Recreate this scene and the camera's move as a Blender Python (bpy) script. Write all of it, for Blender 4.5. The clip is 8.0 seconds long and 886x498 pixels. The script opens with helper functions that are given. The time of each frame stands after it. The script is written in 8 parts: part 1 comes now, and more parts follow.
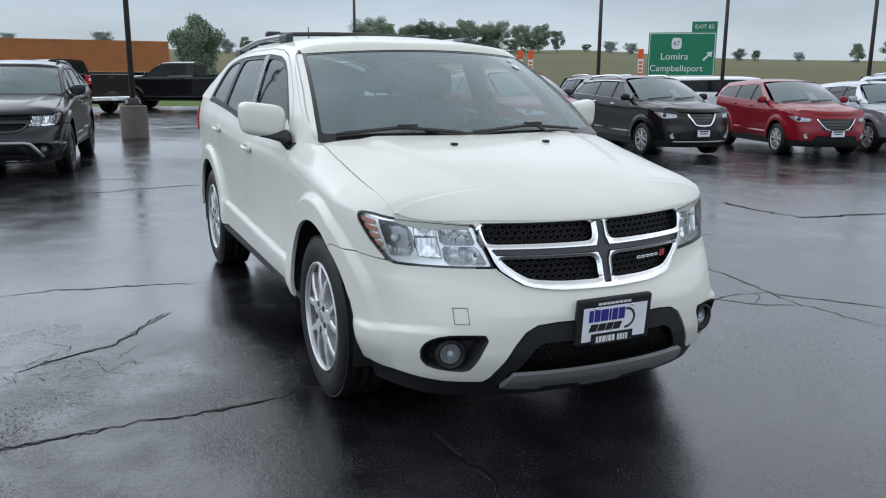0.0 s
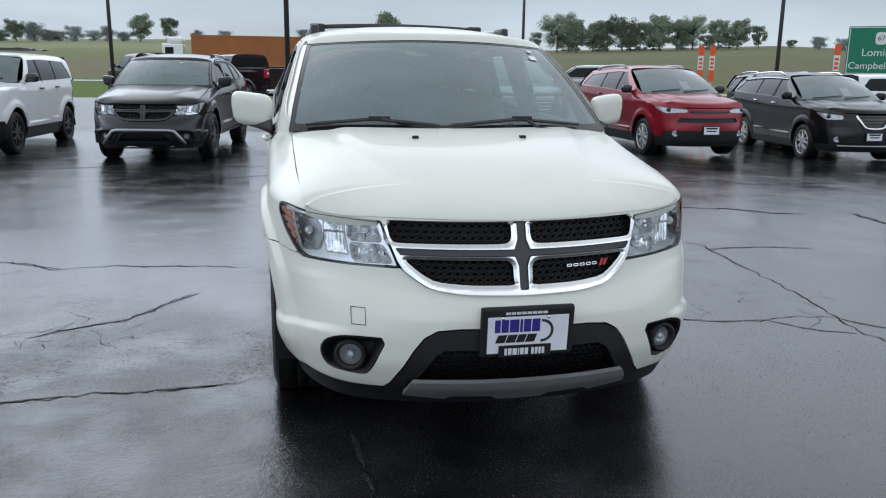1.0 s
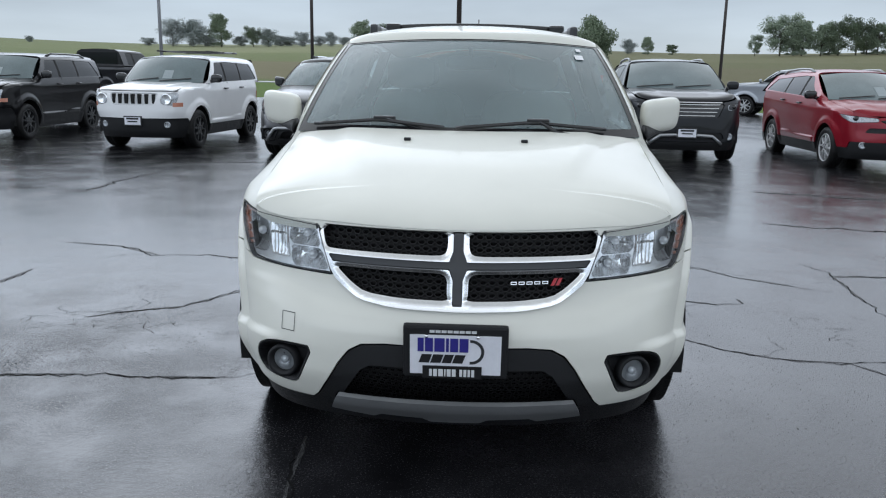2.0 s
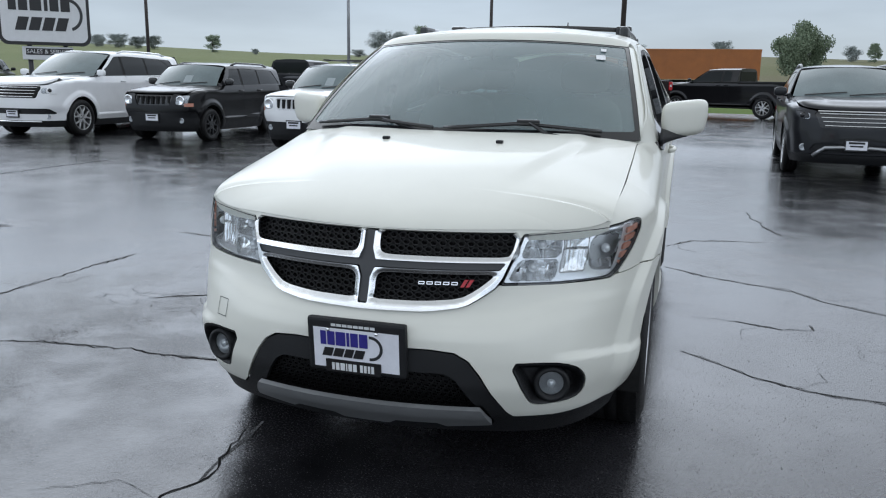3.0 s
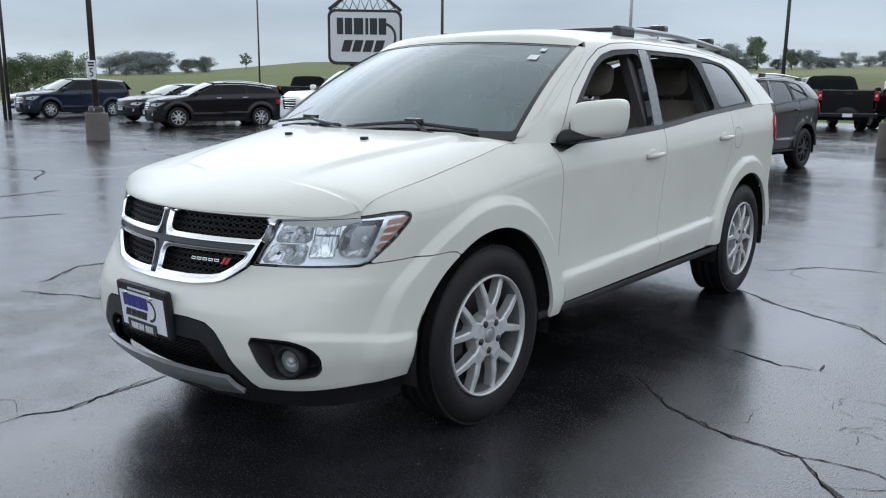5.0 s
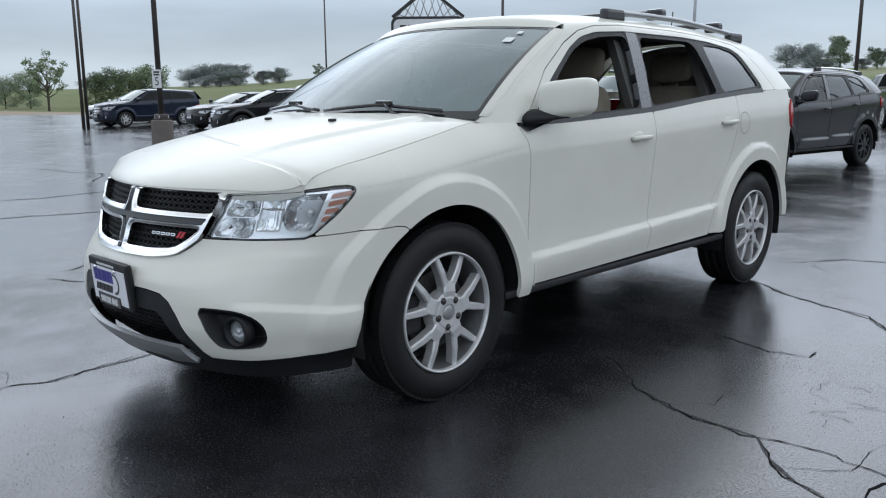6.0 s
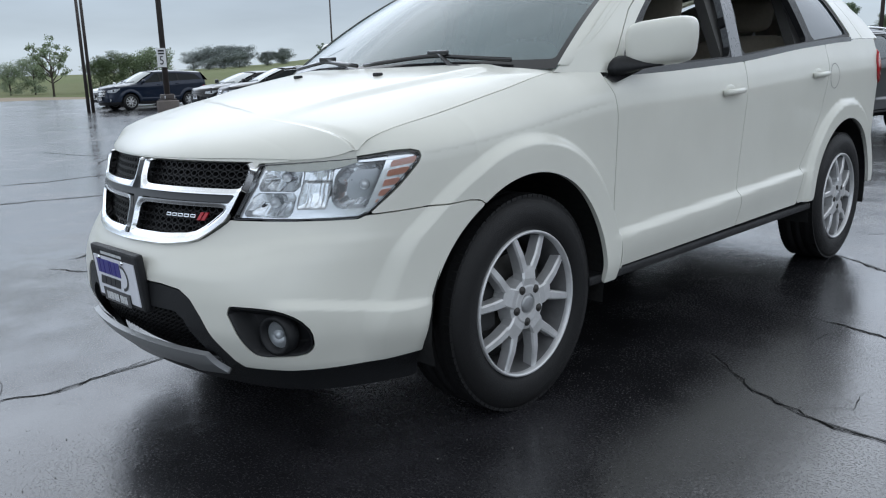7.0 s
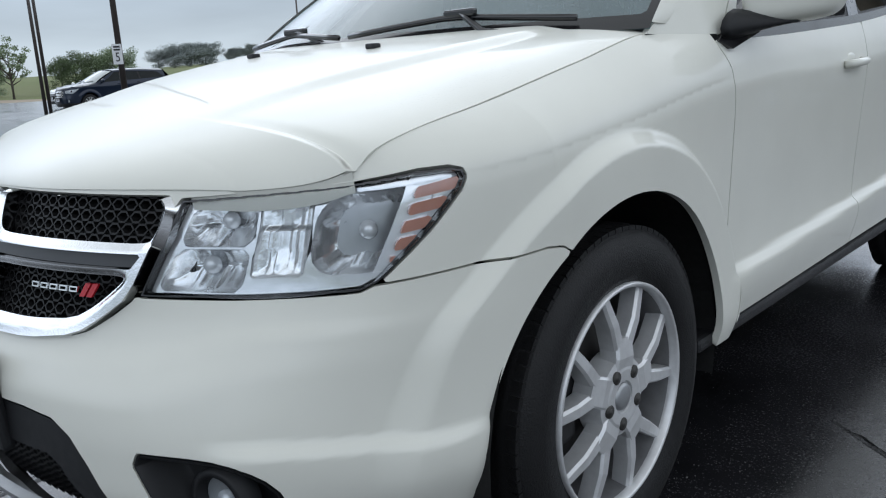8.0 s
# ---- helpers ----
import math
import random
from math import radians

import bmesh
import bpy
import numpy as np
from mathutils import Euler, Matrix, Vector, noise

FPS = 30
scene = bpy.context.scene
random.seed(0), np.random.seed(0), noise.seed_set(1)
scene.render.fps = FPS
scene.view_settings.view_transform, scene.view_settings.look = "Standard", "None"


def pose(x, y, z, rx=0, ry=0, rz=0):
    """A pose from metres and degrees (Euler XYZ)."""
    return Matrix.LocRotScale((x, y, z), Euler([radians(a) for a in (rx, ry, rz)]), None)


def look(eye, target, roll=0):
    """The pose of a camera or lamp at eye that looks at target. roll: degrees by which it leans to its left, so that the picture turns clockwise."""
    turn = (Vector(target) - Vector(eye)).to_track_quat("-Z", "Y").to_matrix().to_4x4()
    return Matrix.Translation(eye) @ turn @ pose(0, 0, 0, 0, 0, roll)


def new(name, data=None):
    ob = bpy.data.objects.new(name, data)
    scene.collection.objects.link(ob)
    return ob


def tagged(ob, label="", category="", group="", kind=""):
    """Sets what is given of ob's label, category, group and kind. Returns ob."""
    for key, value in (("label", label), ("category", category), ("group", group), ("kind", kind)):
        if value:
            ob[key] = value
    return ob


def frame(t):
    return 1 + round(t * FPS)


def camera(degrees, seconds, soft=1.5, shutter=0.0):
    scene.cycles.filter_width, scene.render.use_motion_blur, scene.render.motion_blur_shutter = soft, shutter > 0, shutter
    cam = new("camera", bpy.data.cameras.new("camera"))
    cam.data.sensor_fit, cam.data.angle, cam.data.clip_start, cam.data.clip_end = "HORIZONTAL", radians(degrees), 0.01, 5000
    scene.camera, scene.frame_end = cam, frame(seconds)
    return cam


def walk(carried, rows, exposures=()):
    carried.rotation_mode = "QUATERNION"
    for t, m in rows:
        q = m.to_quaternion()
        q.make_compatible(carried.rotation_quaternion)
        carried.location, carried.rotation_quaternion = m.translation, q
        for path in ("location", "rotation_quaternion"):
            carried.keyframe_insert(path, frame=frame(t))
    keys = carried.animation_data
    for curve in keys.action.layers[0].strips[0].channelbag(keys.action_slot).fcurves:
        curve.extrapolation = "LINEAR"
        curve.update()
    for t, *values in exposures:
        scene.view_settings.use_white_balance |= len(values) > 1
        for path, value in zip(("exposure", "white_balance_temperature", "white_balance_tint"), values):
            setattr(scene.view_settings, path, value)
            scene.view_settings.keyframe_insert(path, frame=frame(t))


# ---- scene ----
cam = camera(58.1, 8.0, soft=1.15)
PATH = [
    (0, (-1.822, -3.375, 1.422), (-0.998, -1.601, 1.003), 0.3),
    (0.5, (-1.345, -3.453, 1.423), (-0.719, -1.603, 0.993), 0.5),
    (1, (-0.833, -3.546, 1.404), (-0.432, -1.635, 0.973), 0.7),
    (1.5, (-0.359, -3.501, 1.394), (-0.199, -1.555, 0.959), 0.9),
    (2, (0.075, -3.431, 1.397), (-0.013, -1.479, 0.968), 1.0),
    (2.2, (0.268, -3.414, 1.392), (0.08, -1.47, 0.959), 1.0),
    (3.3, (1.254, -3.187, 1.365), (0.571, -1.351, 0.962), 0.9),
    (3.5, (1.462, -3.136, 1.364), (0.696, -1.332, 0.965), 0.8),
    (4, (1.886, -2.934, 1.337), (0.936, -1.218, 0.946), 0.7),
    (4.5, (2.284, -2.723, 1.321), (1.178, -1.101, 0.938), 0.6),
    (4.7, (2.463, -2.634, 1.328), (1.298, -1.056, 0.941), 0.6),
    (5.8, (3.002, -2.285, 1.26), (1.65, -0.859, 0.889), -0.1),
    (6, (3.048, -2.254, 1.217), (1.677, -0.846, 0.846), -0.4),
    (6.5, (2.911, -2.163, 1.125), (1.525, -0.776, 0.733), -1.0),
    (7, (2.491, -2.009, 1.116), (1.112, -0.624, 0.692), -1.7),
    (7.5, (2.077, -1.744, 1.083), (0.718, -0.347, 0.637), -2.5),
    (8, (1.695, -1.407, 1.072), (0.364, 0.017, 0.626), -3.2),
]
walk(cam, [(t, look(eye, target, roll)) for t, eye, target, roll in PATH])

# ---------------------------------------------------------------- world and light
world = bpy.data.worlds.new("overcast")
scene.world = world
world.use_nodes = True
wn, wl = world.node_tree.nodes, world.node_tree.links
SUN_EL, SUN_AZ = 48.0, 150.0
sky = wn.new("ShaderNodeTexSky")
sky.sky_type, sky.sun_disc = "NISHITA", False
sky.sun_elevation, sky.sun_rotation = radians(SUN_EL), radians(180.0 - SUN_AZ)
coord = wn.new("ShaderNodeTexCoord")
sep = wn.new("ShaderNodeSeparateXYZ")
wl.new(coord.outputs["Generated"], sep.inputs[0])
stretch = wn.new("ShaderNodeMapping")
stretch.inputs["Scale"].default_value = (1.0, 1.0, 5.0)
wl.new(coord.outputs["Generated"], stretch.inputs["Vector"])
clouds = wn.new("ShaderNodeTexNoise")
clouds.inputs["Scale"].default_value, clouds.inputs["Detail"].default_value = 2.1, 5.0
clouds.inputs["Roughness"].default_value = 0.5
wl.new(stretch.outputs[0], clouds.inputs["Vector"])
ramp = wn.new("ShaderNodeValToRGB")          # brightness of an overcast dome, horizon to zenith
ramp.color_ramp.elements[0].position, ramp.color_ramp.elements[0].color = 0.0, (0.60, 0.69, 0.77, 1)
ramp.color_ramp.elements[1].position, ramp.color_ramp.elements[1].color = 1.0, (0.45, 0.50, 0.54, 1)
for pos, c in ((0.035, (0.61, 0.71, 0.80, 1)), (0.10, (0.52, 0.62, 0.73, 1)), (0.17, (0.82, 0.95, 1.13, 1)), (0.27, (1.30, 1.47, 1.74, 1)), (0.40, (1.52, 1.68, 1.92, 1)), (0.58, (1.06, 1.15, 1.26, 1))):
    e = ramp.color_ramp.elements.new(pos)
    e.color = c
wl.new(sep.outputs["Z"], ramp.inputs["Fac"])
cloud_ramp = wn.new("ShaderNodeMapRange")
cloud_ramp.inputs["From Min"].default_value, cloud_ramp.inputs["From Max"].default_value = 0.3, 0.7
cloud_ramp.inputs["To Min"].default_value, cloud_ramp.inputs["To Max"].default_value = 0.80, 1.16
wl.new(clouds.outputs["Fac"], cloud_ramp.inputs["Value"])
cloudy = wn.new("ShaderNodeVectorMath")
cloudy.operation = "SCALE"
wl.new(ramp.outputs["Color"], cloudy.inputs[0])
wl.new(cloud_ramp.outputs["Result"], cloudy.inputs["Scale"])
# the cloud is thinner and brighter high up on one side
THIN_AZ = 228.0
toward = wn.new("ShaderNodeVectorMath")
toward.operation = "DOT_PRODUCT"
toward.inputs[1].default_value = (math.sin(radians(THIN_AZ)), -math.cos(radians(THIN_AZ)), 0.0)
wl.new(coord.outputs["Generated"], toward.inputs[0])
glow_side, glow_up, glow = (wn.new(k) for k in ("ShaderNodeMapRange", "ShaderNodeMapRange", "ShaderNodeMath"))
for nd, a, b in ((glow_side, 0.20, 0.90), (glow_up, 0.16, 0.42)):
    nd.interpolation_type = "SMOOTHSTEP"
    nd.inputs["From Min"].default_value, nd.inputs["From Max"].default_value = a, b
wl.new(toward.outputs["Value"], glow_side.inputs["Value"])
wl.new(sep.outputs["Z"], glow_up.inputs["Value"])
glow.operation = "MULTIPLY"
wl.new(glow_side.outputs[0], glow.inputs[0])
wl.new(glow_up.outputs[0], glow.inputs[1])
lift = wn.new("ShaderNodeMath")
lift.operation = "MULTIPLY_ADD"
wl.new(glow.outputs[0], lift.inputs[0])
lift.inputs[1].default_value, lift.inputs[2].default_value = 1.15, 1.0
cloudy2 = wn.new("ShaderNodeVectorMath")
cloudy2.operation = "SCALE"
wl.new(cloudy.outputs[0], cloudy2.inputs[0])
wl.new(lift.outputs[0], cloudy2.inputs["Scale"])
thin = wn.new("ShaderNodeVectorMath")
thin.operation = "SCALE"
thin.inputs["Scale"].default_value = 0.05
wl.new(sky.outputs["Color"], thin.inputs[0])
blend = wn.new("ShaderNodeMix")
blend.data_type = "RGBA"
blend.inputs["Factor"].default_value = 0.92
wl.new(thin.outputs[0], blend.inputs["A"])
wl.new(cloudy2.outputs[0], blend.inputs["B"])
bg = wn["Background"] if "Background" in wn else wn.new("ShaderNodeBackground")
bg.inputs["Strength"].default_value = 1.0
wl.new(blend.outputs["Result"], bg.inputs["Color"])
out = wn["World Output"] if "World Output" in wn else wn.new("ShaderNodeOutputWorld")
wl.new(bg.outputs[0], out.inputs[0])

sun_data = bpy.data.lights.new("sun", "SUN")
sun_data.energy, sun_data.angle, sun_data.color = 0.36, radians(168), (1.0, 0.98, 0.95)
sun = new("sun", sun_data)
sun.matrix_world = pose(0, 0, 60, 90 - SUN_EL, 0, SUN_AZ - 360)

# ---------------------------------------------------------------- materials
def node_mat(name):
    m = bpy.data.materials.new(name)
    m.use_nodes = True
    return m, m.node_tree.nodes, m.node_tree.links, m.node_tree.nodes["Principled BSDF"]


def noise_node(n, l, scale, detail=4.0, rough=0.55, vec=None, stretch3=None):
    t = n.new("ShaderNodeTexNoise")
    t.inputs["Scale"].default_value, t.inputs["Detail"].default_value, t.inputs["Roughness"].default_value = scale, detail, rough
    if vec is None:
        tc = n.new("ShaderNodeTexCoord")
        vec = tc.outputs["Object"]
    if stretch3:
        mp = n.new("ShaderNodeMapping")
        mp.inputs["Scale"].default_value = stretch3
        l.new(vec, mp.inputs["Vector"])
        vec = mp.outputs[0]
    l.new(vec, t.inputs["Vector"])
    return t.outputs["Fac"]


def remap(n, l, src, a, b, c, d):
    m = n.new("ShaderNodeMapRange")
    for k, v in (("From Min", a), ("From Max", b), ("To Min", c), ("To Max", d)):
        m.inputs[k].default_value = v
    l.new(src, m.inputs["Value"])
    return m.outputs["Result"]


def mixed(n, l, fac, c1, c2):
    m = n.new("ShaderNodeMix")
    m.data_type = "RGBA"
    for key, c in (("A", c1), ("B", c2)):
        if isinstance(c, tuple):
            m.inputs[key].default_value = (*c, 1)
        else:
            l.new(c, m.inputs[key])
    if isinstance(fac, float):
        m.inputs["Factor"].default_value = fac
    else:
        l.new(fac, m.inputs["Factor"])
    return m.outputs["Result"]


def bumped(n, l, b, height, strength, dist=0.01):
    bp = n.new("ShaderNodeBump")
    bp.inputs["Strength"].default_value, bp.inputs["Distance"].default_value = strength, dist
    l.new(height, bp.inputs["Height"])
    l.new(bp.outputs[0], b.inputs["Normal"])


def surface(name, color, rough=0.5, metal=0.0, vary=0.12, scale=8.0, bump=0.0, bump_scale=120.0, coat=0.0, spec=0.5, fine=60.0):
    """A surface with variation at two scales in colour and gloss."""
    m, n, l, b = node_mat(name)
    big, small = noise_node(n, l, scale), noise_node(n, l, fine, 3.0)
    add = n.new("ShaderNodeMath")
    add.operation = "ADD"
    l.new(big, add.inputs[0])
    l.new(small, add.inputs[1])
    fac = remap(n, l, add.outputs[0], 0.6, 1.4, 0.0, 1.0)
    lo, hi = tuple(c * (1 - vary) for c in color), tuple(min(1.0, c * (1 + vary)) for c in color)
    l.new(mixed(n, l, fac, lo, hi), b.inputs["Base Color"])
    l.new(remap(n, l, fac, 0, 1, max(0.02, rough * 0.85), min(1.0, rough * 1.15)), b.inputs["Roughness"])
    b.inputs["Metallic"].default_value = metal
    b.inputs["Coat Weight"].default_value = coat
    b.inputs["Coat Roughness"].default_value = 0.04
    b.inputs["Specular IOR Level"].default_value = spec
    if bump:
        bumped(n, l, b, noise_node(n, l, bump_scale, 3.0), bump)
    return m


def car_paint(name, color, flake=0.0, rough=0.35, wet=0.0, coat=0.8):
    m, n, l, b = node_mat(name)
    fac = noise_node(n, l, 3.0, 3.0)
    l.new(mixed(n, l, remap(n, l, fac, 0.3, 0.7, 0, 1), tuple(c * 0.97 for c in color), tuple(min(1, c * 1.03) for c in color)), b.inputs["Base Color"])
    b.inputs["Metallic"].default_value, b.inputs["Roughness"].default_value = flake, rough
    b.inputs["Specular IOR Level"].default_value = 0.15
    b.inputs["Coat Weight"].default_value, b.inputs["Coat Roughness"].default_value = coat, 0.05
    # rain beads on the clear coat
    tc = n.new("ShaderNodeTexCoord")
    vor = n.new("ShaderNodeTexVoronoi")
    vor.inputs["Scale"].default_value = 130.0
    l.new(tc.outputs["Object"], vor.inputs["Vector"])
    bead = remap(n, l, vor.outputs["Distance"], 0.12, 0.3, 1.0, 0.0)
    patch = remap(n, l, noise_node(n, l, 5.0, 2.0), 0.45, 0.62, 0.0, 1.0)
    mul = n.new("ShaderNodeMath")
    mul.operation = "MULTIPLY"
    l.new(bead, mul.inputs[0])
    l.new(patch, mul.inputs[1])
    bp = n.new("ShaderNodeBump")
    bp.inputs["Strength"].default_value, bp.inputs["Distance"].default_value = wet, 0.002
    l.new(mul.outputs[0], bp.inputs["Height"])
    l.new(bp.outputs[0], b.inputs["Coat Normal"])
    return m


def glass(name, tint, rough=0.02, ior=1.45, film=0.0):
    """Thin tinted pane: clear through its tint, with a real reflection on top."""
    m, n, l, b = node_mat(name)
    n.remove(b)
    tr, gl, mx, lw = (n.new(k) for k in ("ShaderNodeBsdfTransparent", "ShaderNodeBsdfGlossy", "ShaderNodeMixShader", "ShaderNodeFresnel"))
    tr.inputs["Color"].default_value = (*tint, 1)
    gl.inputs["Roughness"].default_value = rough
    lw.inputs["IOR"].default_value = ior
    l.new(lw.outputs[0], mx.inputs[0])
    l.new(tr.outputs[0], mx.inputs[1])
    l.new(gl.outputs[0], mx.inputs[2])
    top = mx
    if film:                                             # a thin veil of rain water and dust, also paled for reflected sky
        di, m2, tc = n.new("ShaderNodeBsdfDiffuse"), n.new("ShaderNodeMixShader"), n.new("ShaderNodeTexCoord")
        di.inputs["Color"].default_value = (0.46, 0.62, 0.65, 1)
        veil = remap(n, l, noise_node(n, l, 2.2, 3.0), 0.3, 0.7, film * 0.8, film * 1.2)
        drops = remap(n, l, noise_node(n, l, 170.0, 2.0, 0.5), 0.66, 0.72, 0.0, 0.10)
        ad = n.new("ShaderNodeMath")
        l.new(veil, ad.inputs[0])
        l.new(drops, ad.inputs[1])
        l.new(ad.outputs[0], m2.inputs[0])
        l.new(mx.outputs[0], m2.inputs[1])
        l.new(di.outputs[0], m2.inputs[2])
        top = m2
    l.new(top.outputs[0], n["Material Output"].inputs["Surface"])
    return m


M = {}
M["white_paint"] = car_paint("pearl white car paint", (0.655, 0.655, 0.595), 0.0, 0.42, 0.25, 0.45)
M["white_paint_b"] = car_paint("white car paint", (0.78, 0.79, 0.80), 0.0, 0.4)
M["graphite"] = car_paint("graphite car paint", (0.016, 0.017, 0.020), 0.2, 0.32, 0.1, 0.5)
M["black_paint"] = car_paint("black car paint", (0.006, 0.006, 0.007), 0.0, 0.3, 0.1, 0.45)
M["maroon"] = car_paint("dark maroon truck paint", (0.012, 0.005, 0.007), 0.1, 0.3, 0.1, 0.45)
M["red_paint"] = car_paint("metallic red car paint", (0.21, 0.006, 0.014), 0.15, 0.35, 0.1, 0.5)
M["ruby"] = car_paint("ruby car paint", (0.22, 0.008, 0.018), 0.15, 0.35, 0.1, 0.5)
M["silver_paint"] = car_paint("silver car paint", (0.36, 0.38, 0.41), 0.6, 0.35, 0.2)
M["navy"] = car_paint("dark blue car paint", (0.008, 0.015, 0.032), 0.2, 0.35, 0.1, 0.5)
M["plastic"] = surface("grained black plastic", (0.010, 0.0105, 0.012), 0.5, 0, 0.2, 10, 0.25, 900, spec=0.35)
M["satin_grey"] = surface("satin grey pillar trim", (0.13, 0.137, 0.145), 0.28, 0, 0.10, 12)
M["gloss_black"] = surface("glossy black trim", (0.010, 0.010, 0.011), 0.18, 0, 0.1, 10, coat=0.3)
# near-black; also holds the shade of wheel, grille and underbody cavities
M["dark"] = surface("near-black plastic and cavity shade", (0.0022, 0.0022, 0.0024), 0.8, 0, 0.3, 10)
M["bar_grey"] = surface("dark grey satin grille bar", (0.028, 0.030, 0.033), 0.4, 0, 0.15, 10)
M["chrome"] = surface("wet chrome trim", (0.78, 0.79, 0.80), 0.14, 1.0, 0.05, 14, 0.06, 260)
M["satin_silver"] = surface("satin silver skid plate", (0.34, 0.35, 0.36), 0.42, 0.7, 0.08, 8, 0.1, 700)
M["alloy"] = surface("silver painted alloy wheel", (0.58, 0.585, 0.59), 0.36, 0.5, 0.10, 20, 0.05, 500)
# darker copy of the alloy: shade inside the wheel put into the colour
M["barrel"] = surface("inner wheel barrel with shade in its colour", (0.20, 0.20, 0.205), 0.45, 0.5, 0.15, 20)
M["alloy_dark"] = surface("dark alloy wheel", (0.05, 0.052, 0.055), 0.35, 0.6, 0.1, 20)
M["brake"] = surface("brake disc steel", (0.05, 0.048, 0.045), 0.5, 0.5, 0.25, 30)
M["tyre"] = surface("wet tyre rubber", (0.007, 0.007, 0.0075), 0.55, 0, 0.25, 14, 0.3, 260, spec=0.3)
M["glass_ws"] = glass("windscreen glass", (0.36, 0.50, 0.51), 0.03, 2.2, 0.20)
M["glass_clear"] = glass("clear side window glass", (0.42, 0.47, 0.46))
M["glass_tint"] = glass("privacy tinted glass", (0.10, 0.11, 0.115), 0.02, 1.7, 0.06)
M["lens"] = glass("clear headlamp lens", (0.93, 0.95, 0.96), 0.02, 1.4)
M["amber"] = surface("amber side reflector", (0.50, 0.21, 0.14), 0.22, 0, 0.12, 20, coat=1.0)
M["red_lens"] = surface("red tail lamp lens", (0.40, 0.010, 0.018), 0.16, 0, 0.12, 20, coat=0.5)
M["reflector"] = surface("bright headlamp reflector", (0.90, 0.91, 0.92), 0.20, 0.85, 0.05, 30, 0.10, 40)
M["lamp_flute"] = surface("silvered lamp trim", (0.86, 0.87, 0.88), 0.20, 0.75, 0.05, 30, 0.10, 40)
# grey base: the dimming of wet glass is put into the paper's colour
M["paper_dim"] = surface("white paper with the glass's dimming in its colour", (0.27, 0.31, 0.32), 0.5, 0, 0.15, 12)
M["lamp_grey"] = surface("grey headlamp bezel", (0.42, 0.43, 0.44), 0.3, 0.6, 0.08, 20)
M["lamp_bright"] = surface("silvered headlamp bezel", (0.80, 0.81, 0.82), 0.18, 0.7, 0.06, 20, 0.10, 35)
M["lamp_parked"] = surface("dull headlamp of a parked car", (0.36, 0.38, 0.40), 0.28, 0.55, 0.1, 20, 0.2, 45)
M["mesh_black"] = surface("black honeycomb plastic", (0.0055, 0.0055, 0.006), 0.45, 0, 0.2, 10, spec=0.25)
M["glass_screen"] = surface("pale reflecting windscreen of a parked car", (0.115, 0.15, 0.155), 0.05, 0, 0.25, 2.5, spec=0.9)
M["bulb"] = surface("frosted lamp bulb", (0.7, 0.72, 0.74), 0.12, 0.3, 0.05, 40)
M["fabric"] = surface("beige seat fabric", (0.24, 0.21, 0.165), 0.9, 0, 0.15, 12, 0.3, 600)
M["interior"] = surface("dark interior plastic", (0.014, 0.014, 0.015), 0.7, 0, 0.2, 12)
M["interior_grey"] = surface("grey interior lining", (0.10, 0.098, 0.094), 0.85, 0, 0.12, 12)
M["badge_red"] = surface("red badge enamel", (0.42, 0.015, 0.025), 0.3, 0, 0.1, 30)
M["plate_white"] = surface("white plate plastic", (0.74, 0.75, 0.80), 0.4, 0, 0.06, 20)
M["plate_blue"] = surface("blue lettering", (0.030, 0.025, 0.22), 0.4, 0, 0.1, 40)
M["plate_black"] = surface("black lettering", (0.012, 0.012, 0.014), 0.4, 0, 0.1, 40)
M["paper"] = surface("white paper label", (0.72, 0.73, 0.74), 0.7, 0, 0.08, 20)
M["pole_metal"] = surface("dark bronze lamp pole", (0.075, 0.064, 0.060), 0.5, 0.3, 0.25, 6, 0.1, 80)
M["pole_grey"] = surface("galvanised pole", (0.42, 0.43, 0.45), 0.5, 0.5, 0.15, 6)
M["concrete"] = surface("weathered brown concrete pier", (0.135, 0.115, 0.105), 0.85, 0, 0.3, 4, 0.6, 90)
M["sign_green"] = surface("green road sign sheeting", (0.0, 0.16, 0.085), 0.45, 0, 0.06, 3)
M["sign_white"] = surface("white sign face", (0.66, 0.67, 0.68), 0.5, 0, 0.06, 5)
M["sign_black"] = surface("black sign frame", (0.02, 0.02, 0.022), 0.5, 0, 0.15, 6)
M["orange"] = surface("orange sign sheeting", (0.70, 0.085, 0.015), 0.5, 0, 0.08, 5)
M["rust_orange"] = surface("faded orange freight container", (0.36, 0.125, 0.040), 0.65, 0, 0.22, 1.2, 0.2, 40)
M["bark"] = surface("tree bark", (0.06, 0.05, 0.04), 0.9, 0, 0.3, 6, 0.8, 60)


def leaf_mat(name, a, b2):
    m, n, l, b = node_mat(name)
    geo = n.new("ShaderNodeNewGeometry")
    l.new(mixed(n, l, geo.outputs["Random Per Island"], a, b2), b.inputs["Base Color"])
    b.inputs["Roughness"].default_value = 0.7
    return m


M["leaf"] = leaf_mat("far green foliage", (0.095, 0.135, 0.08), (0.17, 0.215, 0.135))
# paler, greyer leaves: the haze of distance is put into their colour
M["leaf_far_haze"] = leaf_mat("far hedgerow foliage with haze in its colour", (0.15, 0.20, 0.14), (0.24, 0.29, 0.20))
M["leaf_haze"] = leaf_mat("distant foliage with haze in its colour", (0.20, 0.235, 0.23), (0.28, 0.31, 0.30))
M["leaf_light"] = leaf_mat("light green young foliage with haze in its colour", (0.13, 0.17, 0.10), (0.20, 0.26, 0.145))

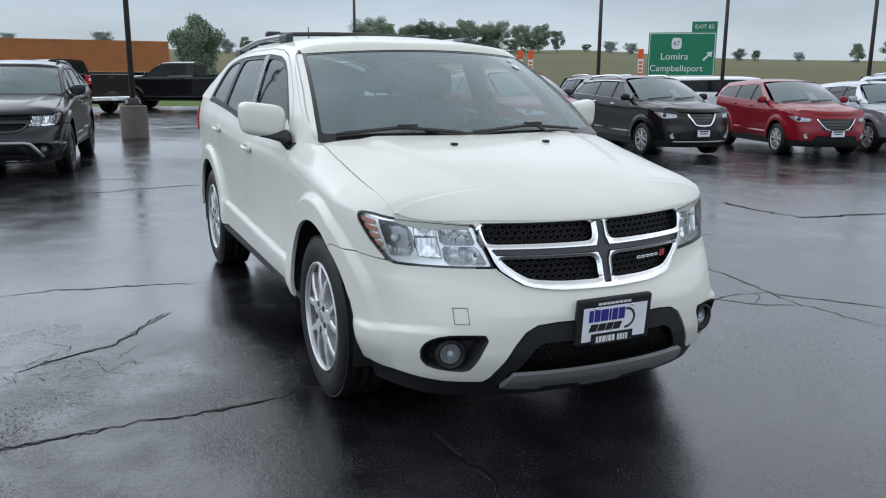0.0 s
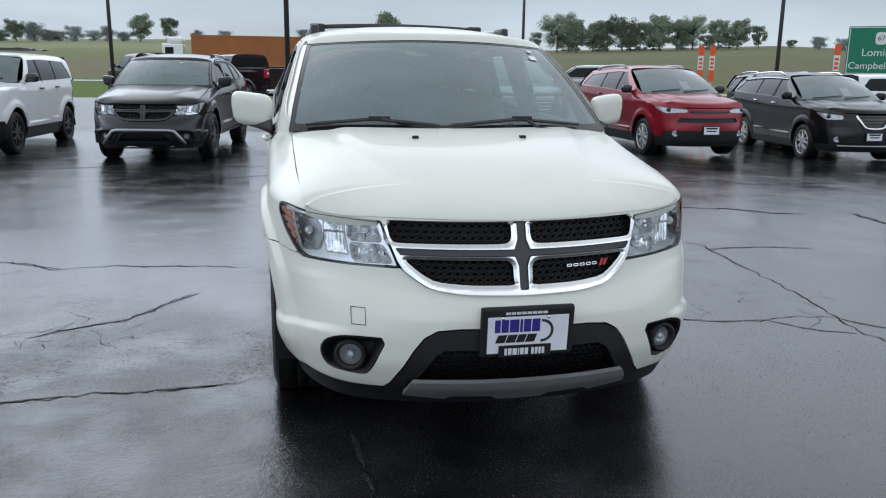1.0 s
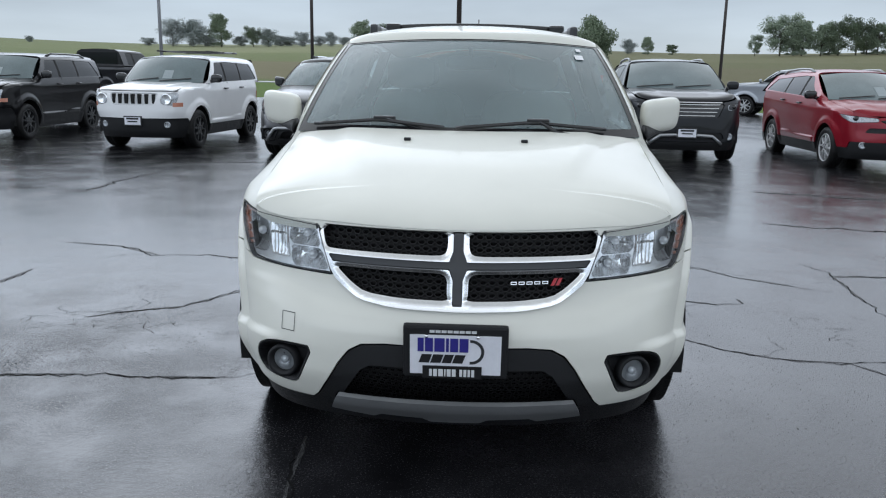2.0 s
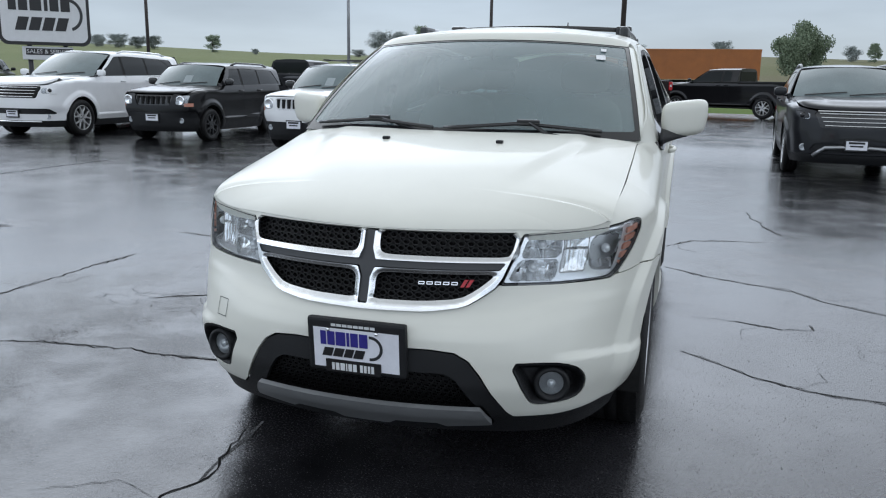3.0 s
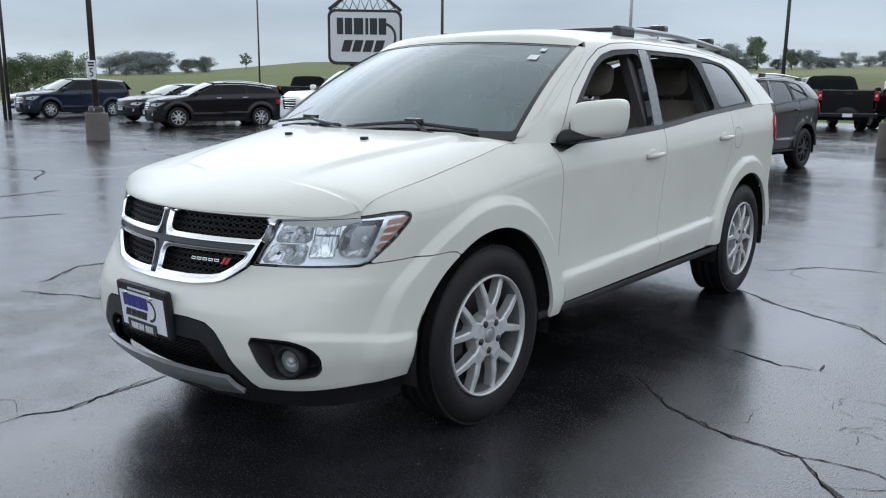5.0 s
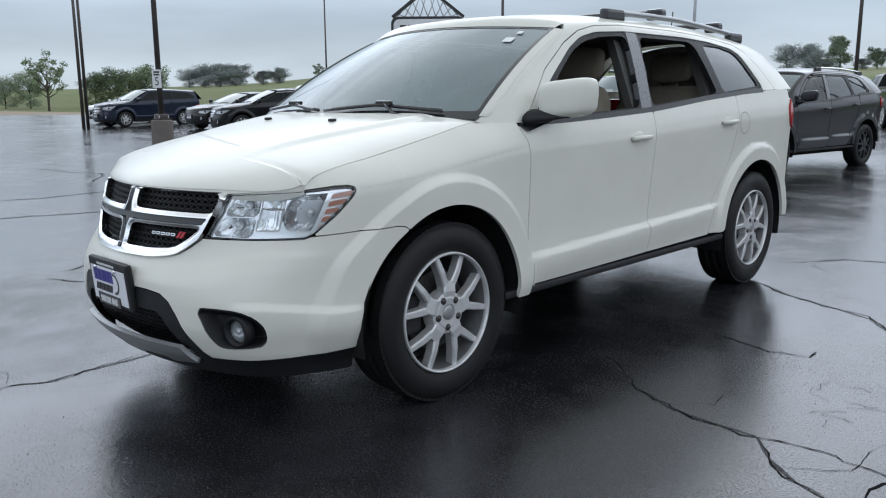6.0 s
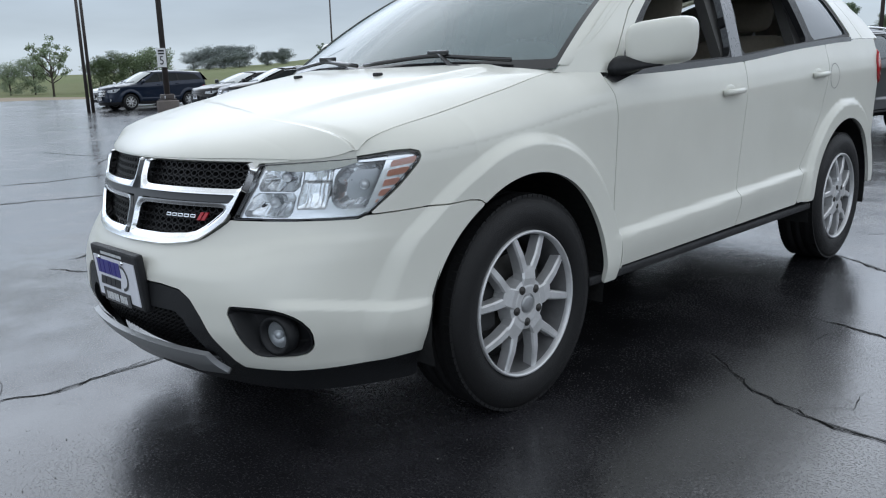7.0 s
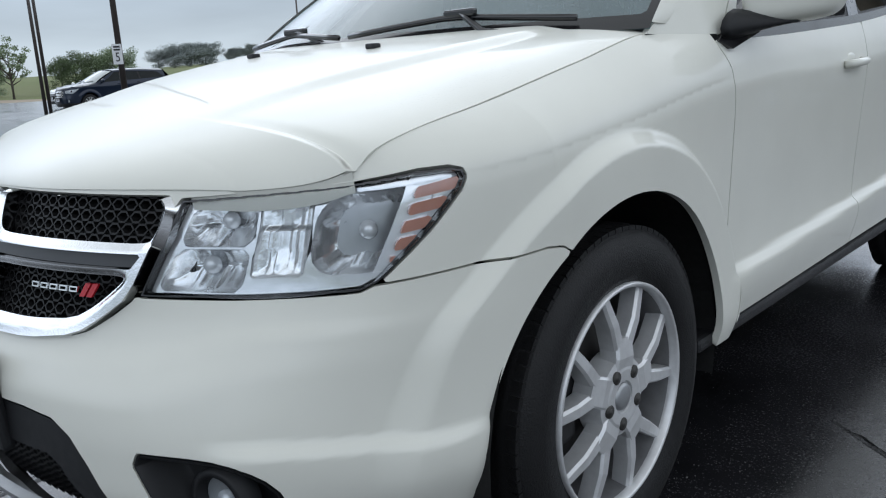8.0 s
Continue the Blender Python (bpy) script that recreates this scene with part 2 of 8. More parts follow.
# ---------------------------------------------------------------- mesh helpers
def part(name, bm, material, parent=None, label="", smooth=False):
    """Links a bmesh as one mesh object under a thing or a part."""
    me = bpy.data.meshes.new(name)
    bmesh.ops.recalc_face_normals(bm, faces=bm.faces)
    bm.to_mesh(me)
    bm.free()
    if smooth:
        me.shade_smooth()
    me.materials.append(material)
    ob = new(name, me)
    if parent is not None:
        ob.parent = parent
    if label:
        tagged(ob, label)
    return ob


def mesh_part(name, verts, faces, material, parent=None, label="", normals=None, smooth=True):
    me = bpy.data.meshes.new(name)
    me.from_pydata([tuple(map(float, v)) for v in verts], [], faces)
    me.update()
    if smooth:
        me.shade_smooth()
    if normals is not None:
        me.normals_split_custom_set_from_vertices([tuple(map(float, v)) for v in normals])
    me.materials.append(material)
    ob = new(name, me)
    if parent is not None:
        ob.parent = parent
    if label:
        tagged(ob, label)
    return ob


def bm_box(bm, x0, x1, y0, y1, z0, z1, bevel=0.0, m=None):
    r = bmesh.ops.create_cube(bm, size=1.0)
    vs = r["verts"]
    for v in vs:
        v.co = Vector(((x0 + x1) / 2 + v.co.x * (x1 - x0), (y0 + y1) / 2 + v.co.y * (y1 - y0), (z0 + z1) / 2 + v.co.z * (z1 - z0)))
    if bevel:
        es = list({e for v in vs for e in v.link_edges})
        res = bmesh.ops.bevel(bm, geom=es, offset=bevel, segments=2, profile=0.6, affect="EDGES")
        vs = list({v for f in res["faces"] for v in f.verts} | {v for v in vs if v.is_valid})
    if m is not None:
        bmesh.ops.transform(bm, matrix=m, verts=vs)
    return vs


def box(name, dims, material, parent=None, bevel=0.0, label="", m=None):
    bm = bmesh.new()
    bm_box(bm, *dims, bevel=bevel, m=m)
    return part(name, bm, material, parent, label)


def bm_revolve(bm, profile, seg, axis_m, closed=False):
    """Turns (radius, along) pairs round the x axis, then moves them by axis_m."""
    rings = []
    for i in range(seg):
        a = 2 * math.pi * i / seg
        rings.append([bm.verts.new(axis_m @ Vector((h, r * math.cos(a), r * math.sin(a)))) for r, h in profile])
    k = len(profile)
    for i in range(seg):
        p, q = rings[i], rings[(i + 1) % seg]
        for j in range(k if closed else k - 1):
            bm.faces.new((p[j], p[(j + 1) % k], q[(j + 1) % k], q[j]))


def bm_tube(bm, pts, r, seg=8, r_end=None, cap=True):
    pts = [Vector(p) for p in pts]
    prev, n = None, len(pts)
    for i, p in enumerate(pts):
        d = (pts[min(i + 1, n - 1)] - pts[max(i - 1, 0)]).normalized()
        side = d.cross(Vector((0, 0, 1)))
        side = side.normalized() if side.length > 1e-3 else Vector((1, 0, 0))
        up = side.cross(d)
        rr = r if r_end is None else r + (r_end - r) * i / (n - 1)
        ring = [bm.verts.new(p + (side * math.cos(2 * math.pi * k / seg) + up * math.sin(2 * math.pi * k / seg)) * rr) for k in range(seg)]
        if prev:
            for k in range(seg):
                bm.faces.new((prev[k], prev[(k + 1) % seg], ring[(k + 1) % seg], ring[k]))
        elif cap:
            bm.faces.new(ring)
        prev = ring
    if cap:
        bm.faces.new(prev[::-1])


def tube(name, pts, r, material, parent=None, seg=8, r_end=None, label=""):
    bm = bmesh.new()
    bm_tube(bm, pts, r, seg, r_end)
    return part(name, bm, material, parent, label, smooth=True)


def pchip(keys):
    """A smooth monotone curve through a few (at, value) knots, flat beyond the ends."""
    xs, ys = np.array([k[0] for k in keys], float), np.array([k[1] for k in keys], float)
    h, d = np.diff(xs), np.diff(ys) / np.diff(xs)
    m = np.zeros(len(xs))
    for i in range(1, len(xs) - 1):
        if d[i - 1] * d[i] > 0:
            w1, w2 = 2 * h[i] + h[i - 1], h[i] + 2 * h[i - 1]
            m[i] = (w1 + w2) / (w1 / d[i - 1] + w2 / d[i])
    m[0], m[-1] = d[0], d[-1]

    def f(x):
        x = np.clip(np.asarray(x, float), xs[0], xs[-1])
        i = np.clip(np.searchsorted(xs, x) - 1, 0, len(h) - 1)
        t = (x - xs[i]) / h[i]
        return (ys[i] * (1 + 2 * t) * (1 - t) ** 2 + ys[i + 1] * t * t * (3 - 2 * t)
                + h[i] * (m[i] * t * (1 - t) ** 2 - m[i + 1] * t * t * (1 - t)))
    return f


def smooth01(a, b, x):
    t = np.clip((np.asarray(x, float) - a) / (b - a), 0, 1)
    return t * t * (3 - 2 * t)


def outline(points, rounds=2, r=0.022):
    """Polygon with its corners cut round, by at most r."""
    p = np.array(points, float)
    for k in range(rounds):
        q = np.roll(p, -1, 0)
        t = np.minimum(0.22, r / (2 ** k) / (np.linalg.norm(q - p, axis=1) + 1e-9))[:, None]
        p = np.stack([p * (1 - t) + q * t, p * t + q * (1 - t)], 1).reshape(-1, 2)
    return p


def inside(poly, U, V):
    """Distance to a polygon's edge, negative inside."""
    poly = np.asarray(poly, float)
    a, b = poly, np.roll(poly, -1, 0)
    best, odd = np.full(U.shape, 1e9), np.zeros(U.shape, bool)
    for (x0, y0), (x1, y1) in zip(a, b):
        ex, ey = x1 - x0, y1 - y0
        t = np.clip(((U - x0) * ex + (V - y0) * ey) / (ex * ex + ey * ey + 1e-12), 0, 1)
        best = np.minimum(best, np.hypot(U - x0 - t * ex, V - y0 - t * ey))
        if y0 != y1:
            odd ^= ((y0 > V) != (y1 > V)) & (U < (x1 - x0) * (V - y0) / (y1 - y0) + x0)
    return np.where(odd, -best, best)


def line_gap(pts, U, V, half):
    """Positive within a groove along an open line: cut it out by taking the maximum."""
    best = np.full(U.shape, 1e9)
    for (x0, y0), (x1, y1) in zip(pts[:-1], pts[1:]):
        ex, ey = x1 - x0, y1 - y0
        t = np.clip(((U - x0) * ex + (V - y0) * ey) / (ex * ex + ey * ey + 1e-12), 0, 1)
        best = np.minimum(best, np.hypot(U - x0 - t * ex, V - y0 - t * ey))
    return half - best


def sheet(name, P, us, vs, mask, material, parent=None, label="", thick=0.018, mirror=False, out_sign=1.0):
    """A curved panel: the part of the surface P(u, v) where mask(u, v) < 0, cut clean along its outline, with returned edges."""
    us, vs = np.asarray(us, float), np.asarray(vs, float)
    U, V = np.meshgrid(us, vs, indexing="ij")
    D = mask(U, V) if mask is not None else np.full(U.shape, -1.0)
    D = np.where(np.abs(D) < 1e-7, 1e-7, D)
    ins = D < 0
    nu, nv = U.shape
    uv, index = [], {}
    cu, cv = [], []

    def corner(i, j):
        k = (i, j)
        if k not in index:
            index[k] = len(cu)
            cu.append(U[i, j]), cv.append(V[i, j])
        return index[k]

    def cross(a, b):
        k = (a, b) if a < b else (b, a)
        if k not in index:
            da, db = D[k[0]], D[k[1]]
            t = da / (da - db)
            index[k] = len(cu)
            cu.append(U[k[0]] + t * (U[k[1]] - U[k[0]])), cv.append(V[k[0]] + t * (V[k[1]] - V[k[0]]))
        return index[k]

    faces, rims = [], []
    count = ins[:-1, :-1].astype(int) + ins[1:, :-1] + ins[1:, 1:] + ins[:-1, 1:]
    for i, j in zip(*np.nonzero(count)):
        ring = ((i, j), (i + 1, j), (i + 1, j + 1), (i, j + 1))
        if count[i, j] == 4:
            faces.append([corner(*c) for c in ring])
            continue
        poly, crossing = [], []
        for a, b in zip(ring, ring[1:] + ring[:1]):
            if ins[a]:
                poly.append(corner(*a))
            if ins[a] != ins[b]:
                c = cross(a, b)
                poly.append(c)
                crossing.append((c, ins[a]))
        if len(poly) >= 3:
            faces.append(poly)
            for q in range(len(crossing)):
                (c0, leaving), (c1, _) = crossing[q], crossing[(q + 1) % len(crossing)]
                if leaving:
                    rims.append((c0, c1))
    cu, cv = np.array(cu), np.array(cv)
    if not len(cu):
        return None
    pos = np.stack(np.broadcast_arrays(*P(cu, cv)), 1).astype(float)
    e = 2e-4
    du = np.stack(np.broadcast_arrays(*P(cu + e, cv)), 1) - np.stack(np.broadcast_arrays(*P(cu - e, cv)), 1)
    dv = np.stack(np.broadcast_arrays(*P(cu, cv + e)), 1) - np.stack(np.broadcast_arrays(*P(cu, cv - e)), 1)
    nrm = np.cross(du, dv)
    nrm /= np.linalg.norm(nrm, axis=1, keepdims=True) + 1e-12
    nrm *= out_sign
    if out_sign < 0:
        faces = [f[::-1] for f in faces]
        rims = [(b, a) for a, b in rims]
    n0 = len(pos)
    if thick and rims:
        used = sorted({v for r in rims for v in r})
        top = {v: n0 + k for k, v in enumerate(used)}
        low = {v: n0 + len(used) + k for k, v in enumerate(used)}
        pos = np.concatenate([pos, pos[used], pos[used] - nrm[used] * thick])
        nrm = np.concatenate([nrm, np.zeros((2 * len(used), 3))])
        for a, b in rims:
            faces.append([top[b], top[a], low[a], low[b]])
    made = [mesh_part(name, pos, faces, material, parent, label, nrm)]
    if mirror:
        flip = np.array([-1.0, 1.0, 1.0])
        made.append(mesh_part(name, pos * flip, [f[::-1] for f in faces], material, parent, label, nrm * flip))
    return made


def lot_z(x, y):
    """The lot falls away a little towards its far corner, for drainage."""
    return -0.21 * smooth01(4.0, 12.0, x) * smooth01(2.0, 8.0, y) + 0.10 * smooth01(11.8, 15.5, y)


def steps(a, b, d):
    return np.linspace(a, b, max(2, int(round((b - a) / d)) + 1))

# ---------------------------------------------------------------- the shape of a car body
class Shell:
    """Surfaces of a car in its own frame: front axle at y = 0, nose towards -y, ground at z = 0."""

    def __init__(self, wb=2.89, nose=((0.15, -0.84), (0.25, -0.905), (0.32, -0.95), (0.42, -0.983), (0.55, -0.980), (0.605, -0.960), (0.65, -0.932), (0.78, -0.888), (0.88, -0.852), (0.95, -0.82)),
                 tail=0.94, width=((0.15, 0.79), (0.26, 0.825), (0.33, 0.856), (0.45, 0.871), (0.6, 0.870), (0.8, 0.879), (0.97, 0.886), (1.02, 0.879), (1.12, 0.850), (1.35, 0.78)),
                 shoulder=((-0.7, 0.875), (0.0, 0.944), (0.49, 1.005), (1.5, 1.035), (2.5, 1.085), (3.6, 1.12)), crease=(0.50, 0.032), crease_h=0.024,
                 axle_z=0.365, arch=0.44, flare=0.030,
                 hood_x=((-0.70, 0.70), (-0.645, 0.731), (-0.563, 0.757), (0.0, 0.772), (0.281, 0.775), (0.5, 0.82)),
                 hood_z=((-0.70, 0.87), (-0.645, 0.888), (-0.605, 0.908), (-0.563, 0.946), (-0.5, 0.967), (-0.3, 1.005), (0.0, 1.066), (0.281, 1.12), (0.5, 1.13)),
                 hood_front=0.878, hood_rise=tuple((0.0025 * k * k, 0.268 * (0.0025 * k * k) ** 0.52) for k in range(23)),
                 belt=((0.2, 1.12), (0.44, 1.112), (1.44, 1.146), (2.34, 1.218), (2.98, 1.255), (3.7, 1.27)),
                 eave=((0.25, 1.40), (0.9, 1.555), (1.2, 1.585), (1.55, 1.605), (2.1, 1.605), (2.8, 1.57), (3.3, 1.53), (3.8, 1.45)),
                 roof=((0.2, 1.46), (0.8, 1.60), (1.0, 1.637), (1.6, 1.682), (2.2, 1.69), (3.0, 1.66), (3.5, 1.615), (3.8, 1.56)),
                 side_top=0.705, ws=(0.10, 0.17, 1.128, 0.785, 0.795, 0.18, 1.571, 0.026, 0.66), roof_end=3.50, taper=((2.3, 1.0), (2.9, 0.985), (3.3, 0.955), (3.9, 0.86)), plan=(0.56, 20), ledge=0.016):
        self.wb, self.tail, self.axle_z, self.arch, self.flare = wb, tail, axle_z, arch, flare
        self.yf, self.w, self.zsh = pchip(nose), pchip(width), pchip(shoulder)
        self.crease, self.crease_h = crease, crease_h
        self.hx, self.hz, self.hood_front, self.rise = pchip(hood_x), pchip(hood_z), hood_front, pchip(hood_rise)
        self.belt, self.eave, self.roof = pchip(belt), pchip(eave), pchip(roof)
        self.side_top, self.ws, self.roof_end, self.taper = side_top, ws, roof_end, pchip(taper)
        self.yc, self.plan, self.ledge = -0.25, plan, ledge
        self.lip = (0.088, 0.128) if ledge else (0.035, 0.15)
        f = 1 - np.linspace(1, 0, 600) ** 2.0
        g = plan[0] * f ** 2 + (1 - plan[0]) * f ** plan[1]
        arc = np.concatenate([[0], np.cumsum(np.hypot(np.diff(f) * 0.9, np.diff(g) * 0.70))])
        self.S1, self._arc, self._f, self._g = arc[-1], arc, f, g
        self.yr = wb + tail - 0.40                      # where the rear corner begins
        self.S2 = self.S1 + self.yr - self.yc
        fr, gr = f[::-1], (0.62 * f ** 2.2 + 0.38 * f ** 7 if ledge else 0.35 * f ** 2 + 0.65 * f ** 12)[::-1]
        arcr = np.concatenate([[0], np.cumsum(np.hypot(np.diff(fr) * 0.9, np.diff(gr) * 0.40))])
        self._arcr, self._fr, self._gr, self.S3 = arcr, fr, gr, self.S2 + arcr[-1]

    def s_at_y(self, y):
        y = np.asarray(y, float)
        yf = self.yf(self.hood_front)
        return np.where(y >= self.yc, self.S1 + (y - self.yc), np.interp((y - yf) / (self.yc - yf), self._g, self._arc)) + 0.0

    def _mix(self, f, k):
        """How far the nose has curved back, rounder low down and squarer at the lamps."""
        return k * (self.plan[0] * f ** 2 + (1 - self.plan[0]) * f ** self.plan[1]) + (1 - k) * (0.36 * f ** 2 + 0.64 * f ** 10)

    def s_at_x(self, x, wide=0.89):
        return float(np.interp(x / wide, self._f, self._arc))

    def _side(self, y, z):
        ze = z - (self.zsh(y) - 1.0) * smooth01(0.6, 0.9, z)
        x = self.w(ze)
        c = self.crease[0] + self.crease[1] * (y - 0.52)
        between = smooth01(0.45, 0.62, y) * (1 - smooth01(self.wb - 0.62, self.wb - 0.45, y))
        x = x + self.crease_h * between * np.where(z < c, smooth01(c - 0.15, c, z), 1 - smooth01(c, c + 0.035, z))
        for yw in (0.0, self.wb):
            r = np.hypot(y - yw, z - self.axle_z)
            x = x + self.flare * (1 - smooth01(self.arch + self.lip[0], self.arch + self.lip[1], r)) * smooth01(0.22, 0.42, z)
        return x

    def half(self, y, z, f=1.0):
        """Half width of the lower body; ahead of the doors it rolls over to the bonnet's edge."""
        y, z = np.asarray(y, float), np.asarray(z, float)
        sh = self.zsh(y)
        base, low = self._side(y, z), self._side(y, np.minimum(z, sh))
        t = np.clip((z - sh) / np.maximum(self.hz(y) - sh, 0.02), 0, 1.3)
        k = 1 - smooth01(0.34, 0.6, y)
        return base * (1 - k) + (low + (np.minimum(self.hx(y) / f, low) - low) * t ** 1.9) * k

    def body(self, s, z):
        s, z = np.broadcast_arrays(np.asarray(s, float), np.asarray(z, float))
        front, rear = s < self.S1, s > self.S2
        f = np.where(front, np.interp(s, self._arc, self._f), 1.0)
        k = smooth01(0.48, 0.70, z)
        g = self._mix(f, k)
        fr, gr = np.interp(s - self.S2, self._arcr, self._fr), np.interp(s - self.S2, self._arcr, self._gr)
        ys = self.yc + (s - self.S1)
        zc_ = z - 0.06 * smooth01(self.s_at_x(0.40), self.s_at_y(-0.62), s) * smooth01(0.50, 0.62, z) * (1 - smooth01(0.66, 0.76, z)) if self.ledge else z
        yf = self.yf(zc_)
        yfr = self.yf(self.hood_front)
        yside = np.where(front, yfr + (self.yc - yfr) * self._mix(f, 1.0), ys)
        wide = self.half(np.minimum(yside, self.wb + 0.75), z, np.maximum(f, 0.3))
        y = np.where(front, yf + (self.yc - yf) * g, ys)
        yend = self.wb + self.tail - 0.05 * smooth01(0.6, 1.1, z)
        y = np.where(rear, yend + (self.yr - yend) * gr, y)
        x = wide * np.where(rear, fr, f)
        x = x * (1 - 0.03 * smooth01(self.wb + 0.2, self.wb + self.tail, y))
        if self.ledge:                                  # raised lip from the fog lamp round to the arch
            a, b = self.s_at_x(0.60), self.s_at_y(-0.47)
            zc = 0.492 - 0.032 * smooth01(a + 0.1, b, s)
            d = self.ledge * smooth01(a, a + 0.12, s) * (1 - smooth01(b - 0.02, b + 0.09, s)) * smooth01(zc - 0.16, zc, z) * (1 - smooth01(zc, zc + 0.030, z))
            x, y = x + d * 0.75, y - d * 0.66
        return x, y, z

    def hood_edge(self, x):
        yf = self.yf(self.hood_front)
        f = np.clip(np.abs(x) / 0.885, 0, 1)
        return yf + (self.yc - yf) * (self.plan[0] * f ** 2 + (1 - self.plan[0]) * f ** self.plan[1])

    def hood(self, x, y):
        ax = np.abs(x)

        def raw(ax, y):
            d = np.maximum(y - self.hood_edge(ax), 0)
            return self.hood_front + 0.022 * (ax / 0.73) ** 2 + self.rise(d)
        xs = self.hx(y)
        z = raw(ax, y)
        z = z + (self.hz(y) - raw(xs, y)) * (ax / xs) ** 5
        ridge = 0.36 + 0.20 * smooth01(-0.75, 0.25, y)
        d = np.maximum(y - self.hood_edge(ax), 0)
        z = z + 0.011 * (1 - smooth01(ridge - 0.035, ridge + 0.05, ax)) * smooth01(0.1, 0.5, d)
        return x, y, z

    def house(self, y, v):
        """The upper body: v runs from the belt line (0) up the side and over to the middle of the roof (1)."""
        y, v = np.broadcast_arrays(np.asarray(y, float), np.asarray(v, float))
        k = self.taper(y)
        zb, ze, zr = self.belt(y), self.eave(y), self.roof(y)
        xb, xt = self.half(np.clip(y, 0.62, self.wb + 0.75), zb) * (1 - 0.03 * smooth01(self.wb + 0.2, self.wb + self.tail, y) if self.ledge else k), self.side_top * k
        near = smooth01(0.30, 0.60, y)
        xb = xb * near + np.minimum(xb, self.hx(y) + 0.008) * (1 - near)
        zt = ze - 0.045
        pts = [(xb, zb), (xb * 0.66 + xt * 0.34 + 0.008, zb * 0.66 + zt * 0.34), (xb * 0.33 + xt * 0.67 + 0.010, zb * 0.33 + zt * 0.67), (xt, zt),
               (xt - 0.045 * k, ze), (xt * 0.80, ze + (zr - ze) * 0.42), (xt * 0.45, ze + (zr - ze) * 0.85), (0 * xt, zr)]
        at = (0.0, 0.17, 0.34, 0.5, 0.56, 0.66, 0.82, 1.0)
        pts = [(2 * pts[0][0] - pts[1][0], 2 * pts[0][1] - pts[1][1])] + pts + [(-pts[-2][0], pts[-2][1])]
        ats = (-0.17,) + at + (1.18,)
        X, Z = np.zeros(y.shape), np.zeros(y.shape)
        i = np.clip(np.searchsorted(at, np.clip(v, 0, 0.99999), side="right") - 1, 0, len(at) - 2)
        for q in range(len(at) - 1):
            sel = i == q
            if not sel.any():
                continue
            t0, t1, t2, t3 = ats[q:q + 4]
            t = (np.clip(v, 0, 1.0)[sel] - t1) / (t2 - t1)
            for n, A in ((0, X), (1, Z)):
                p0, p1, p2, p3 = (pts[q + w][n][sel] for w in range(4))
                m1, m2 = (p2 - p0) / (t2 - t0) * (t2 - t1), (p3 - p1) / (t3 - t1) * (t2 - t1)
                A[sel] = p1 * (1 + 2 * t) * (1 - t) ** 2 + m1 * t * (1 - t) ** 2 + p2 * t * t * (3 - 2 * t) - m2 * t * t * (1 - t)
        return X, y, Z

    def screen(self, a, b):
        """The windscreen: a across (-1 to 1), b from the cowl (0) to the roof (1)."""
        y0, c0, z0, x0, y1, c1, z1, d1, x1 = self.ws
        x = a * (x0 + (x1 - x0) * b)
        y = (y0 + c0 * a * a) * (1 - b) + (y1 + c1 * a * a) * b
        z = z0 * (1 - b) + (z1 - d1 * a * a) * b
        bow = 0.028 * 4 * b * (1 - b)
        return x, y - bow * 0.5, z + bow * 0.85

    def screen_front(self, X, Y, Z):
        """Negative behind the windscreen's surface."""
        y0, c0, z0, x0, y1, c1, z1, d1, x1 = self.ws
        b = (Z - z0) / (z1 - d1 * np.clip(np.abs(X) / x1, 0, 1) ** 2 - z0)
        a = np.clip(np.abs(X) / np.maximum(x0 + (x1 - x0) * b, 0.3), 0, 1.15)
        y = (y0 + c0 * a * a) * (1 - b) + (y1 + c1 * a * a) * b
        return (y - Y) * 0.6


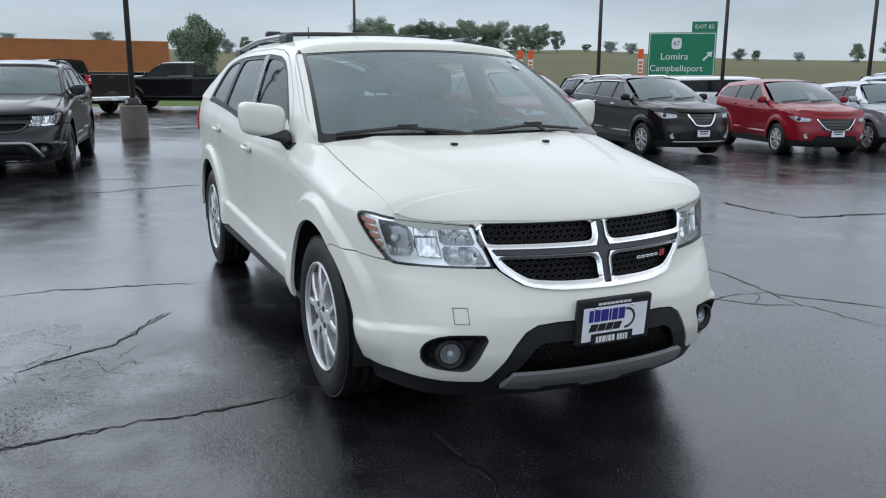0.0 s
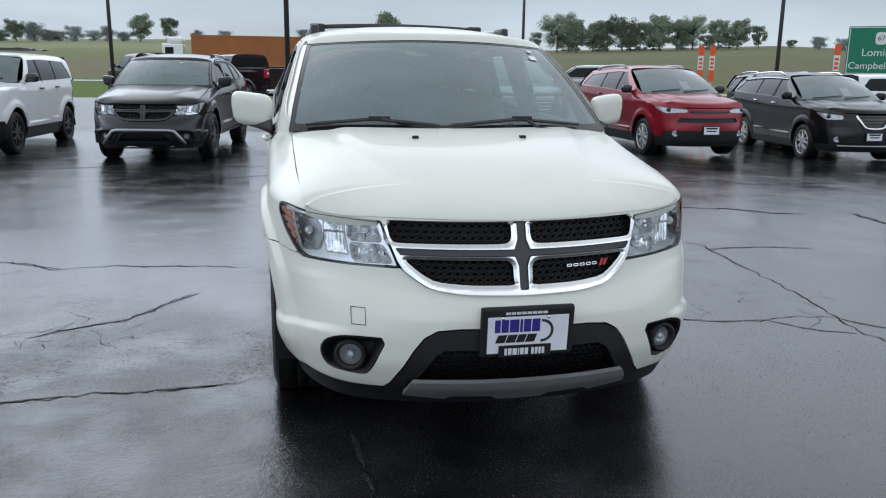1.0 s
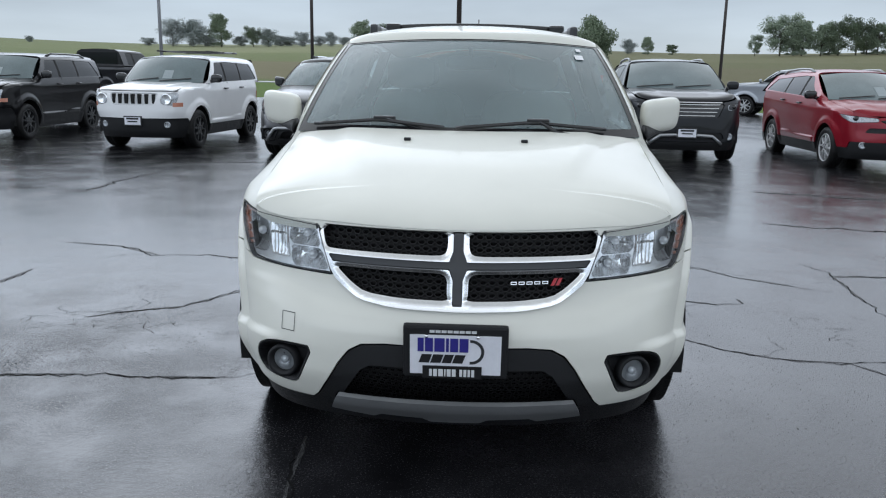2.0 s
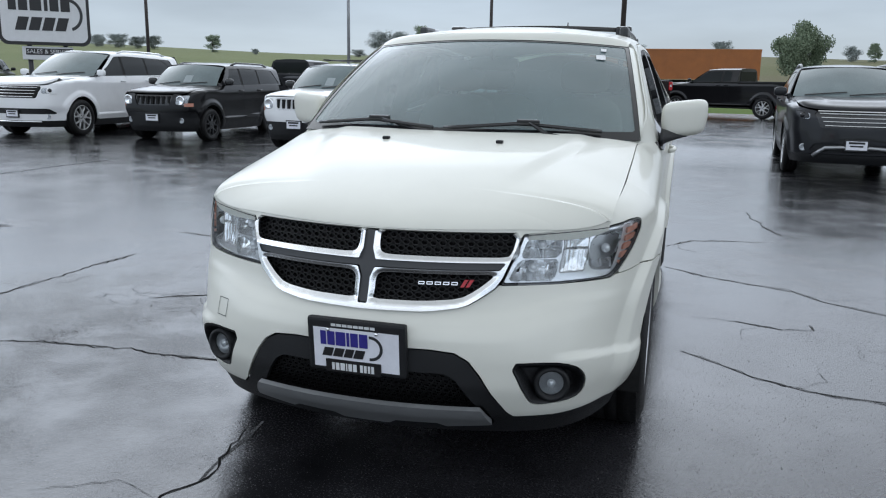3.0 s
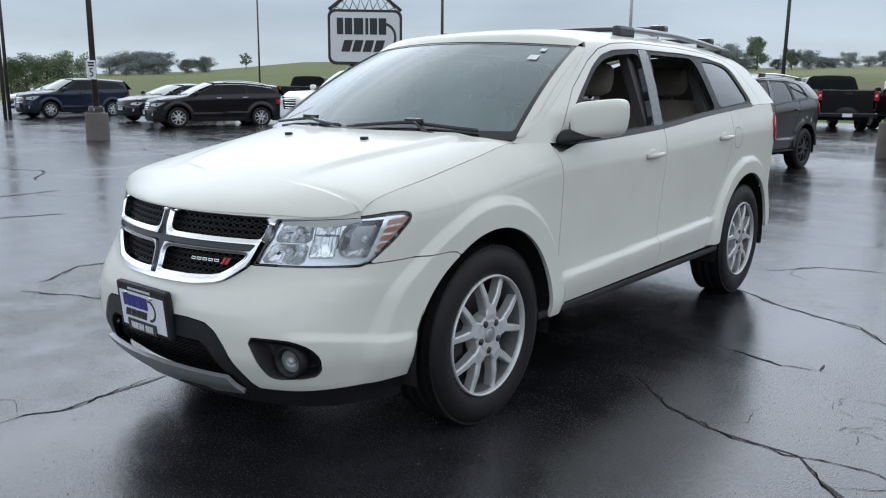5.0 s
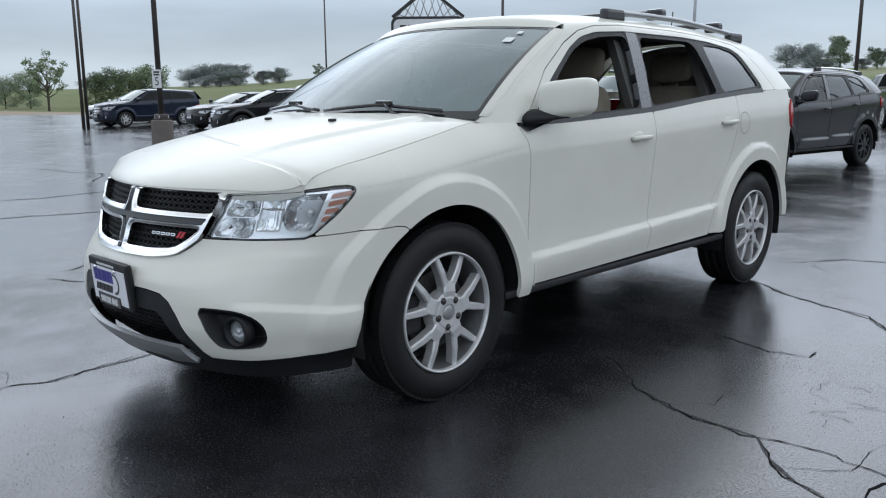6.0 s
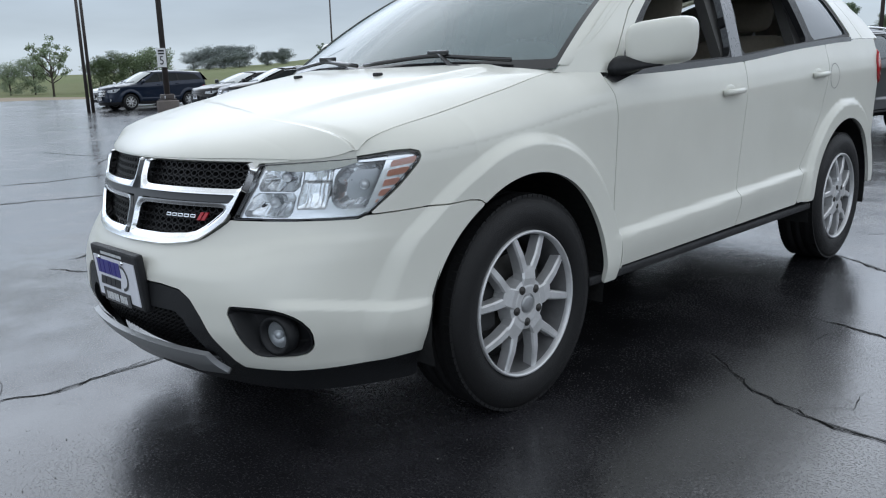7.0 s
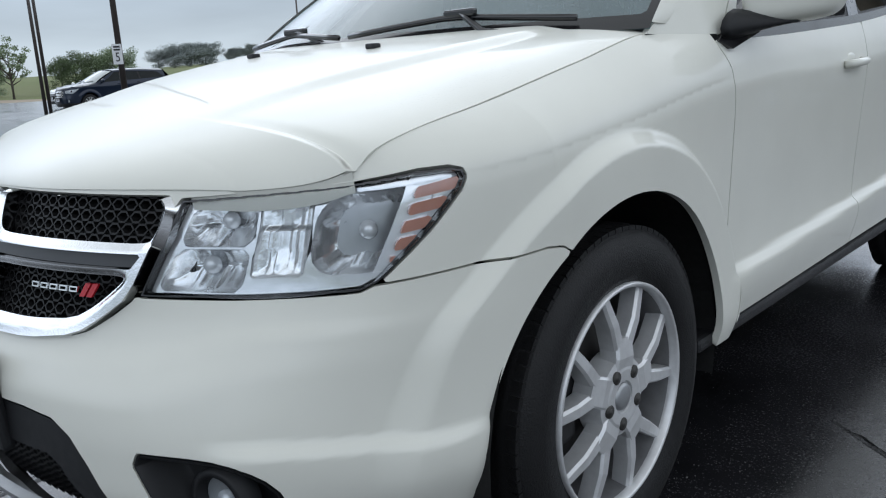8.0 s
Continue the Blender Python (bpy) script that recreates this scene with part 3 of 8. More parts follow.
# ---------------------------------------------------------------- wheels
def wheel_parts(parent, R=0.365, W=0.225, rim=0.252, spoke_mat=None, style="split", detail=True):
    """Tyre, rim, spokes and brake under parent, turned about the x axis with the outer face towards +x."""
    I = Matrix.Identity(4)
    w = W / 2
    bm = bmesh.new()
    prof = [(rim - 0.006, -w + 0.02), (rim + 0.02, -w), (R * 0.5 + rim * 0.5, -w - 0.008), (R - 0.025, -w + 0.004), (R - 0.006, -w + 0.022),
            (R, -w + 0.05), (R, -0.030), (R - 0.008, -0.028), (R - 0.008, -0.020), (R, -0.018), (R, 0.018), (R - 0.008, 0.020), (R - 0.008, 0.028), (R, 0.030),
            (R, w - 0.05), (R - 0.006, w - 0.022), (R - 0.025, w - 0.004), (R * 0.5 + rim * 0.5, w + 0.008), (rim + 0.02, w), (rim + 0.004, w - 0.010), (rim - 0.006, w - 0.02)]
    bm_revolve(bm, prof, 72 if detail else 36, I)
    tyre = part("tyre", bm, M["tyre"], parent, smooth=True)
    if detail:                                           # shoulder blocks of the tread
        bm = bmesh.new()
        for side in (-1, 1):
            for k in range(84):
                bm_box(bm, *sorted((side * (w - 0.050), side * (w - 0.016))), -0.0118, 0.0118, R - 0.02, R - 0.0022, m=pose(0, 0, 0, 360 * k / 84))
        tagged(part("tread", bm, M["tyre"], tyre), kind="stuff")
    bm = bmesh.new()
    rm = spoke_mat or M["alloy"]
    bm_revolve(bm, [(rim + 0.004, w - 0.012), (rim + 0.003, w - 0.002), (rim - 0.002, w + 0.001), (rim - 0.007, w - 0.004), (rim - 0.009, w - 0.022)], 64, I)
    rim_ob = part("rim", bm, rm, parent, smooth=True)
    # barrel behind the spokes, its shade painted by the darker material
    bm = bmesh.new()
    bm_revolve(bm, [(rim - 0.009, w - 0.022), (rim - 0.016, w - 0.06), (rim - 0.028, -w + 0.03), (rim, -w + 0.012)], 48, I)
    part("barrel", bm, M["barrel"] if rm is M["alloy"] else M["interior"], rim_ob, smooth=True)
    bm = bmesh.new()
    face = w - 0.012                                     # outer face of the spokes

    def arm(a0, r0, a1, r1, h0, h1, x0, x1, depth):
        c0, c1 = (Vector((0, r * math.cos(a), r * math.sin(a))) for a, r in ((a0, r0), (a1, r1)))
        d = (c1 - c0).normalized()
        side = Vector((1, 0, 0)).cross(d)
        rows = []
        for t in (0, 0.5, 1.0):
            c, h, x = c0.lerp(c1, t), h0 + (h1 - h0) * t, x0 + (x1 - x0) * t + 0.006 * (1 - (2 * t - 1) ** 2)
            rows.append([bm.verts.new(c + side * (sg * hh) + Vector((xx, 0, 0))) for sg, hh, xx in
                         ((-1, h, x - depth), (-1, h, x - 0.006), (-1, h - 0.005, x), (1, h - 0.005, x), (1, h, x - 0.006), (1, h, x - depth))])
        for p, q in zip(rows[:-1], rows[1:]):
            for k in range(5):
                bm.faces.new((p[k], p[k + 1], q[k + 1], q[k]))
        bm.faces.new(rows[0]), bm.faces.new(rows[-1][::-1])

    for k in range(5):
        a = 2 * math.pi * k / 5 + math.pi / 2 - 0.10
        mid = rim * 0.47
        arm(a, 0.045, a, mid + 0.014, 0.036, 0.031, face + 0.004, face + 0.002, 0.045)
        for sg in (-1, 1):
            arm(a + sg * 0.12, mid - 0.016, a + sg * 0.318, rim - 0.008, 0.0170, 0.0130, face + 0.003, face - 0.006, 0.042)
    bm_revolve(bm, [(0.0, face + 0.000), (0.034, face + 0.000), (0.036, face + 0.006), (0.060, face + 0.008), (0.086, face + 0.001), (0.092, face - 0.05)], 40, I)
    part("spokes", bm, rm, rim_ob, smooth=False)
    bm = bmesh.new()
    bm_revolve(bm, [(0.0, face + 0.009), (0.022, face + 0.0085), (0.030, face + 0.005), (0.031, face)], 24, I)
    part("centre_cap", bm, M["satin_silver"] if rm is M["alloy"] else rm, rim_ob, smooth=True)
    # each lug recess is a flush dark disc, its shade in the colour
    for k in range(5):
        bm = bmesh.new()
        a = 2 * math.pi * (k + 0.5) / 5 + math.pi / 2 - 0.10
        bm_revolve(bm, [(0.0, face + 0.0092), (0.0135, face + 0.0095), (0.0145, face + 0.008), (0.015, face - 0.01)], 14, pose(0, 0.060 * math.cos(a), 0.060 * math.sin(a)))
        part("lug_recess_shade", bm, M["brake"], rim_ob, smooth=True)
        bm = bmesh.new()
        bm_revolve(bm, [(0.0, face + 0.0115), (0.006, face + 0.011), (0.0075, face + 0.0095)], 8, pose(0, 0.060 * math.cos(a), 0.060 * math.sin(a)))
        part("lug_nut", bm, M["brake"], rim_ob, smooth=True)
    bm = bmesh.new()
    bm_revolve(bm, [(0.05, 0.03), (0.165, 0.03), (0.165, 0.008), (0.05, 0.008)], 40, I)
    part("brake_disc", bm, M["brake"], parent)
    bm = bmesh.new()
    bm_box(bm, -0.02, 0.052, -0.19, -0.10, -0.07, 0.09, bevel=0.012)
    part("brake_caliper", bm, M["interior"], parent)
    # black disc added for the shade behind the spokes
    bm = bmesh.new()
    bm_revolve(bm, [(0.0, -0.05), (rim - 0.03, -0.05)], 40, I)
    part("wheel_shade", bm, M["dark"], parent)
    return tyre


def add_wheels(car, sh, x_face, R, W, rim, spoke_mat=None, style="split", detail=True):
    for y in (0.0, sh.wb):
        for sx in (1, -1):
            wheel = new("wheel")
            wheel.parent = car
            wheel.matrix_basis = pose(sx * (x_face - W / 2), y, R - 0.004, 0, 0, 0 if sx > 0 else 180)
            wheel_parts(wheel, R, W, rim, spoke_mat, style, detail)


# ---------------------------------------------------------------- pearl white crossover
def hexes(bm, x0, x1, z0, z1, put, w=0.030, h=0.0165, wall=0.0034, keep=None):
    """A honeycomb of flat ribs, laid on the surface by put(x, z, depth)."""
    row = 0
    z = z0
    while z < z1 + h:
        x = x0 + (w * 0.5 if row % 2 else 0)
        while x < x1 + w:
            c = [(x - w * 0.5, z), (x - w * 0.22, z + h * 0.62), (x + w * 0.22, z + h * 0.62), (x + w * 0.5, z), (x + w * 0.22, z - h * 0.62), (x - w * 0.22, z - h * 0.62)]
            if keep is None or keep(x, z):
                k = 1 - 2 * wall / w
                o = [bm.verts.new(put(px, pz, 0.0)) for px, pz in c]
                i = [bm.verts.new(put(x + (px - x) * k, z + (pz - z) * (k - 0.12), 0.0)) for px, pz in c]
                d = [bm.verts.new(put(x + (px - x) * k * 0.96, z + (pz - z) * (k - 0.16), 0.020)) for px, pz in c]
                for q in range(6):
                    r = (q + 1) % 6
                    bm.faces.new((o[q], o[r], i[r], i[q]))
                    bm.faces.new((i[q], i[r], d[r], d[q]))
            x += w
        row += 1
        z += h * 1.24


def soft_block(bm, c, h, e=0.45, lean=0.0, seg=(20, 12)):
    """A cushion: a squared-off ellipsoid, leaning back by lean metres per metre of height."""
    r = bmesh.ops.create_uvsphere(bm, u_segments=seg[0], v_segments=seg[1], radius=1.0)
    for v in r["verts"]:
        q = [math.copysign(abs(k) ** e, k) for k in v.co]
        v.co = Vector((c[0] + h[0] * q[0], c[1] + h[1] * q[1] + lean * h[2] * q[2], c[2] + h[2] * q[2]))


def cabin(car, sh, main):
    """Seats, dash, wheel, linings."""
    G = sh.house
    for x, y, nm in ((0.38, 1.42, "front_seat"), (-0.38, 1.42, "front_seat"), (0.40, 2.42, "rear_seat"), (-0.40, 2.42, "rear_seat")):
        seat = new(nm)
        seat.parent = car
        tagged(seat, "beige cloth seat with a headrest")
        w = 0.25 if nm == "front_seat" else 0.36
        bm = bmesh.new()
        soft_block(bm, (x, y - 0.30, 0.62), (w, 0.28, 0.09))
        part("cushion", bm, M["fabric"], seat, smooth=True)
        bm = bmesh.new()
        soft_block(bm, (x, y + 0.04, 0.95), (w * 0.96, 0.085, 0.34), 0.5, 0.30)
        part("backrest", bm, M["fabric"], seat, smooth=True)
        bm = bmesh.new()
        soft_block(bm, (x, y + 0.175, 1.40), (0.145, 0.055, 0.095), 0.55, 0.15)
        part("headrest", bm, M["fabric"], seat, smooth=True)
        for dx in (-0.06, 0.06):
            tube("headrest_post", [(x + dx, y + 0.13, 1.22), (x + dx, y + 0.155, 1.33)], 0.007, M["pole_grey"], seat, 6)
    sheet("dashboard", lambda u, v: (u, 0.24 + 0.05 * u * u + 0.52 * v, 1.09 - 0.05 * v - 0.30 * smooth01(0.75, 1.0, v)), steps(-0.78, 0.78, 0.06), steps(0, 1, 0.06), None, M["interior"], car, "dark dashboard", thick=0.0)
    bm = bmesh.new()
    bm_box(bm, -0.76, 0.76, 0.70, 0.80, 0.45, 0.98, bevel=0.03)
    part("dash_front", bm, M["interior"], car)
    bm = bmesh.new()
    c, tilt = Vector((0.38, 0.92, 0.98)), pose(0, 0, 0, 62)
    ring = [c + tilt @ Vector((0.185 * math.cos(a), 0.185 * math.sin(a), 0)) for a in np.linspace(0, 2 * math.pi, 29)]
    bm_tube(bm, ring, 0.015, 8)
    for a in (0, math.pi, 1.5 * math.pi):
        bm_tube(bm, [c, c + tilt @ Vector((0.18 * math.cos(a), 0.18 * math.sin(a), 0))], 0.018, 6)
    bm_tube(bm, [c, (0.38, 0.75, 0.90)], 0.03, 8)
    part("steering_wheel", bm, M["interior"], car, smooth=True)
    inner = lambda u, v: (G(u, v)[0] * 0.965, G(u, v)[1], G(u, v)[2] - 0.03)
    sheet("headliner", inner, steps(0.98, 3.35, 0.08), np.linspace(0.56, 1.0, 10), None, M["interior_grey"], car, thick=0.0, mirror=True, out_sign=-1.0)
    for sx in (1, -1):
        bm = bmesh.new()
        for y0, y1, zt in ((0.56, 1.50, 1.10), (1.60, 2.52, 1.16)):
            bm_box(bm, *sorted((sx * 0.76, sx * 0.83)), y0, y1, 0.42, zt, bevel=0.02)
        part("door_lining", bm, M["interior"], car)
        for y, w_ in ((1.545, 0.075), (2.42, 0.07)):
            bm = bmesh.new()
            rows = []
            for t in np.linspace(0, 1, 6):
                x = 0.825 + (0.66 - 0.825) * t
                rows.append([bm.verts.new((sx * (x - d), y + e * w_, 1.10 + 0.44 * t)) for d, e in ((0.0, -1), (0.0, 1), (0.06, 0.7), (0.06, -0.7))])
            for p, q in zip(rows[:-1], rows[1:]):
                for k in range(4):
                    bm.faces.new((p[k], p[(k + 1) % 4], q[(k + 1) % 4], q[k]))
            part("pillar_lining", bm, M["interior_grey"], car)
    bm = bmesh.new()
    bm_box(bm, -0.78, 0.78, 0.5, sh.wb + 0.7, 0.41, 0.44)
    bm_box(bm, -0.70, 0.70, sh.wb + 0.25, sh.wb + 0.68, 0.44, 1.05)
    part("cabin_floor", bm, M["interior"], car)
    bm = bmesh.new()
    soft_block(bm, (0.0, 0.84, 1.455), (0.13, 0.022, 0.036), 0.5)
    bm_tube(bm, [(0, 0.83, 1.47), (0, 0.80, 1.53)], 0.012, 6)
    part("rear_view_mirror", bm, M["interior"], car, smooth=True)


def dealer_plate(car):
    """Plate in a black frame; the dealer's mark as plain blocks."""
    root = new("dealer_plate")
    root.parent = car
    root.matrix_basis = pose(0.0, -0.988, 0.5215, 90 + 5, 0, 0)
    tagged(root, "white dealer plate with blue and black blocks in a black frame")
    bm = bmesh.new()
    bm_box(bm, -0.170, 0.170, -0.092, 0.092, -0.020, 0.006, bevel=0.010)
    part("frame", bm, M["plastic"], root)
    bm = bmesh.new()
    bm_box(bm, -0.147, 0.147, -0.076, 0.060, 0.0055, 0.0085)
    part("plate_face", bm, M["plate_white"], root)
    skew = lambda x, y, k: (x + y * k, y)

    def blocks(name, x0, x1, y0, y1, widths, mat, slant=0.0, z=0.0105, gap=0.0045):
        total = sum(widths)
        x = x0
        for w in widths:
            xe = x + (x1 - x0) * w / total
            bm = bmesh.new()
            q = [bm.verts.new((*skew(a, b, slant), zz)) for zz in (0.0086, z) for a, b in ((x, y0), (xe - gap, y0), (xe - gap, y1), (x, y1))]
            bm.faces.new(q[4:])
            for k in range(4):
                bm.faces.new((q[k], q[(k + 1) % 4], q[4 + (k + 1) % 4], q[4 + k]))
            part(name, bm, mat, root)
            x = xe
    blocks("blue_block", -0.122, 0.046, 0.003, 0.050, (0.8, 1.0, 1.25, 0.45, 1.0, 1.1), M["plate_blue"])
    blocks("black_block", -0.106, 0.040, -0.036, -0.007, (1, 1, 0.9, 1), M["plate_black"], 0.35)
    bm = bmesh.new()
    bm_box(bm, -0.106, 0.086, -0.090, -0.046, 0.0086, 0.0125, bevel=0.001)
    part("name_strip", bm, M["gloss_black"], root)
    blocks("white_block", -0.084, 0.006, -0.082, -0.057, (0.8, 1, 1.2, 0.5, 1, 1), M["sign_white"], 0.0, 0.0135, 0.004)
    blocks("white_block", 0.014, 0.066, -0.082, -0.057, (1, 1, 0.9, 1), M["sign_white"], 0.0, 0.0135, 0.004)
    blocks("web_bar", -0.084, 0.070, 0.068, 0.077, (1, 1, 1, 1, 1, 1, 1, 1), M["sign_white"], 0.0, 0.0075, 0.003)
    bm = bmesh.new()
    arc = []
    for k in range(19):
        a = math.radians(-95 + 190 * k / 18)
        arc.append([bm.verts.new((0.050 + r * math.cos(a), 0.004 + r * math.sin(a), 0.0095)) for r in (0.043, 0.033)])
    for p, q in zip(arc[:-1], arc[1:]):
        bm.faces.new((p[0], p[1], q[1], q[0]))
    part("arc", bm, M["bar_grey"], root)
    for x in (-0.094, 0.072):
        bm = bmesh.new()
        bmesh.ops.create_uvsphere(bm, u_segments=10, v_segments=6, radius=0.007, matrix=Matrix.Translation((x, 0.056, 0.009)))
        part("screw", bm, M["chrome"], root, smooth=True)


def crossover(name, label, paint, main=True, lower=None):
    sh = Shell()
    car = new(name)
    tagged(car, label, "car")
    res = 0.012 if main else 0.035
    gap = 0.0021 if main else 0.005
    white, black = paint, M["plastic"]
    sY, sX = sh.s_at_y, sh.s_at_x
    B = sh.body

    def off(P, d):
        def Q(u, v):
            e = 1e-3
            p = np.stack(np.broadcast_arrays(*P(u, v)))
            a = np.stack(np.broadcast_arrays(*P(u + e, v))) - np.stack(np.broadcast_arrays(*P(u - e, v)))
            b = np.stack(np.broadcast_arrays(*P(u, v + e))) - np.stack(np.broadcast_arrays(*P(u, v - e)))
            n = np.cross(a, b, axis=0)
            n /= np.linalg.norm(n, axis=0) + 1e-12
            return tuple(p + n * d)
        return Q

    # outlines on the skin, in (distance round the body, height)
    lamp = np.array([(sX(0.492), 0.882), (sX(0.73), 0.899), (sY(-0.52), 0.915), (sY(-0.472), 0.916), (sY(-0.450), 0.910), (sY(-0.444), 0.897), (sY(-0.452), 0.880), (sY(-0.50), 0.820), (sY(-0.566), 0.745), (sY(-0.585), 0.734), (sX(0.60), 0.727), (sX(0.438), 0.725)])
    grille = outline([(-0.6, 0.885), (-0.6, 0.642), (0.0, 0.642), (sX(0.22), 0.645), (sX(0.335), 0.660), (sX(0.385), 0.690), (sX(0.4345), 0.728), (sX(0.4885), 0.885)], 1)
    mouth = np.array([(-0.7, 0.530), (0.0, 0.530), (sX(0.24), 0.528), (sX(0.32), 0.520), (sX(0.365), 0.495), (sX(0.40), 0.450), (sX(0.44), 0.385), (sX(0.49), 0.315), (sX(0.52), 0.292),
                      (sX(0.66), 0.292), (sY(-0.55), 0.302), (sY(-0.38), 0.318), (sY(-0.30), 0.10), (-0.7, 0.10)])
    fog = outline([(sX(0.497), 0.489), (sX(0.58), 0.490), (sX(0.655), 0.486), (sX(0.695), 0.466), (sX(0.718), 0.428), (sX(0.720), 0.380), (sX(0.70), 0.352), (sX(0.60), 0.343), (sX(0.570), 0.350), (sX(0.545), 0.39)], 1)
    seam = [(sY(-0.62), 0.738), (sY(-0.30), 0.757), (sY(-0.262), 0.752), (sY(-0.20), 0.715)]
    cz, r0 = sh.axle_z, sh.arch
    arch_f = lambda U, V: r0 - np.hypot(B(U, V)[1] + 0.005, V - cz)
    arch_r = lambda U, V: r0 + 0.008 - np.hypot(U - sY(sh.wb - 0.01), V - cz)
    top_f = lambda U: sh.hz(B(U, 0.95 + 0 * U)[1])
    ubelt = lambda U: sh.belt(U - sh.S1 + sh.yc)
    seamA = [(sY(0.44), 1.2), (sY(0.47), 1.075), (sY(0.497), 1.03), (sY(0.508), 0.95), (sY(0.515), 0.6), (sY(0.522), 0.2)]
    seamB = [(sY(1.60), 1.3), (sY(1.575), 1.0), (sY(1.552), 0.75), (sY(1.538), 0.545), (sY(1.552), 0.50), (sY(1.55), 0.2)]
    seamC = [(sY(2.60), 1.4), (sY(2.58), 1.1), (sY(2.50), 0.86), (sY(2.38), 0.70), (sY(2.28), 0.60), (sY(2.26), 0.2)]

    def behind(line, U, V):                                 # negative in front of a shut line
        zs, ss = [p[1] for p in line][::-1], [p[0] for p in line][::-1]
        return U - np.interp(V, zs, ss)

    mx = np.maximum.reduce
    low_edge = lambda U: 0.385 + 0.012 * smooth01(sY(0.5), sY(2.4), U)

    def m_bumper(U, V):
        front_top = np.where(U < sY(-0.6), V - 0.90, -1)
        wing_top = V - np.interp(U, [p[0] for p in seam], [p[1] for p in seam])
        wing = np.where(U > sX(0.60), wing_top, -1.0)
        return mx([front_top, wing, U - sY(-0.19), arch_f(U, V), -inside(lamp, U, V) + gap * 0.4, -inside(grille, U, V) + gap, -inside(mouth, U, V) + gap, -inside(fog, U, V) + gap, V - 0.915]) + gap

    lo, hi = (-0.02, 0.92)
    sheet("front_bumper", B, steps(0, sY(-0.15), res * 0.6), steps(0.2, 0.92, res * 0.6), m_bumper, white, car, mirror=True)

    def m_fender(U, V):
        return mx([-(V - np.interp(U, [p[0] for p in seam], [p[1] for p in seam])) * np.where(U < sY(-0.2), 1, 0) - np.where(U < sY(-0.2), 0, 1), V - top_f(U) - 0.0015, behind(seamA, U, V), arch_f(U, V),
                   -inside(lamp, U, V) + gap * 0.4, sY(-0.66) - U, 0.345 - V, np.where(U > sY(0.25), V - 1.118, -1)]) + gap

    sheet("front_fender", B, steps(sY(-0.66), sY(0.56), res * 0.5), steps(0.34, 1.14, res * 0.5), m_fender, white, car, mirror=True)

    def m_door1(U, V):
        return mx([-behind(seamA, U, V), behind(seamB, U, V), V - ubelt(U) + 0.012, low_edge(U) - V]) + gap

    sheet("front_door", B, steps(sY(0.42), sY(1.64), res), steps(0.36, 1.18, res), m_door1, white, car, mirror=True)

    def m_door2(U, V):
        return mx([-behind(seamB, U, V), behind(seamC, U, V), V - ubelt(U) + 0.012, low_edge(U) - V, arch_r(U, V)]) + gap

    sheet("rear_door", B, steps(sY(1.5), sY(2.66), res), steps(0.36, 1.27, res), m_door2, white, car, mirror=True)
    tail = outline([(sh.S2 + 0.02, 1.20), (sh.S3 - 0.45, 1.20), (sh.S3 - 0.45, 0.98), (sh.S2 + 0.10, 0.97), (sh.S2 - 0.03, 1.02), (sh.S2 - 0.06, 1.13)], 2)

    def m_quarter(U, V):
        return mx([-behind(seamC, U, V), V - ubelt(U) + 0.012 * (1 - smooth01(sY(3.0), sY(3.06), U)), arch_r(U, V), 0.40 - V, -inside(tail, U, V) + gap,
                   line_gap([(sY(3.28), 0.62), (sh.S2 + 0.02, 0.66), (sh.S3, 0.68)], U, V, gap)]) + gap

    sheet("rear_quarter", B, steps(sY(2.2), sh.S3, res * 1.5), steps(0.36, 1.29, res * 1.5), m_quarter, white, car, mirror=True)
    sheet("tail_lamp", off(B, 0.012), steps(sh.S2 - 0.12, sh.S3, 0.02), steps(0.9, 1.25, 0.015), lambda U, V: inside(tail, U, V), M["red_lens"], car, "glossy red tail lamp", mirror=True)
    # filler cap and tow eye cover, sunk lines in the skin
    if main:
        a = np.linspace(0, 2 * np.pi, 25)
        for sgn in (1,):
            bm = bmesh.new()
            ring = []
            for t in a[:-1]:
                p = [B(sY(2.66 + 0.068 * math.cos(t) * k), 1.055 + 0.068 * math.sin(t) * k) for k in (1.0, 0.955)]
                ring.append([bm.verts.new((float(q[0]) + 0.0012, float(q[1]), float(q[2]))) for q in p])
            for i in range(24):
                bm.faces.new((ring[i][0], ring[(i + 1) % 24][0], ring[(i + 1) % 24][1], ring[i][1]))
            part("filler_flap_joint", bm, M["bar_grey"], car)
        bm = bmesh.new()
        c, z0, hw = -sX(0.592), 0.562, 0.030
        for (u0, v0), (u1, v1) in (((-1, -1), (1, -1)), ((1, -1), (1, 1)), ((1, 1), (-1, 1)), ((-1, 1), (-1, -1))):
            q = []
            for (uu, vv), k in (((u0, v0), 1.0), ((u1, v1), 1.0), ((u1, v1), 0.92), ((u0, v0), 0.92)):
                X, Y, Z = B(-c + uu * hw * k, z0 + vv * hw * k)
                q.append(bm.verts.new((-float(X) - 0.001, float(Y) - 0.0028, float(Z))))
            bm.faces.new(q)
        part("tow_cover_joint", bm, M["bar_grey"], car)

    # lower black trim, skid plate and lower mesh
    lowmesh = np.array([(-0.7, 0.452), (0.0, 0.452), (sX(0.29), 0.450), (sX(0.325), 0.430), (sX(0.40), 0.322), (-0.7, 0.322)])
    skid = np.array([(-0.7, 0.332), (0.0, 0.332), (sX(0.415), 0.330), (sX(0.462), 0.262), (sX(0.30), 0.246), (sX(0.27), 0.262), (sX(0.12), 0.258), (sX(0.09), 0.240), (-0.7, 0.240)])
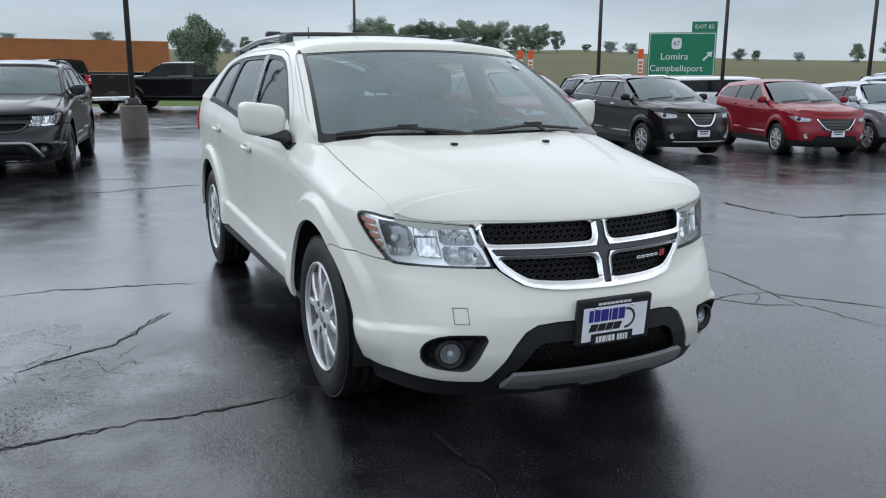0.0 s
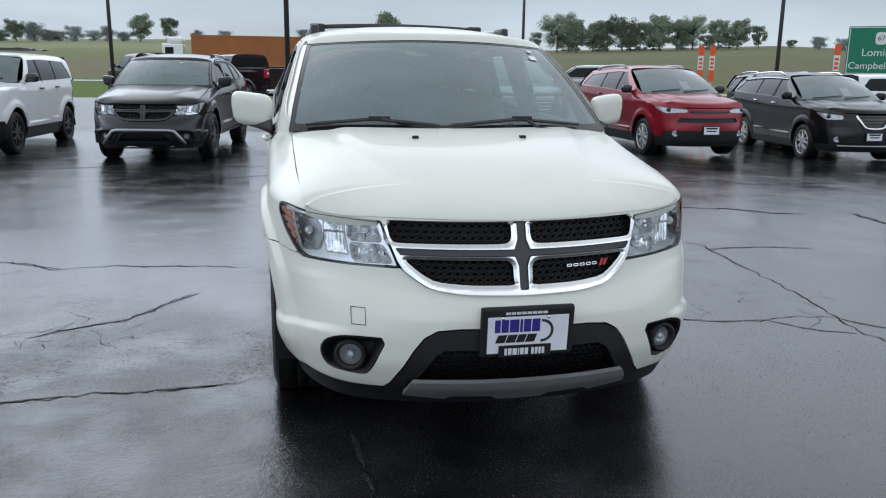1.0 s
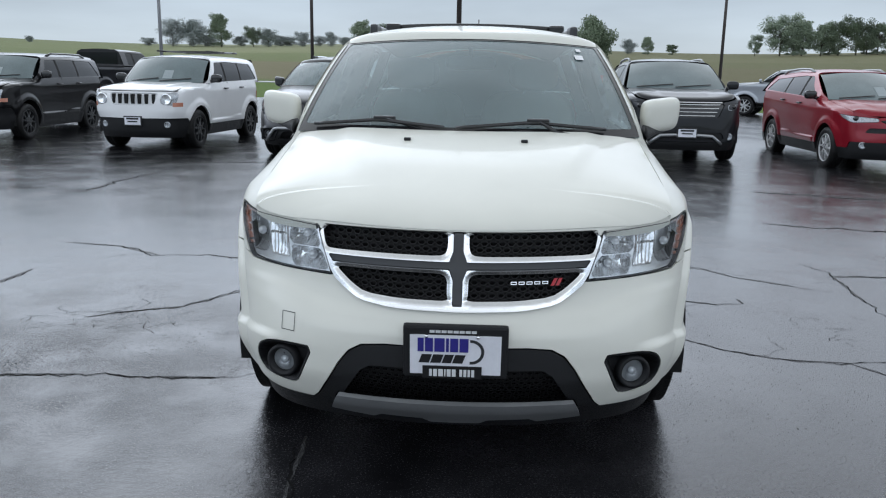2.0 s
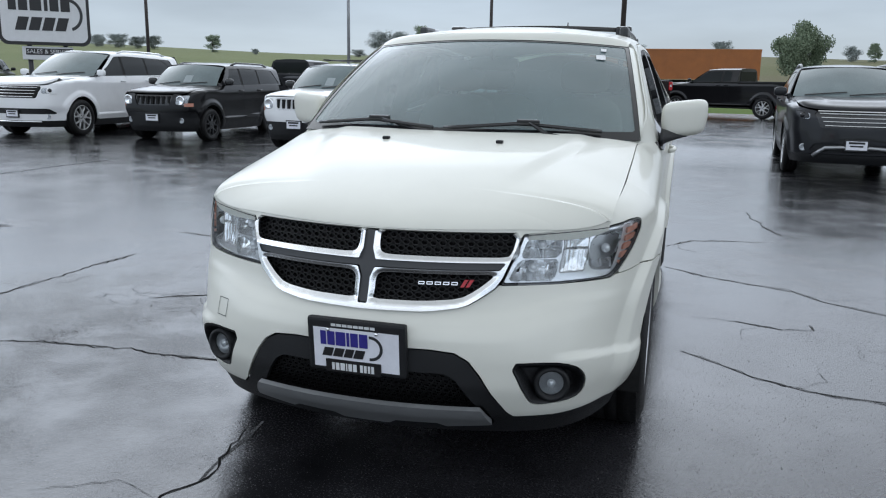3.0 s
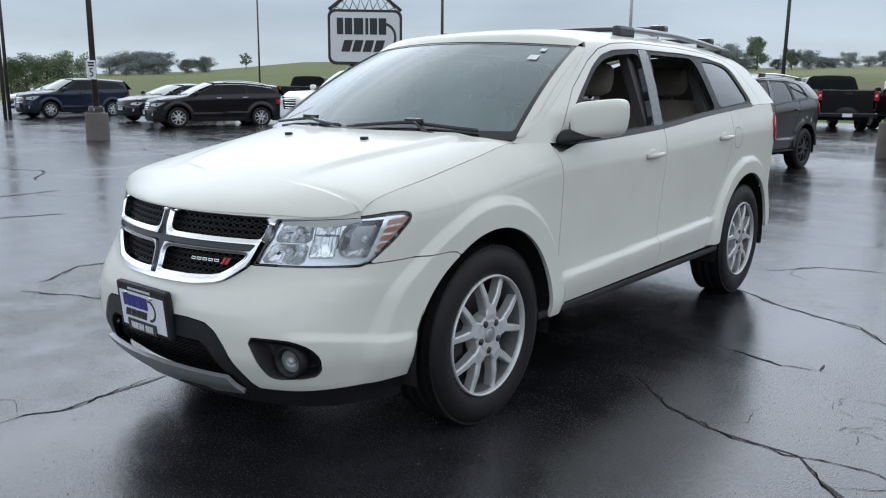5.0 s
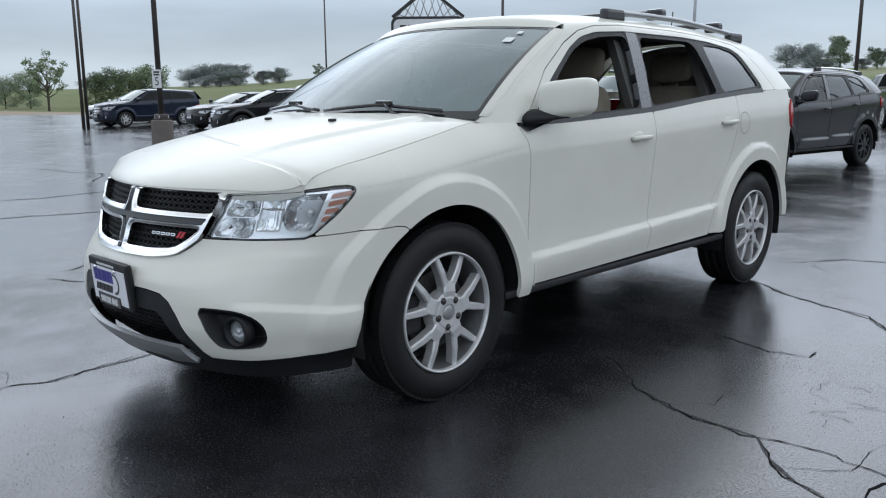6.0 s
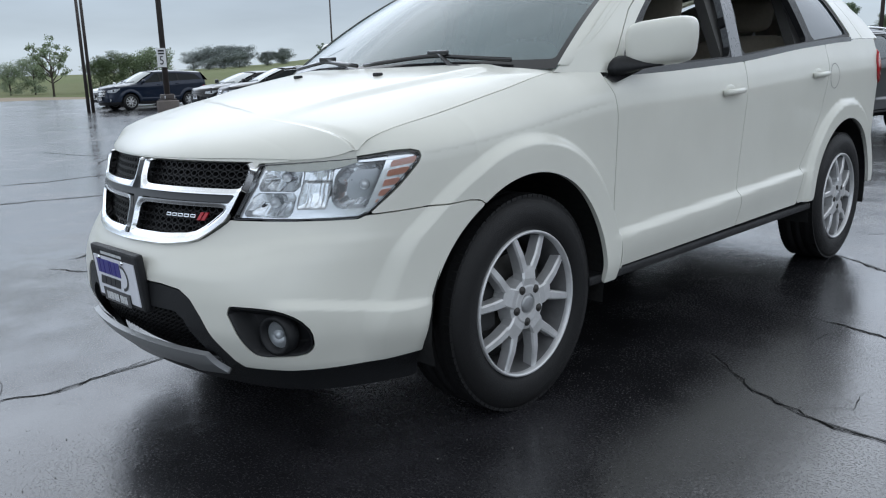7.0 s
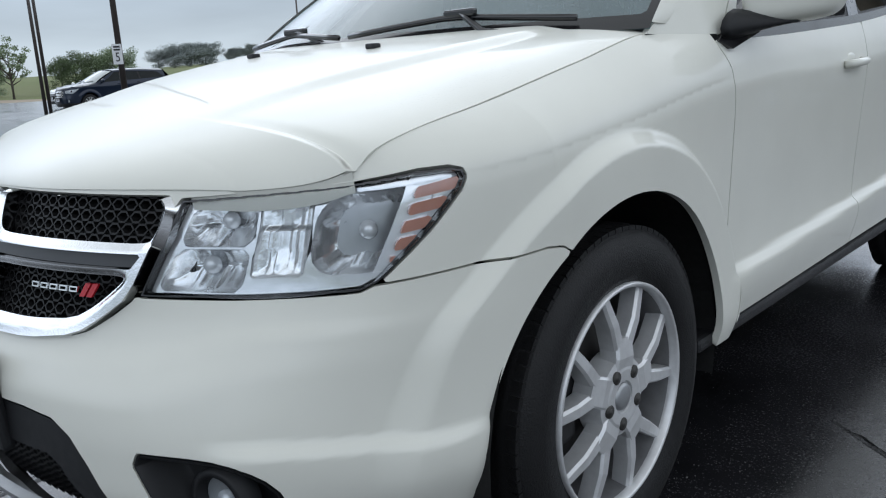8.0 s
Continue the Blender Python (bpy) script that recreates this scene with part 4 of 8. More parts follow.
    sheet("lower_bumper_trim", off(B, -0.004), steps(0, sY(-0.28), res), steps(0.19, 0.56, res),
          lambda U, V: mx([inside(mouth, U, V), -inside(lowmesh, U, V), 0.215 - V, arch_f(U, V), -inside(skid, U, V) + gap]) + gap, black, car, "grained black lower bumper trim", mirror=True)
    skid_mat = M["plastic"] if lower == "chrome" else M["satin_silver"]

    def skid_P(u, v):
        x, y, z = B(u, v)
        return x, y - 0.012 - 0.014 * smooth01(0.235, 0.30, v) , z
    sheet("skid_plate", skid_P, steps(0, sX(0.50), res), steps(0.22, 0.34, res * 0.4), lambda U, V: inside(skid, U, V), skid_mat, car, "satin silver skid plate" if main else "", mirror=True)
    if lower == "chrome":
        tube("bumper_bar", [(x, float(B(np.array(sX(abs(x))), np.array(0.42))[1]) - 0.035, z) for x, z in ((-0.60, 0.30), (-0.53, 0.40), (-0.45, 0.49), (-0.38, 0.505), (0.0, 0.51), (0.38, 0.505), (0.45, 0.49), (0.53, 0.40), (0.60, 0.30))], 0.026, M["satin_silver"], car, 8, label="silver bumper bar")
    # black sheet in place of the shade behind the lower mesh
    sheet("lower_grille_shade", off(B, -0.045), steps(0, sX(0.54), 0.03), steps(0.26, 0.49, 0.02), None, M["dark"], car, mirror=True)

    def on_body(depth0):
        def put(x, z, d):
            u = sX(min(abs(x), 0.87))
            X, Y, Z = B(u, z)
            return Vector((math.copysign(float(X), x), float(Y) + depth0 + d, z))
        return put

    def in_poly(poly, m=0.0):
        return lambda x, z: float(inside(poly, np.array([sX(min(abs(x), 0.87))]), np.array([z]))[0]) < m

    bm = bmesh.new()
    hw, hh = (0.030, 0.0165) if main else (0.06, 0.04)
    hexes(bm, -0.42, 0.42, 0.33, 0.45, on_body(0.034), hw * 0.86, hh * 0.85, keep=in_poly(lowmesh, 0.004))
    part("lower_grille_mesh", bm, M["mesh_black"], car, "black honeycomb lower grille")

    # grille: chrome frame with a four-window cross
    up = outline([(sX(0.036), 0.886), (sX(0.036), 0.842), (sX(0.042), 0.822), (sX(0.062), 0.814), (sX(0.44), 0.813), (sX(0.458), 0.82), (sX(0.472), 0.886)], 1)
    lw = outline([(sX(0.036), 0.690), (sX(0.030), 0.674), (sX(0.20), 0.675), (sX(0.315), 0.684), (sX(0.36), 0.708), (sX(0.405), 0.745), (sX(0.415), 0.758), (sX(0.066), 0.758), (sX(0.045), 0.752), (sX(0.036), 0.738)], 1)
    hbar = np.array([(-0.1, 0.773), (sX(0.43), 0.773), (sX(0.447), 0.796), (-0.1, 0.796)])
    vbar = np.array([(-0.1, 0.90), (sX(0.016), 0.90), (sX(0.016), 0.83), (sX(0.028), 0.80), (sX(0.028), 0.77), (sX(0.016), 0.74), (sX(0.016), 0.66), (-0.1, 0.66)])

    def chrome_P(u, v):
        x, y, z = B(u, v)
        D = np.minimum(inside(up, u, v), inside(lw, u, v))
        return x, y - 0.006 - 0.010 * smooth01(-0.002, 0.016, D), z
    sheet("grille_frame", chrome_P, steps(0, sX(0.50), res * 0.5), steps(0.63, 0.895, res * 0.5),
          lambda U, V: mx([inside(grille, U, V), -inside(up, U, V), -inside(lw, U, V), -inside(hbar, U, V), -inside(vbar, U, V)]) + 0.001, M["chrome"] if main else M["bar_grey"], car, "wet chrome grille surround" if main else "", thick=0.03, mirror=True)
    sheet("grille_cross", lambda u, v: (B(u, v)[0], B(u, v)[1] - 0.004, v), steps(0, sX(0.47), res * 0.5), steps(0.63, 0.895, res * 0.5),
          lambda U, V: mx([np.minimum(inside(hbar, U, V), inside(vbar, U, V)), inside(grille, U, V)]), M["bar_grey"], car, "dark grey grille crossbars", thick=0.03, mirror=True)
    # black sheet in place of the shade behind the grille mesh
    sheet("grille_shade", off(B, -0.055), steps(0, sX(0.50), 0.03), steps(0.65, 0.89, 0.03), None, M["dark"], car, mirror=True)
    ku, kl = in_poly(up, 0.012), in_poly(lw, 0.012)
    for kk in (ku, kl):
        for sg in (1, -1):
            bm = bmesh.new()
            hexes(bm, -0.50, 0.50, 0.665, 0.89, on_body(0.022), hw, hh, keep=lambda x, z: kk(x, z) and x * sg > 0)
            part("grille_mesh", bm, M["mesh_black"], car, "black honeycomb grille mesh")
    if main:                                                # maker's badge as plain open frames
        badge = new("badge")
        badge.parent = car
        put = on_body(0.004)
        for k in range(5):
            x, w_, h_, t_ = 0.176 + k * 0.0265, 0.0205, 0.0105, 0.0028
            bm = bmesh.new()
            ring = [[bm.verts.new(put(xx, 0.7235 + zz, dd)) for xx, zz in ((x + e, e), (x + w_ - e, e), (x + w_ - e, h_ - e), (x + e, h_ - e))] for e, dd in ((0.0, 0.0), (0.0004, -0.0035), (t_, -0.0035), (t_, 0.0))]
            for p, q in zip(ring[:-1], ring[1:]):
                for c in range(4):
                    bm.faces.new((p[c], p[(c + 1) % 4], q[(c + 1) % 4], q[c]))
            part("badge_frame", bm, M["chrome"], badge)
        for k in range(2):
            x = 0.311 + k * 0.017
            bm = bmesh.new()
            put = on_body(0.003)
            f = bm.faces.new([bm.verts.new(put(xx, zz, 0)) for xx, zz in ((x, 0.718), (x + 0.012, 0.718), (x + 0.024, 0.741), (x + 0.012, 0.741))])
            ex = bmesh.ops.extrude_face_region(bm, geom=[f])
            bmesh.ops.translate(bm, verts=[g for g in ex["geom"] if isinstance(g, bmesh.types.BMVert)], vec=(0, -0.004, 0))
            part("badge_stripe", bm, M["badge_red"], badge)

    # headlamps: tray, reflectors, amber end, lens
    lamps = {}
    for sx, side in ((1, "l"), (-1, "r")):
        hl = new("headlamp")
        hl.parent = car
        lamps[sx] = hl
        tagged(hl, "clear headlamp with chrome reflectors and amber end")

        def S(P, sx=sx):
            return lambda u, v: (P(u, v)[0] * sx, P(u, v)[1], P(u, v)[2])
        o = float(sx)
        rim_in = lambda U, V: inside(lamp, U, V)
        sheet("housing_rim", S(off(B, -0.002)), steps(sX(0.40), sY(-0.38), res * 0.25), steps(0.70, 0.93, res * 0.25), lambda U, V: mx([rim_in(U, V) + 0.001, -(rim_in(U, V) + 0.0042)]), M["gloss_black"], hl, "black rubber lamp rim", thick=0.05, out_sign=o)
        sheet("housing", S(off(B, -0.062)), steps(sX(0.42), sY(-0.40), 0.02), steps(0.71, 0.92, 0.02), lambda U, V: rim_in(U, V) - 0.002, M["lamp_grey"], hl, thick=0, out_sign=o)
        us = steps(sX(0.42), sY(-0.40), res * 0.6)
        vs = steps(0.71, 0.92, res * 0.5)
        s0 = sX(0.45)
        # lit cells, each a hollow bowl
        cells = [("signal_cell", outline([(s0 + 0.043, 0.8085), (s0 + 0.184, 0.808), (s0 + 0.192, 0.877), (s0 + 0.064, 0.872)], 1, 0.012), 0.055, M["reflector"]),
                 ("low_cell", outline([(s0 + 0.008, 0.735), (s0 + 0.176, 0.736), (s0 + 0.184, 0.8045), (s0 + 0.041, 0.8045)], 1, 0.012), 0.055, M["reflector"]),
                 ("middle_cell", outline([(s0 + 0.186, 0.757), (s0 + 0.284, 0.759), (s0 + 0.292, 0.886), (s0 + 0.197, 0.879)], 1, 0.006), 0.012, M["lamp_flute"]),
                 ("main_cell", outline([(s0 + 0.288, 0.760), (s0 + 0.474, 0.758), (s0 + 0.516, 0.882), (s0 + 0.500, 0.895), (s0 + 0.298, 0.887)], 2, 0.03), 0.070, M["reflector"])]
        for nm, poly, depth, mat in cells:
            cu, cv = poly.mean(0)

            def bowl(u, v, poly=poly, depth=depth):
                x, y, z = off(B, -0.018)(u, v)
                d = np.clip(-inside(poly, np.atleast_1d(u), np.atleast_1d(v)), 0, None).reshape(np.shape(u))
                q = depth * np.sqrt(np.clip(d / 0.045, 0, 1))
                step = np.floor((np.asarray(u) - s0) / 0.017) + np.floor((np.asarray(v) - 0.7) / 0.034)
                ripple = (0.0035 * np.sin(step * 2.4) + 0.0012 * np.sin((np.asarray(u) - s0) * 370.0)) * np.clip(d / 0.02, 0, 1)
                return x * 1.0 - q * 0.35, y + q * 0.9 + ripple, z
            sheet(nm, S(bowl), us, vs, lambda U, V, poly=poly: inside(poly, U, V), mat, hl, thick=0.0, out_sign=o)
        frame = lambda U, V: mx([rim_in(U, V) + 0.0065] + [-inside(c[1], U, V) for c in cells] + [U - sY(-0.574) - (V - 0.742) * 0.36])
        sheet("bezel", S(off(B, -0.018)), us, vs, frame, M["lamp_bright"], hl, "bright grey lamp bezel", thick=0.012, out_sign=o)
        for q in range(6):
            z0 = 0.744 + q * 0.0262
            am = lambda U, V, z0=z0: mx([rim_in(U, V) + 0.0075, sY(-0.562) + (V - 0.742) * 0.36 - U, z0 + (U - sY(-0.5)) * 0.10 - V, V - z0 - 0.0185 - (U - sY(-0.5)) * 0.10])
            sheet("amber_reflector", S(off(B, -0.012)), us, vs, am, M["amber"], hl, "amber ribbed reflector", thick=0.008, out_sign=o)
        sheet("amber_tray", S(off(B, -0.02)), us, vs, lambda U, V: mx([rim_in(U, V) + 0.005, sY(-0.576) + (V - 0.742) * 0.36 - U]), M["lamp_bright"], hl, thick=0.0, out_sign=o)
        for (du, z, rr) in ((0.125, 0.842, 0.015), (0.10, 0.770, 0.016), (0.392, 0.822, 0.016)):
            X, Y, Z = off(B, -0.045)(np.array(s0 + du), np.array(z))
            bm = bmesh.new()
            bmesh.ops.create_uvsphere(bm, u_segments=14, v_segments=8, radius=rr, matrix=Matrix.Translation((float(X) * sx, float(Y), z)))
            part("bulb", bm, M["bulb"], hl, smooth=True)
        lens = sheet("lens", S(off(B, -0.001)), steps(sX(0.40), sY(-0.38), 0.02), steps(0.70, 0.93, 0.012), lambda U, V: rim_in(U, V) + 0.006, M["lens"], hl, "clear lamp lens", thick=0.0, out_sign=o)
        lens[0].visible_shadow = False
        # fog lamp
        fl = new("fog_lamp")
        fl.parent = car
        FX, FZ = 0.620, 0.408
        fu = sX(FX)

        def fog_P(u, v):
            x, y, z = B(u, v)
            d = np.clip(-inside(fog, np.atleast_1d(u), np.atleast_1d(v)), 0, None).reshape(np.shape(u))
            q = 0.062 * smooth01(0.0, 0.035, d)
            return x - q * 0.3, y + q, z
        sheet("bezel", S(fog_P), steps(sX(0.47), sX(0.80), res * 0.35), steps(0.32, 0.51, res * 0.35), lambda U, V: inside(fog, U, V), M["plastic"], fl, "black fog lamp bezel", thick=0.01, out_sign=o)
        fx, fy, _ = B(np.array(fu), np.array(FZ))
        fm = Matrix.Translation((float(fx) * sx, float(fy) + 0.040, FZ)) @ pose(0, 0, 0, 0, 0, -90 + sx * 14)
        bm = bmesh.new()
        bm_revolve(bm, [(0.060, -0.02), (0.058, 0.018), (0.046, 0.020), (0.039, -0.002)], 28, fm)
        part("ring", bm, M["plastic"], fl, smooth=True)
        bm = bmesh.new()
        bm_revolve(bm, [(0.0, -0.022), (0.02, -0.020), (0.040, 0.0)], 28, fm)
        part("reflector", bm, M["lamp_grey"], fl, smooth=True)
        bm = bmesh.new()
        bm_revolve(bm, [(0.0, -0.012), (0.013, -0.010), (0.014, 0.003), (0.0, 0.007)], 16, fm)
        part("bulb", bm, M["bulb"], fl, smooth=True)
        bm = bmesh.new()
        bm_revolve(bm, [(0.0, 0.008), (0.025, 0.006), (0.040, 0.001)], 28, fm)
        part("lens", bm, M["lens"], fl, smooth=True).visible_shadow = False

    # bonnet
    def m_hood(U, V):
        return mx([np.abs(U) - sh.hx(V) + 0.0032, sh.hood_edge(U) - V + 0.004, V - (0.115 + 0.17 * (U / 0.785) ** 2) + 0.0])
    sheet("bonnet", sh.hood, steps(-0.80, 0.80, res), np.unique(np.concatenate([steps(-0.87, -0.55, res * 0.6), steps(-0.55, 0.32, res)])), m_hood, white, car, "rain-wet white bonnet" if main else "", thick=0.02)
    for sx in (1, -1):
        lip = lambda u, v, sx=sx: (u * sx, sh.hood_edge(u) + 0.007 + 0.004 * v, sh.hood(u, sh.hood_edge(u) + 0.004)[2] - 0.001 - 0.034 * v)
        sheet("bonnet_lip", lip, steps(0.50, 0.745, res), steps(0, 1, 0.25), None, white, car, thick=0.0, out_sign=float(sx))
    # cowl and wipers
    sheet("cowl", lambda u, v: (u, 0.095 + 0.17 * (u / 0.785) ** 2 + v * 0.11, 1.108 + 0.012 * v - 0.006 * (u / 0.785) ** 2), steps(-0.775, 0.775, 0.04), steps(0, 1, 0.25), None, M["plastic"], car, "black plastic cowl grille", thick=0.0)
    if main:
        for k in range(46):
            x = -0.30 + k * 0.0125
            box("cowl_slat", (x, x + 0.006, 0.130 + 0.17 * (x / 0.785) ** 2, 0.180 + 0.17 * (x / 0.785) ** 2, 1.110, 1.122), M["gloss_black"], car)
        for x in (-0.245, 0.245):
            bm = bmesh.new()
            z = float(sh.hood(np.array(x), np.array(-0.07))[2])
            bm_box(bm, x - 0.014, x + 0.014, -0.085, -0.058, z - 0.002, z + 0.011, bevel=0.004)
            part("washer_jet", bm, M["plastic"], car, "black washer nozzle")
        for x0, x1, piv in ((-0.70, -0.10, -0.28), (-0.05, 0.62, 0.30)):
            wiper = new("wiper")
            wiper.parent = car
            tagged(wiper, "black windscreen wiper at rest")
            pts = [(float(p[0]), float(p[1]) - 0.014, float(p[2]) + 0.014) for p in (sh.screen(np.array(x / 0.775), np.array(0.045 + 0.05 * (1 - abs(2 * (x - x0) / (x1 - x0) - 1)))) for x in np.linspace(x0, x1, 12))]
            tube("blade", pts, 0.009, M["gloss_black"], wiper, 6)
            arm = [(piv + 0.16 if piv < 0 else piv + 0.24, 0.14, 1.128), (piv + 0.10, 0.150, 1.150), (pts[6][0], pts[6][1] - 0.006, pts[6][2] + 0.012)]
            tube("arm", [Vector(arm[0]).lerp(Vector(arm[1]), t) for t in (0, 0.5, 1)] + [Vector(arm[1]).lerp(Vector(arm[2]), t) for t in (0.3, 0.65, 1)], 0.011, M["gloss_black"], wiper, 6, 0.007)
            bm = bmesh.new()
            bm_box(bm, pts[6][0] - 0.05, pts[6][0] + 0.05, pts[6][1] - 0.014, pts[6][1] + 0.006, pts[6][2], pts[6][2] + 0.02, bevel=0.006)
            part("mount", bm, M["gloss_black"], wiper)

    # upper body
    G = sh.house
    frame_line = [(0.40, 1.02), (0.52, 1.130), (0.60, 1.20), (0.745, 1.345), (0.95, 1.475), (1.10, 1.540), (1.26, 1.573), (1.5, 1.589), (2.05, 1.588), (2.45, 1.575), (2.85, 1.545), (3.00, 1.50), (3.12, 1.38), (3.20, 1.25), (3.2, 1.02)]
    dlo = outline([(0.555, 1.10), (0.66, 1.215), (0.80, 1.325), (0.98, 1.452), (1.10, 1.510), (1.24, 1.540), (1.5, 1.556), (2.1, 1.556), (2.45, 1.545), (2.78, 1.515), (2.88, 1.475), (3.02, 1.268), (2.35, 1.218), (1.44, 1.146), (0.8, 1.122)], 1)
    wins = {"front": outline([(0.70, 1.142), (0.72, 1.205), (0.85, 1.33), (1.0, 1.437), (1.12, 1.490), (1.26, 1.518), (1.47, 1.533), (1.515, 1.52), (1.50, 1.36), (1.475, 1.166), (1.1, 1.150)], 1),
            "rear": outline([(1.60, 1.175), (1.625, 1.40), (1.65, 1.535), (2.20, 1.535), (2.26, 1.50), (2.37, 1.238), (2.0, 1.208)], 1),
            "quarter": outline([(2.45, 1.245), (2.38, 1.45), (2.37, 1.525), (2.62, 1.520), (2.78, 1.497), (2.84, 1.465), (2.97, 1.285)], 1)}


    def m_roof(U, V):
        X, Y, Z = G(U, V)
        fl_ = inside(np.array(frame_line), Y, Z)
        return mx([sh.screen_front(X, Y, Z) + 0.006, np.where(X > 0.60, -fl_ + gap, -1), U - sh.roof_end, 0.24 - U])
    us = steps(0.22, 3.80, res * 1.4)
    vs = np.unique(np.concatenate([np.linspace(0, 0.66, 46 if main else 20), np.linspace(0.66, 1.0, 14)]))
    sheet("roof", G, us, vs, m_roof, white, car, mirror=True)

    def m_frame(U, V):
        X, Y, Z = G(U, V)
        return mx([inside(np.array(frame_line), Y, Z) + gap, -inside(dlo, Y, Z) + 0.001, np.where(X > 0.60, -1, 1), Y - 3.19, sh.screen_front(X, Y, Z)])
    sheet("door_frame", G, us, vs, m_frame, white, car, mirror=True)

    def m_trim(U, V):
        X, Y, Z = G(U, V)
        return mx([inside(dlo, Y, Z) - 0.002] + [-inside(w, Y, Z) for w in wins.values()] + [np.where(X > 0.60, -1, 1)])
    post = lambda Y, Z: np.abs(Y - 1.555 - 0.10 * (Z - 1.35)) - 0.052
    sheet("window_trim", off(G, -0.005), us, vs, lambda U, V: mx([m_trim(U, V), -post(*G(U, V)[1:])]), M["plastic"], car, "black window surround", thick=0.03, mirror=True)
    sheet("centre_post", off(G, -0.003), us, vs, lambda U, V: mx([m_trim(U, V), post(*G(U, V)[1:])]), M["satin_grey"], car, "satin grey centre pillar", thick=0.03, mirror=True)
    sheet("belt_moulding", lambda u, v: (sh.half(u, sh.belt(u)) * (1 - 0.03 * smooth01(sh.wb + 0.2, sh.wb + sh.tail, u)) + 0.003 - 0.004 * v, u, sh.belt(u) - 0.014 + 0.026 * v), steps(0.56, 3.0, 0.04), steps(0, 1, 0.5), None, M["gloss_black"], car, "black belt moulding", thick=0.0, mirror=True)
    for sx in (1, -1):
        for nm in ("front", "rear", "quarter"):
            if main and sx > 0 and nm != "quarter":
                continue                                     # these two windows are wound down
            P = off(G, -0.012)
            ob = sheet(nm + "_window", (lambda P: (lambda u, v: (P(u, v)[0] * sx, P(u, v)[1], P(u, v)[2])))(P), steps(0.6, 3.05, 0.03), np.linspace(0, 0.6, 24),
                       lambda U, V, w=wins[nm]: inside(w, G(U, V)[1], G(U, V)[2]) - 0.008 + np.where(G(U, V)[0] > 0.6, 0, 1), M["glass_clear" if nm == "front" else "glass_tint"], car, thick=0.0, out_sign=float(sx))
            ob[0].visible_shadow = False
    ws = sheet("windscreen", sh.screen, steps(-1, 1, 0.05), steps(0, 1, 0.05), None, M["glass_ws"], car, "reflective windscreen speckled with rain", thick=0.0)
    ws[0].visible_shadow = False

    def m_band(U, V):
        edge = np.minimum(np.minimum((1 - np.abs(U)) * 0.72 + 0.016, (1 - V) * 0.80 + 0.018), V * 0.85 - 0.022)
        return edge - 0.034
    sheet("windscreen_band", lambda a, b: tuple(c + d for c, d in zip(sh.screen(a, b), (0, -0.002, 0.002))), steps(-1, 1, 0.02), steps(0, 1, 0.02), m_band, M["gloss_black"], car, "black ceramic band of the windscreen", thick=0.0)
    sheet("sensor_patch", lambda a, b: tuple(c + d for c, d in zip(sh.screen(a, b), (0, 0.004, -0.004))), steps(-0.3, 0.3, 0.02), steps(0.8, 0.99, 0.015), lambda U, V: np.hypot(U * 0.66, (1 - V) * 0.85 * 1.6) - 0.115, M["dark"], car, thick=0.0)
    # header of the roof above the windscreen
    ha = np.linspace(-1, 1, 61)
    h0 = [np.asarray(c, float) for c in sh.screen(ha, np.ones(61))]
    hv = np.linspace(0.2, 1.0, 500)

    def roof_z(x, y):
        X, _, Z = sh.house(np.full(500, y), hv)
        return float(np.interp(abs(x), X[::-1], Z[::-1]))
    h2z = np.array([roof_z(x * 1.005, y + 0.075) + 0.0015 for x, y in zip(h0[0], h0[1])])

    def header(u, v):
        x, y, z, z2 = (np.interp(u, ha, c) for c in (*h0, h2z))
        return x * (1 + 0.005 * v), y - 0.006 + 0.081 * v, z + 0.003 + (z2 - z - 0.003) * (1 - np.clip(1 - v, 0, None) ** 1.7)
    sheet("roof_header", header, ha, steps(0, 1, 0.125), None, white, car, thick=0.0)
    if main:
        for a, b, w, h in ((0.80, 0.80, 0.062, 0.030), (0.82, 0.905, 0.036, 0.020)):
            ps = [sh.screen(np.array(a + dx), np.array(b + dz)) for dx, dz in ((-w / 2, -h), (w / 2, -h), (w / 2, h), (-w / 2, h))]
            bm = bmesh.new()
            bm.faces.new([bm.verts.new((float(p[0]), float(p[1]) - 0.004, float(p[2]) + 0.005)) for p in ps])
            part("sticker", bm, M["paper"], car, "white windscreen sticker")
    # outer skin of the pillar beside the windscreen
    bs = np.linspace(0.02, 0.985, 28)
    ex_, ey_, ez_ = (np.asarray(c, float) for c in sh.screen(np.ones(28), bs))
    vv = np.linspace(0.0, 0.62, 400)
    hx_ = np.array([float(np.interp(z, G(np.full(400, y + 0.062), vv)[2], G(np.full(400, y + 0.062), vv)[0])) for y, z in zip(ey_, ez_)])
    hx_ = np.maximum(hx_ - 0.001, ex_ + 0.004)
    strip = lambda u, v: (np.interp(v, bs, ex_) * (1 - u) + np.interp(v, bs, hx_) * u, np.interp(v, bs, ey_) - 0.004 + 0.066 * u, np.interp(v, bs, ez_) + 0.006 * (1 - u))
    sheet("windscreen_pillar", strip, steps(0.05, 1, 0.19), bs, None, white, car, thick=0.0, mirror=True)
    fz, fy = [p[1] for p in frame_line[:8]], [p[0] for p in frame_line[:8]]
    rows_y = np.array([[y + 0.03 + (max(float(np.interp(z, fz, fy)) - 0.004, y + 0.034) - y - 0.03) * t for t in (0, 0.33, 0.67, 1.0)] for y, z in zip(ey_, ez_)])
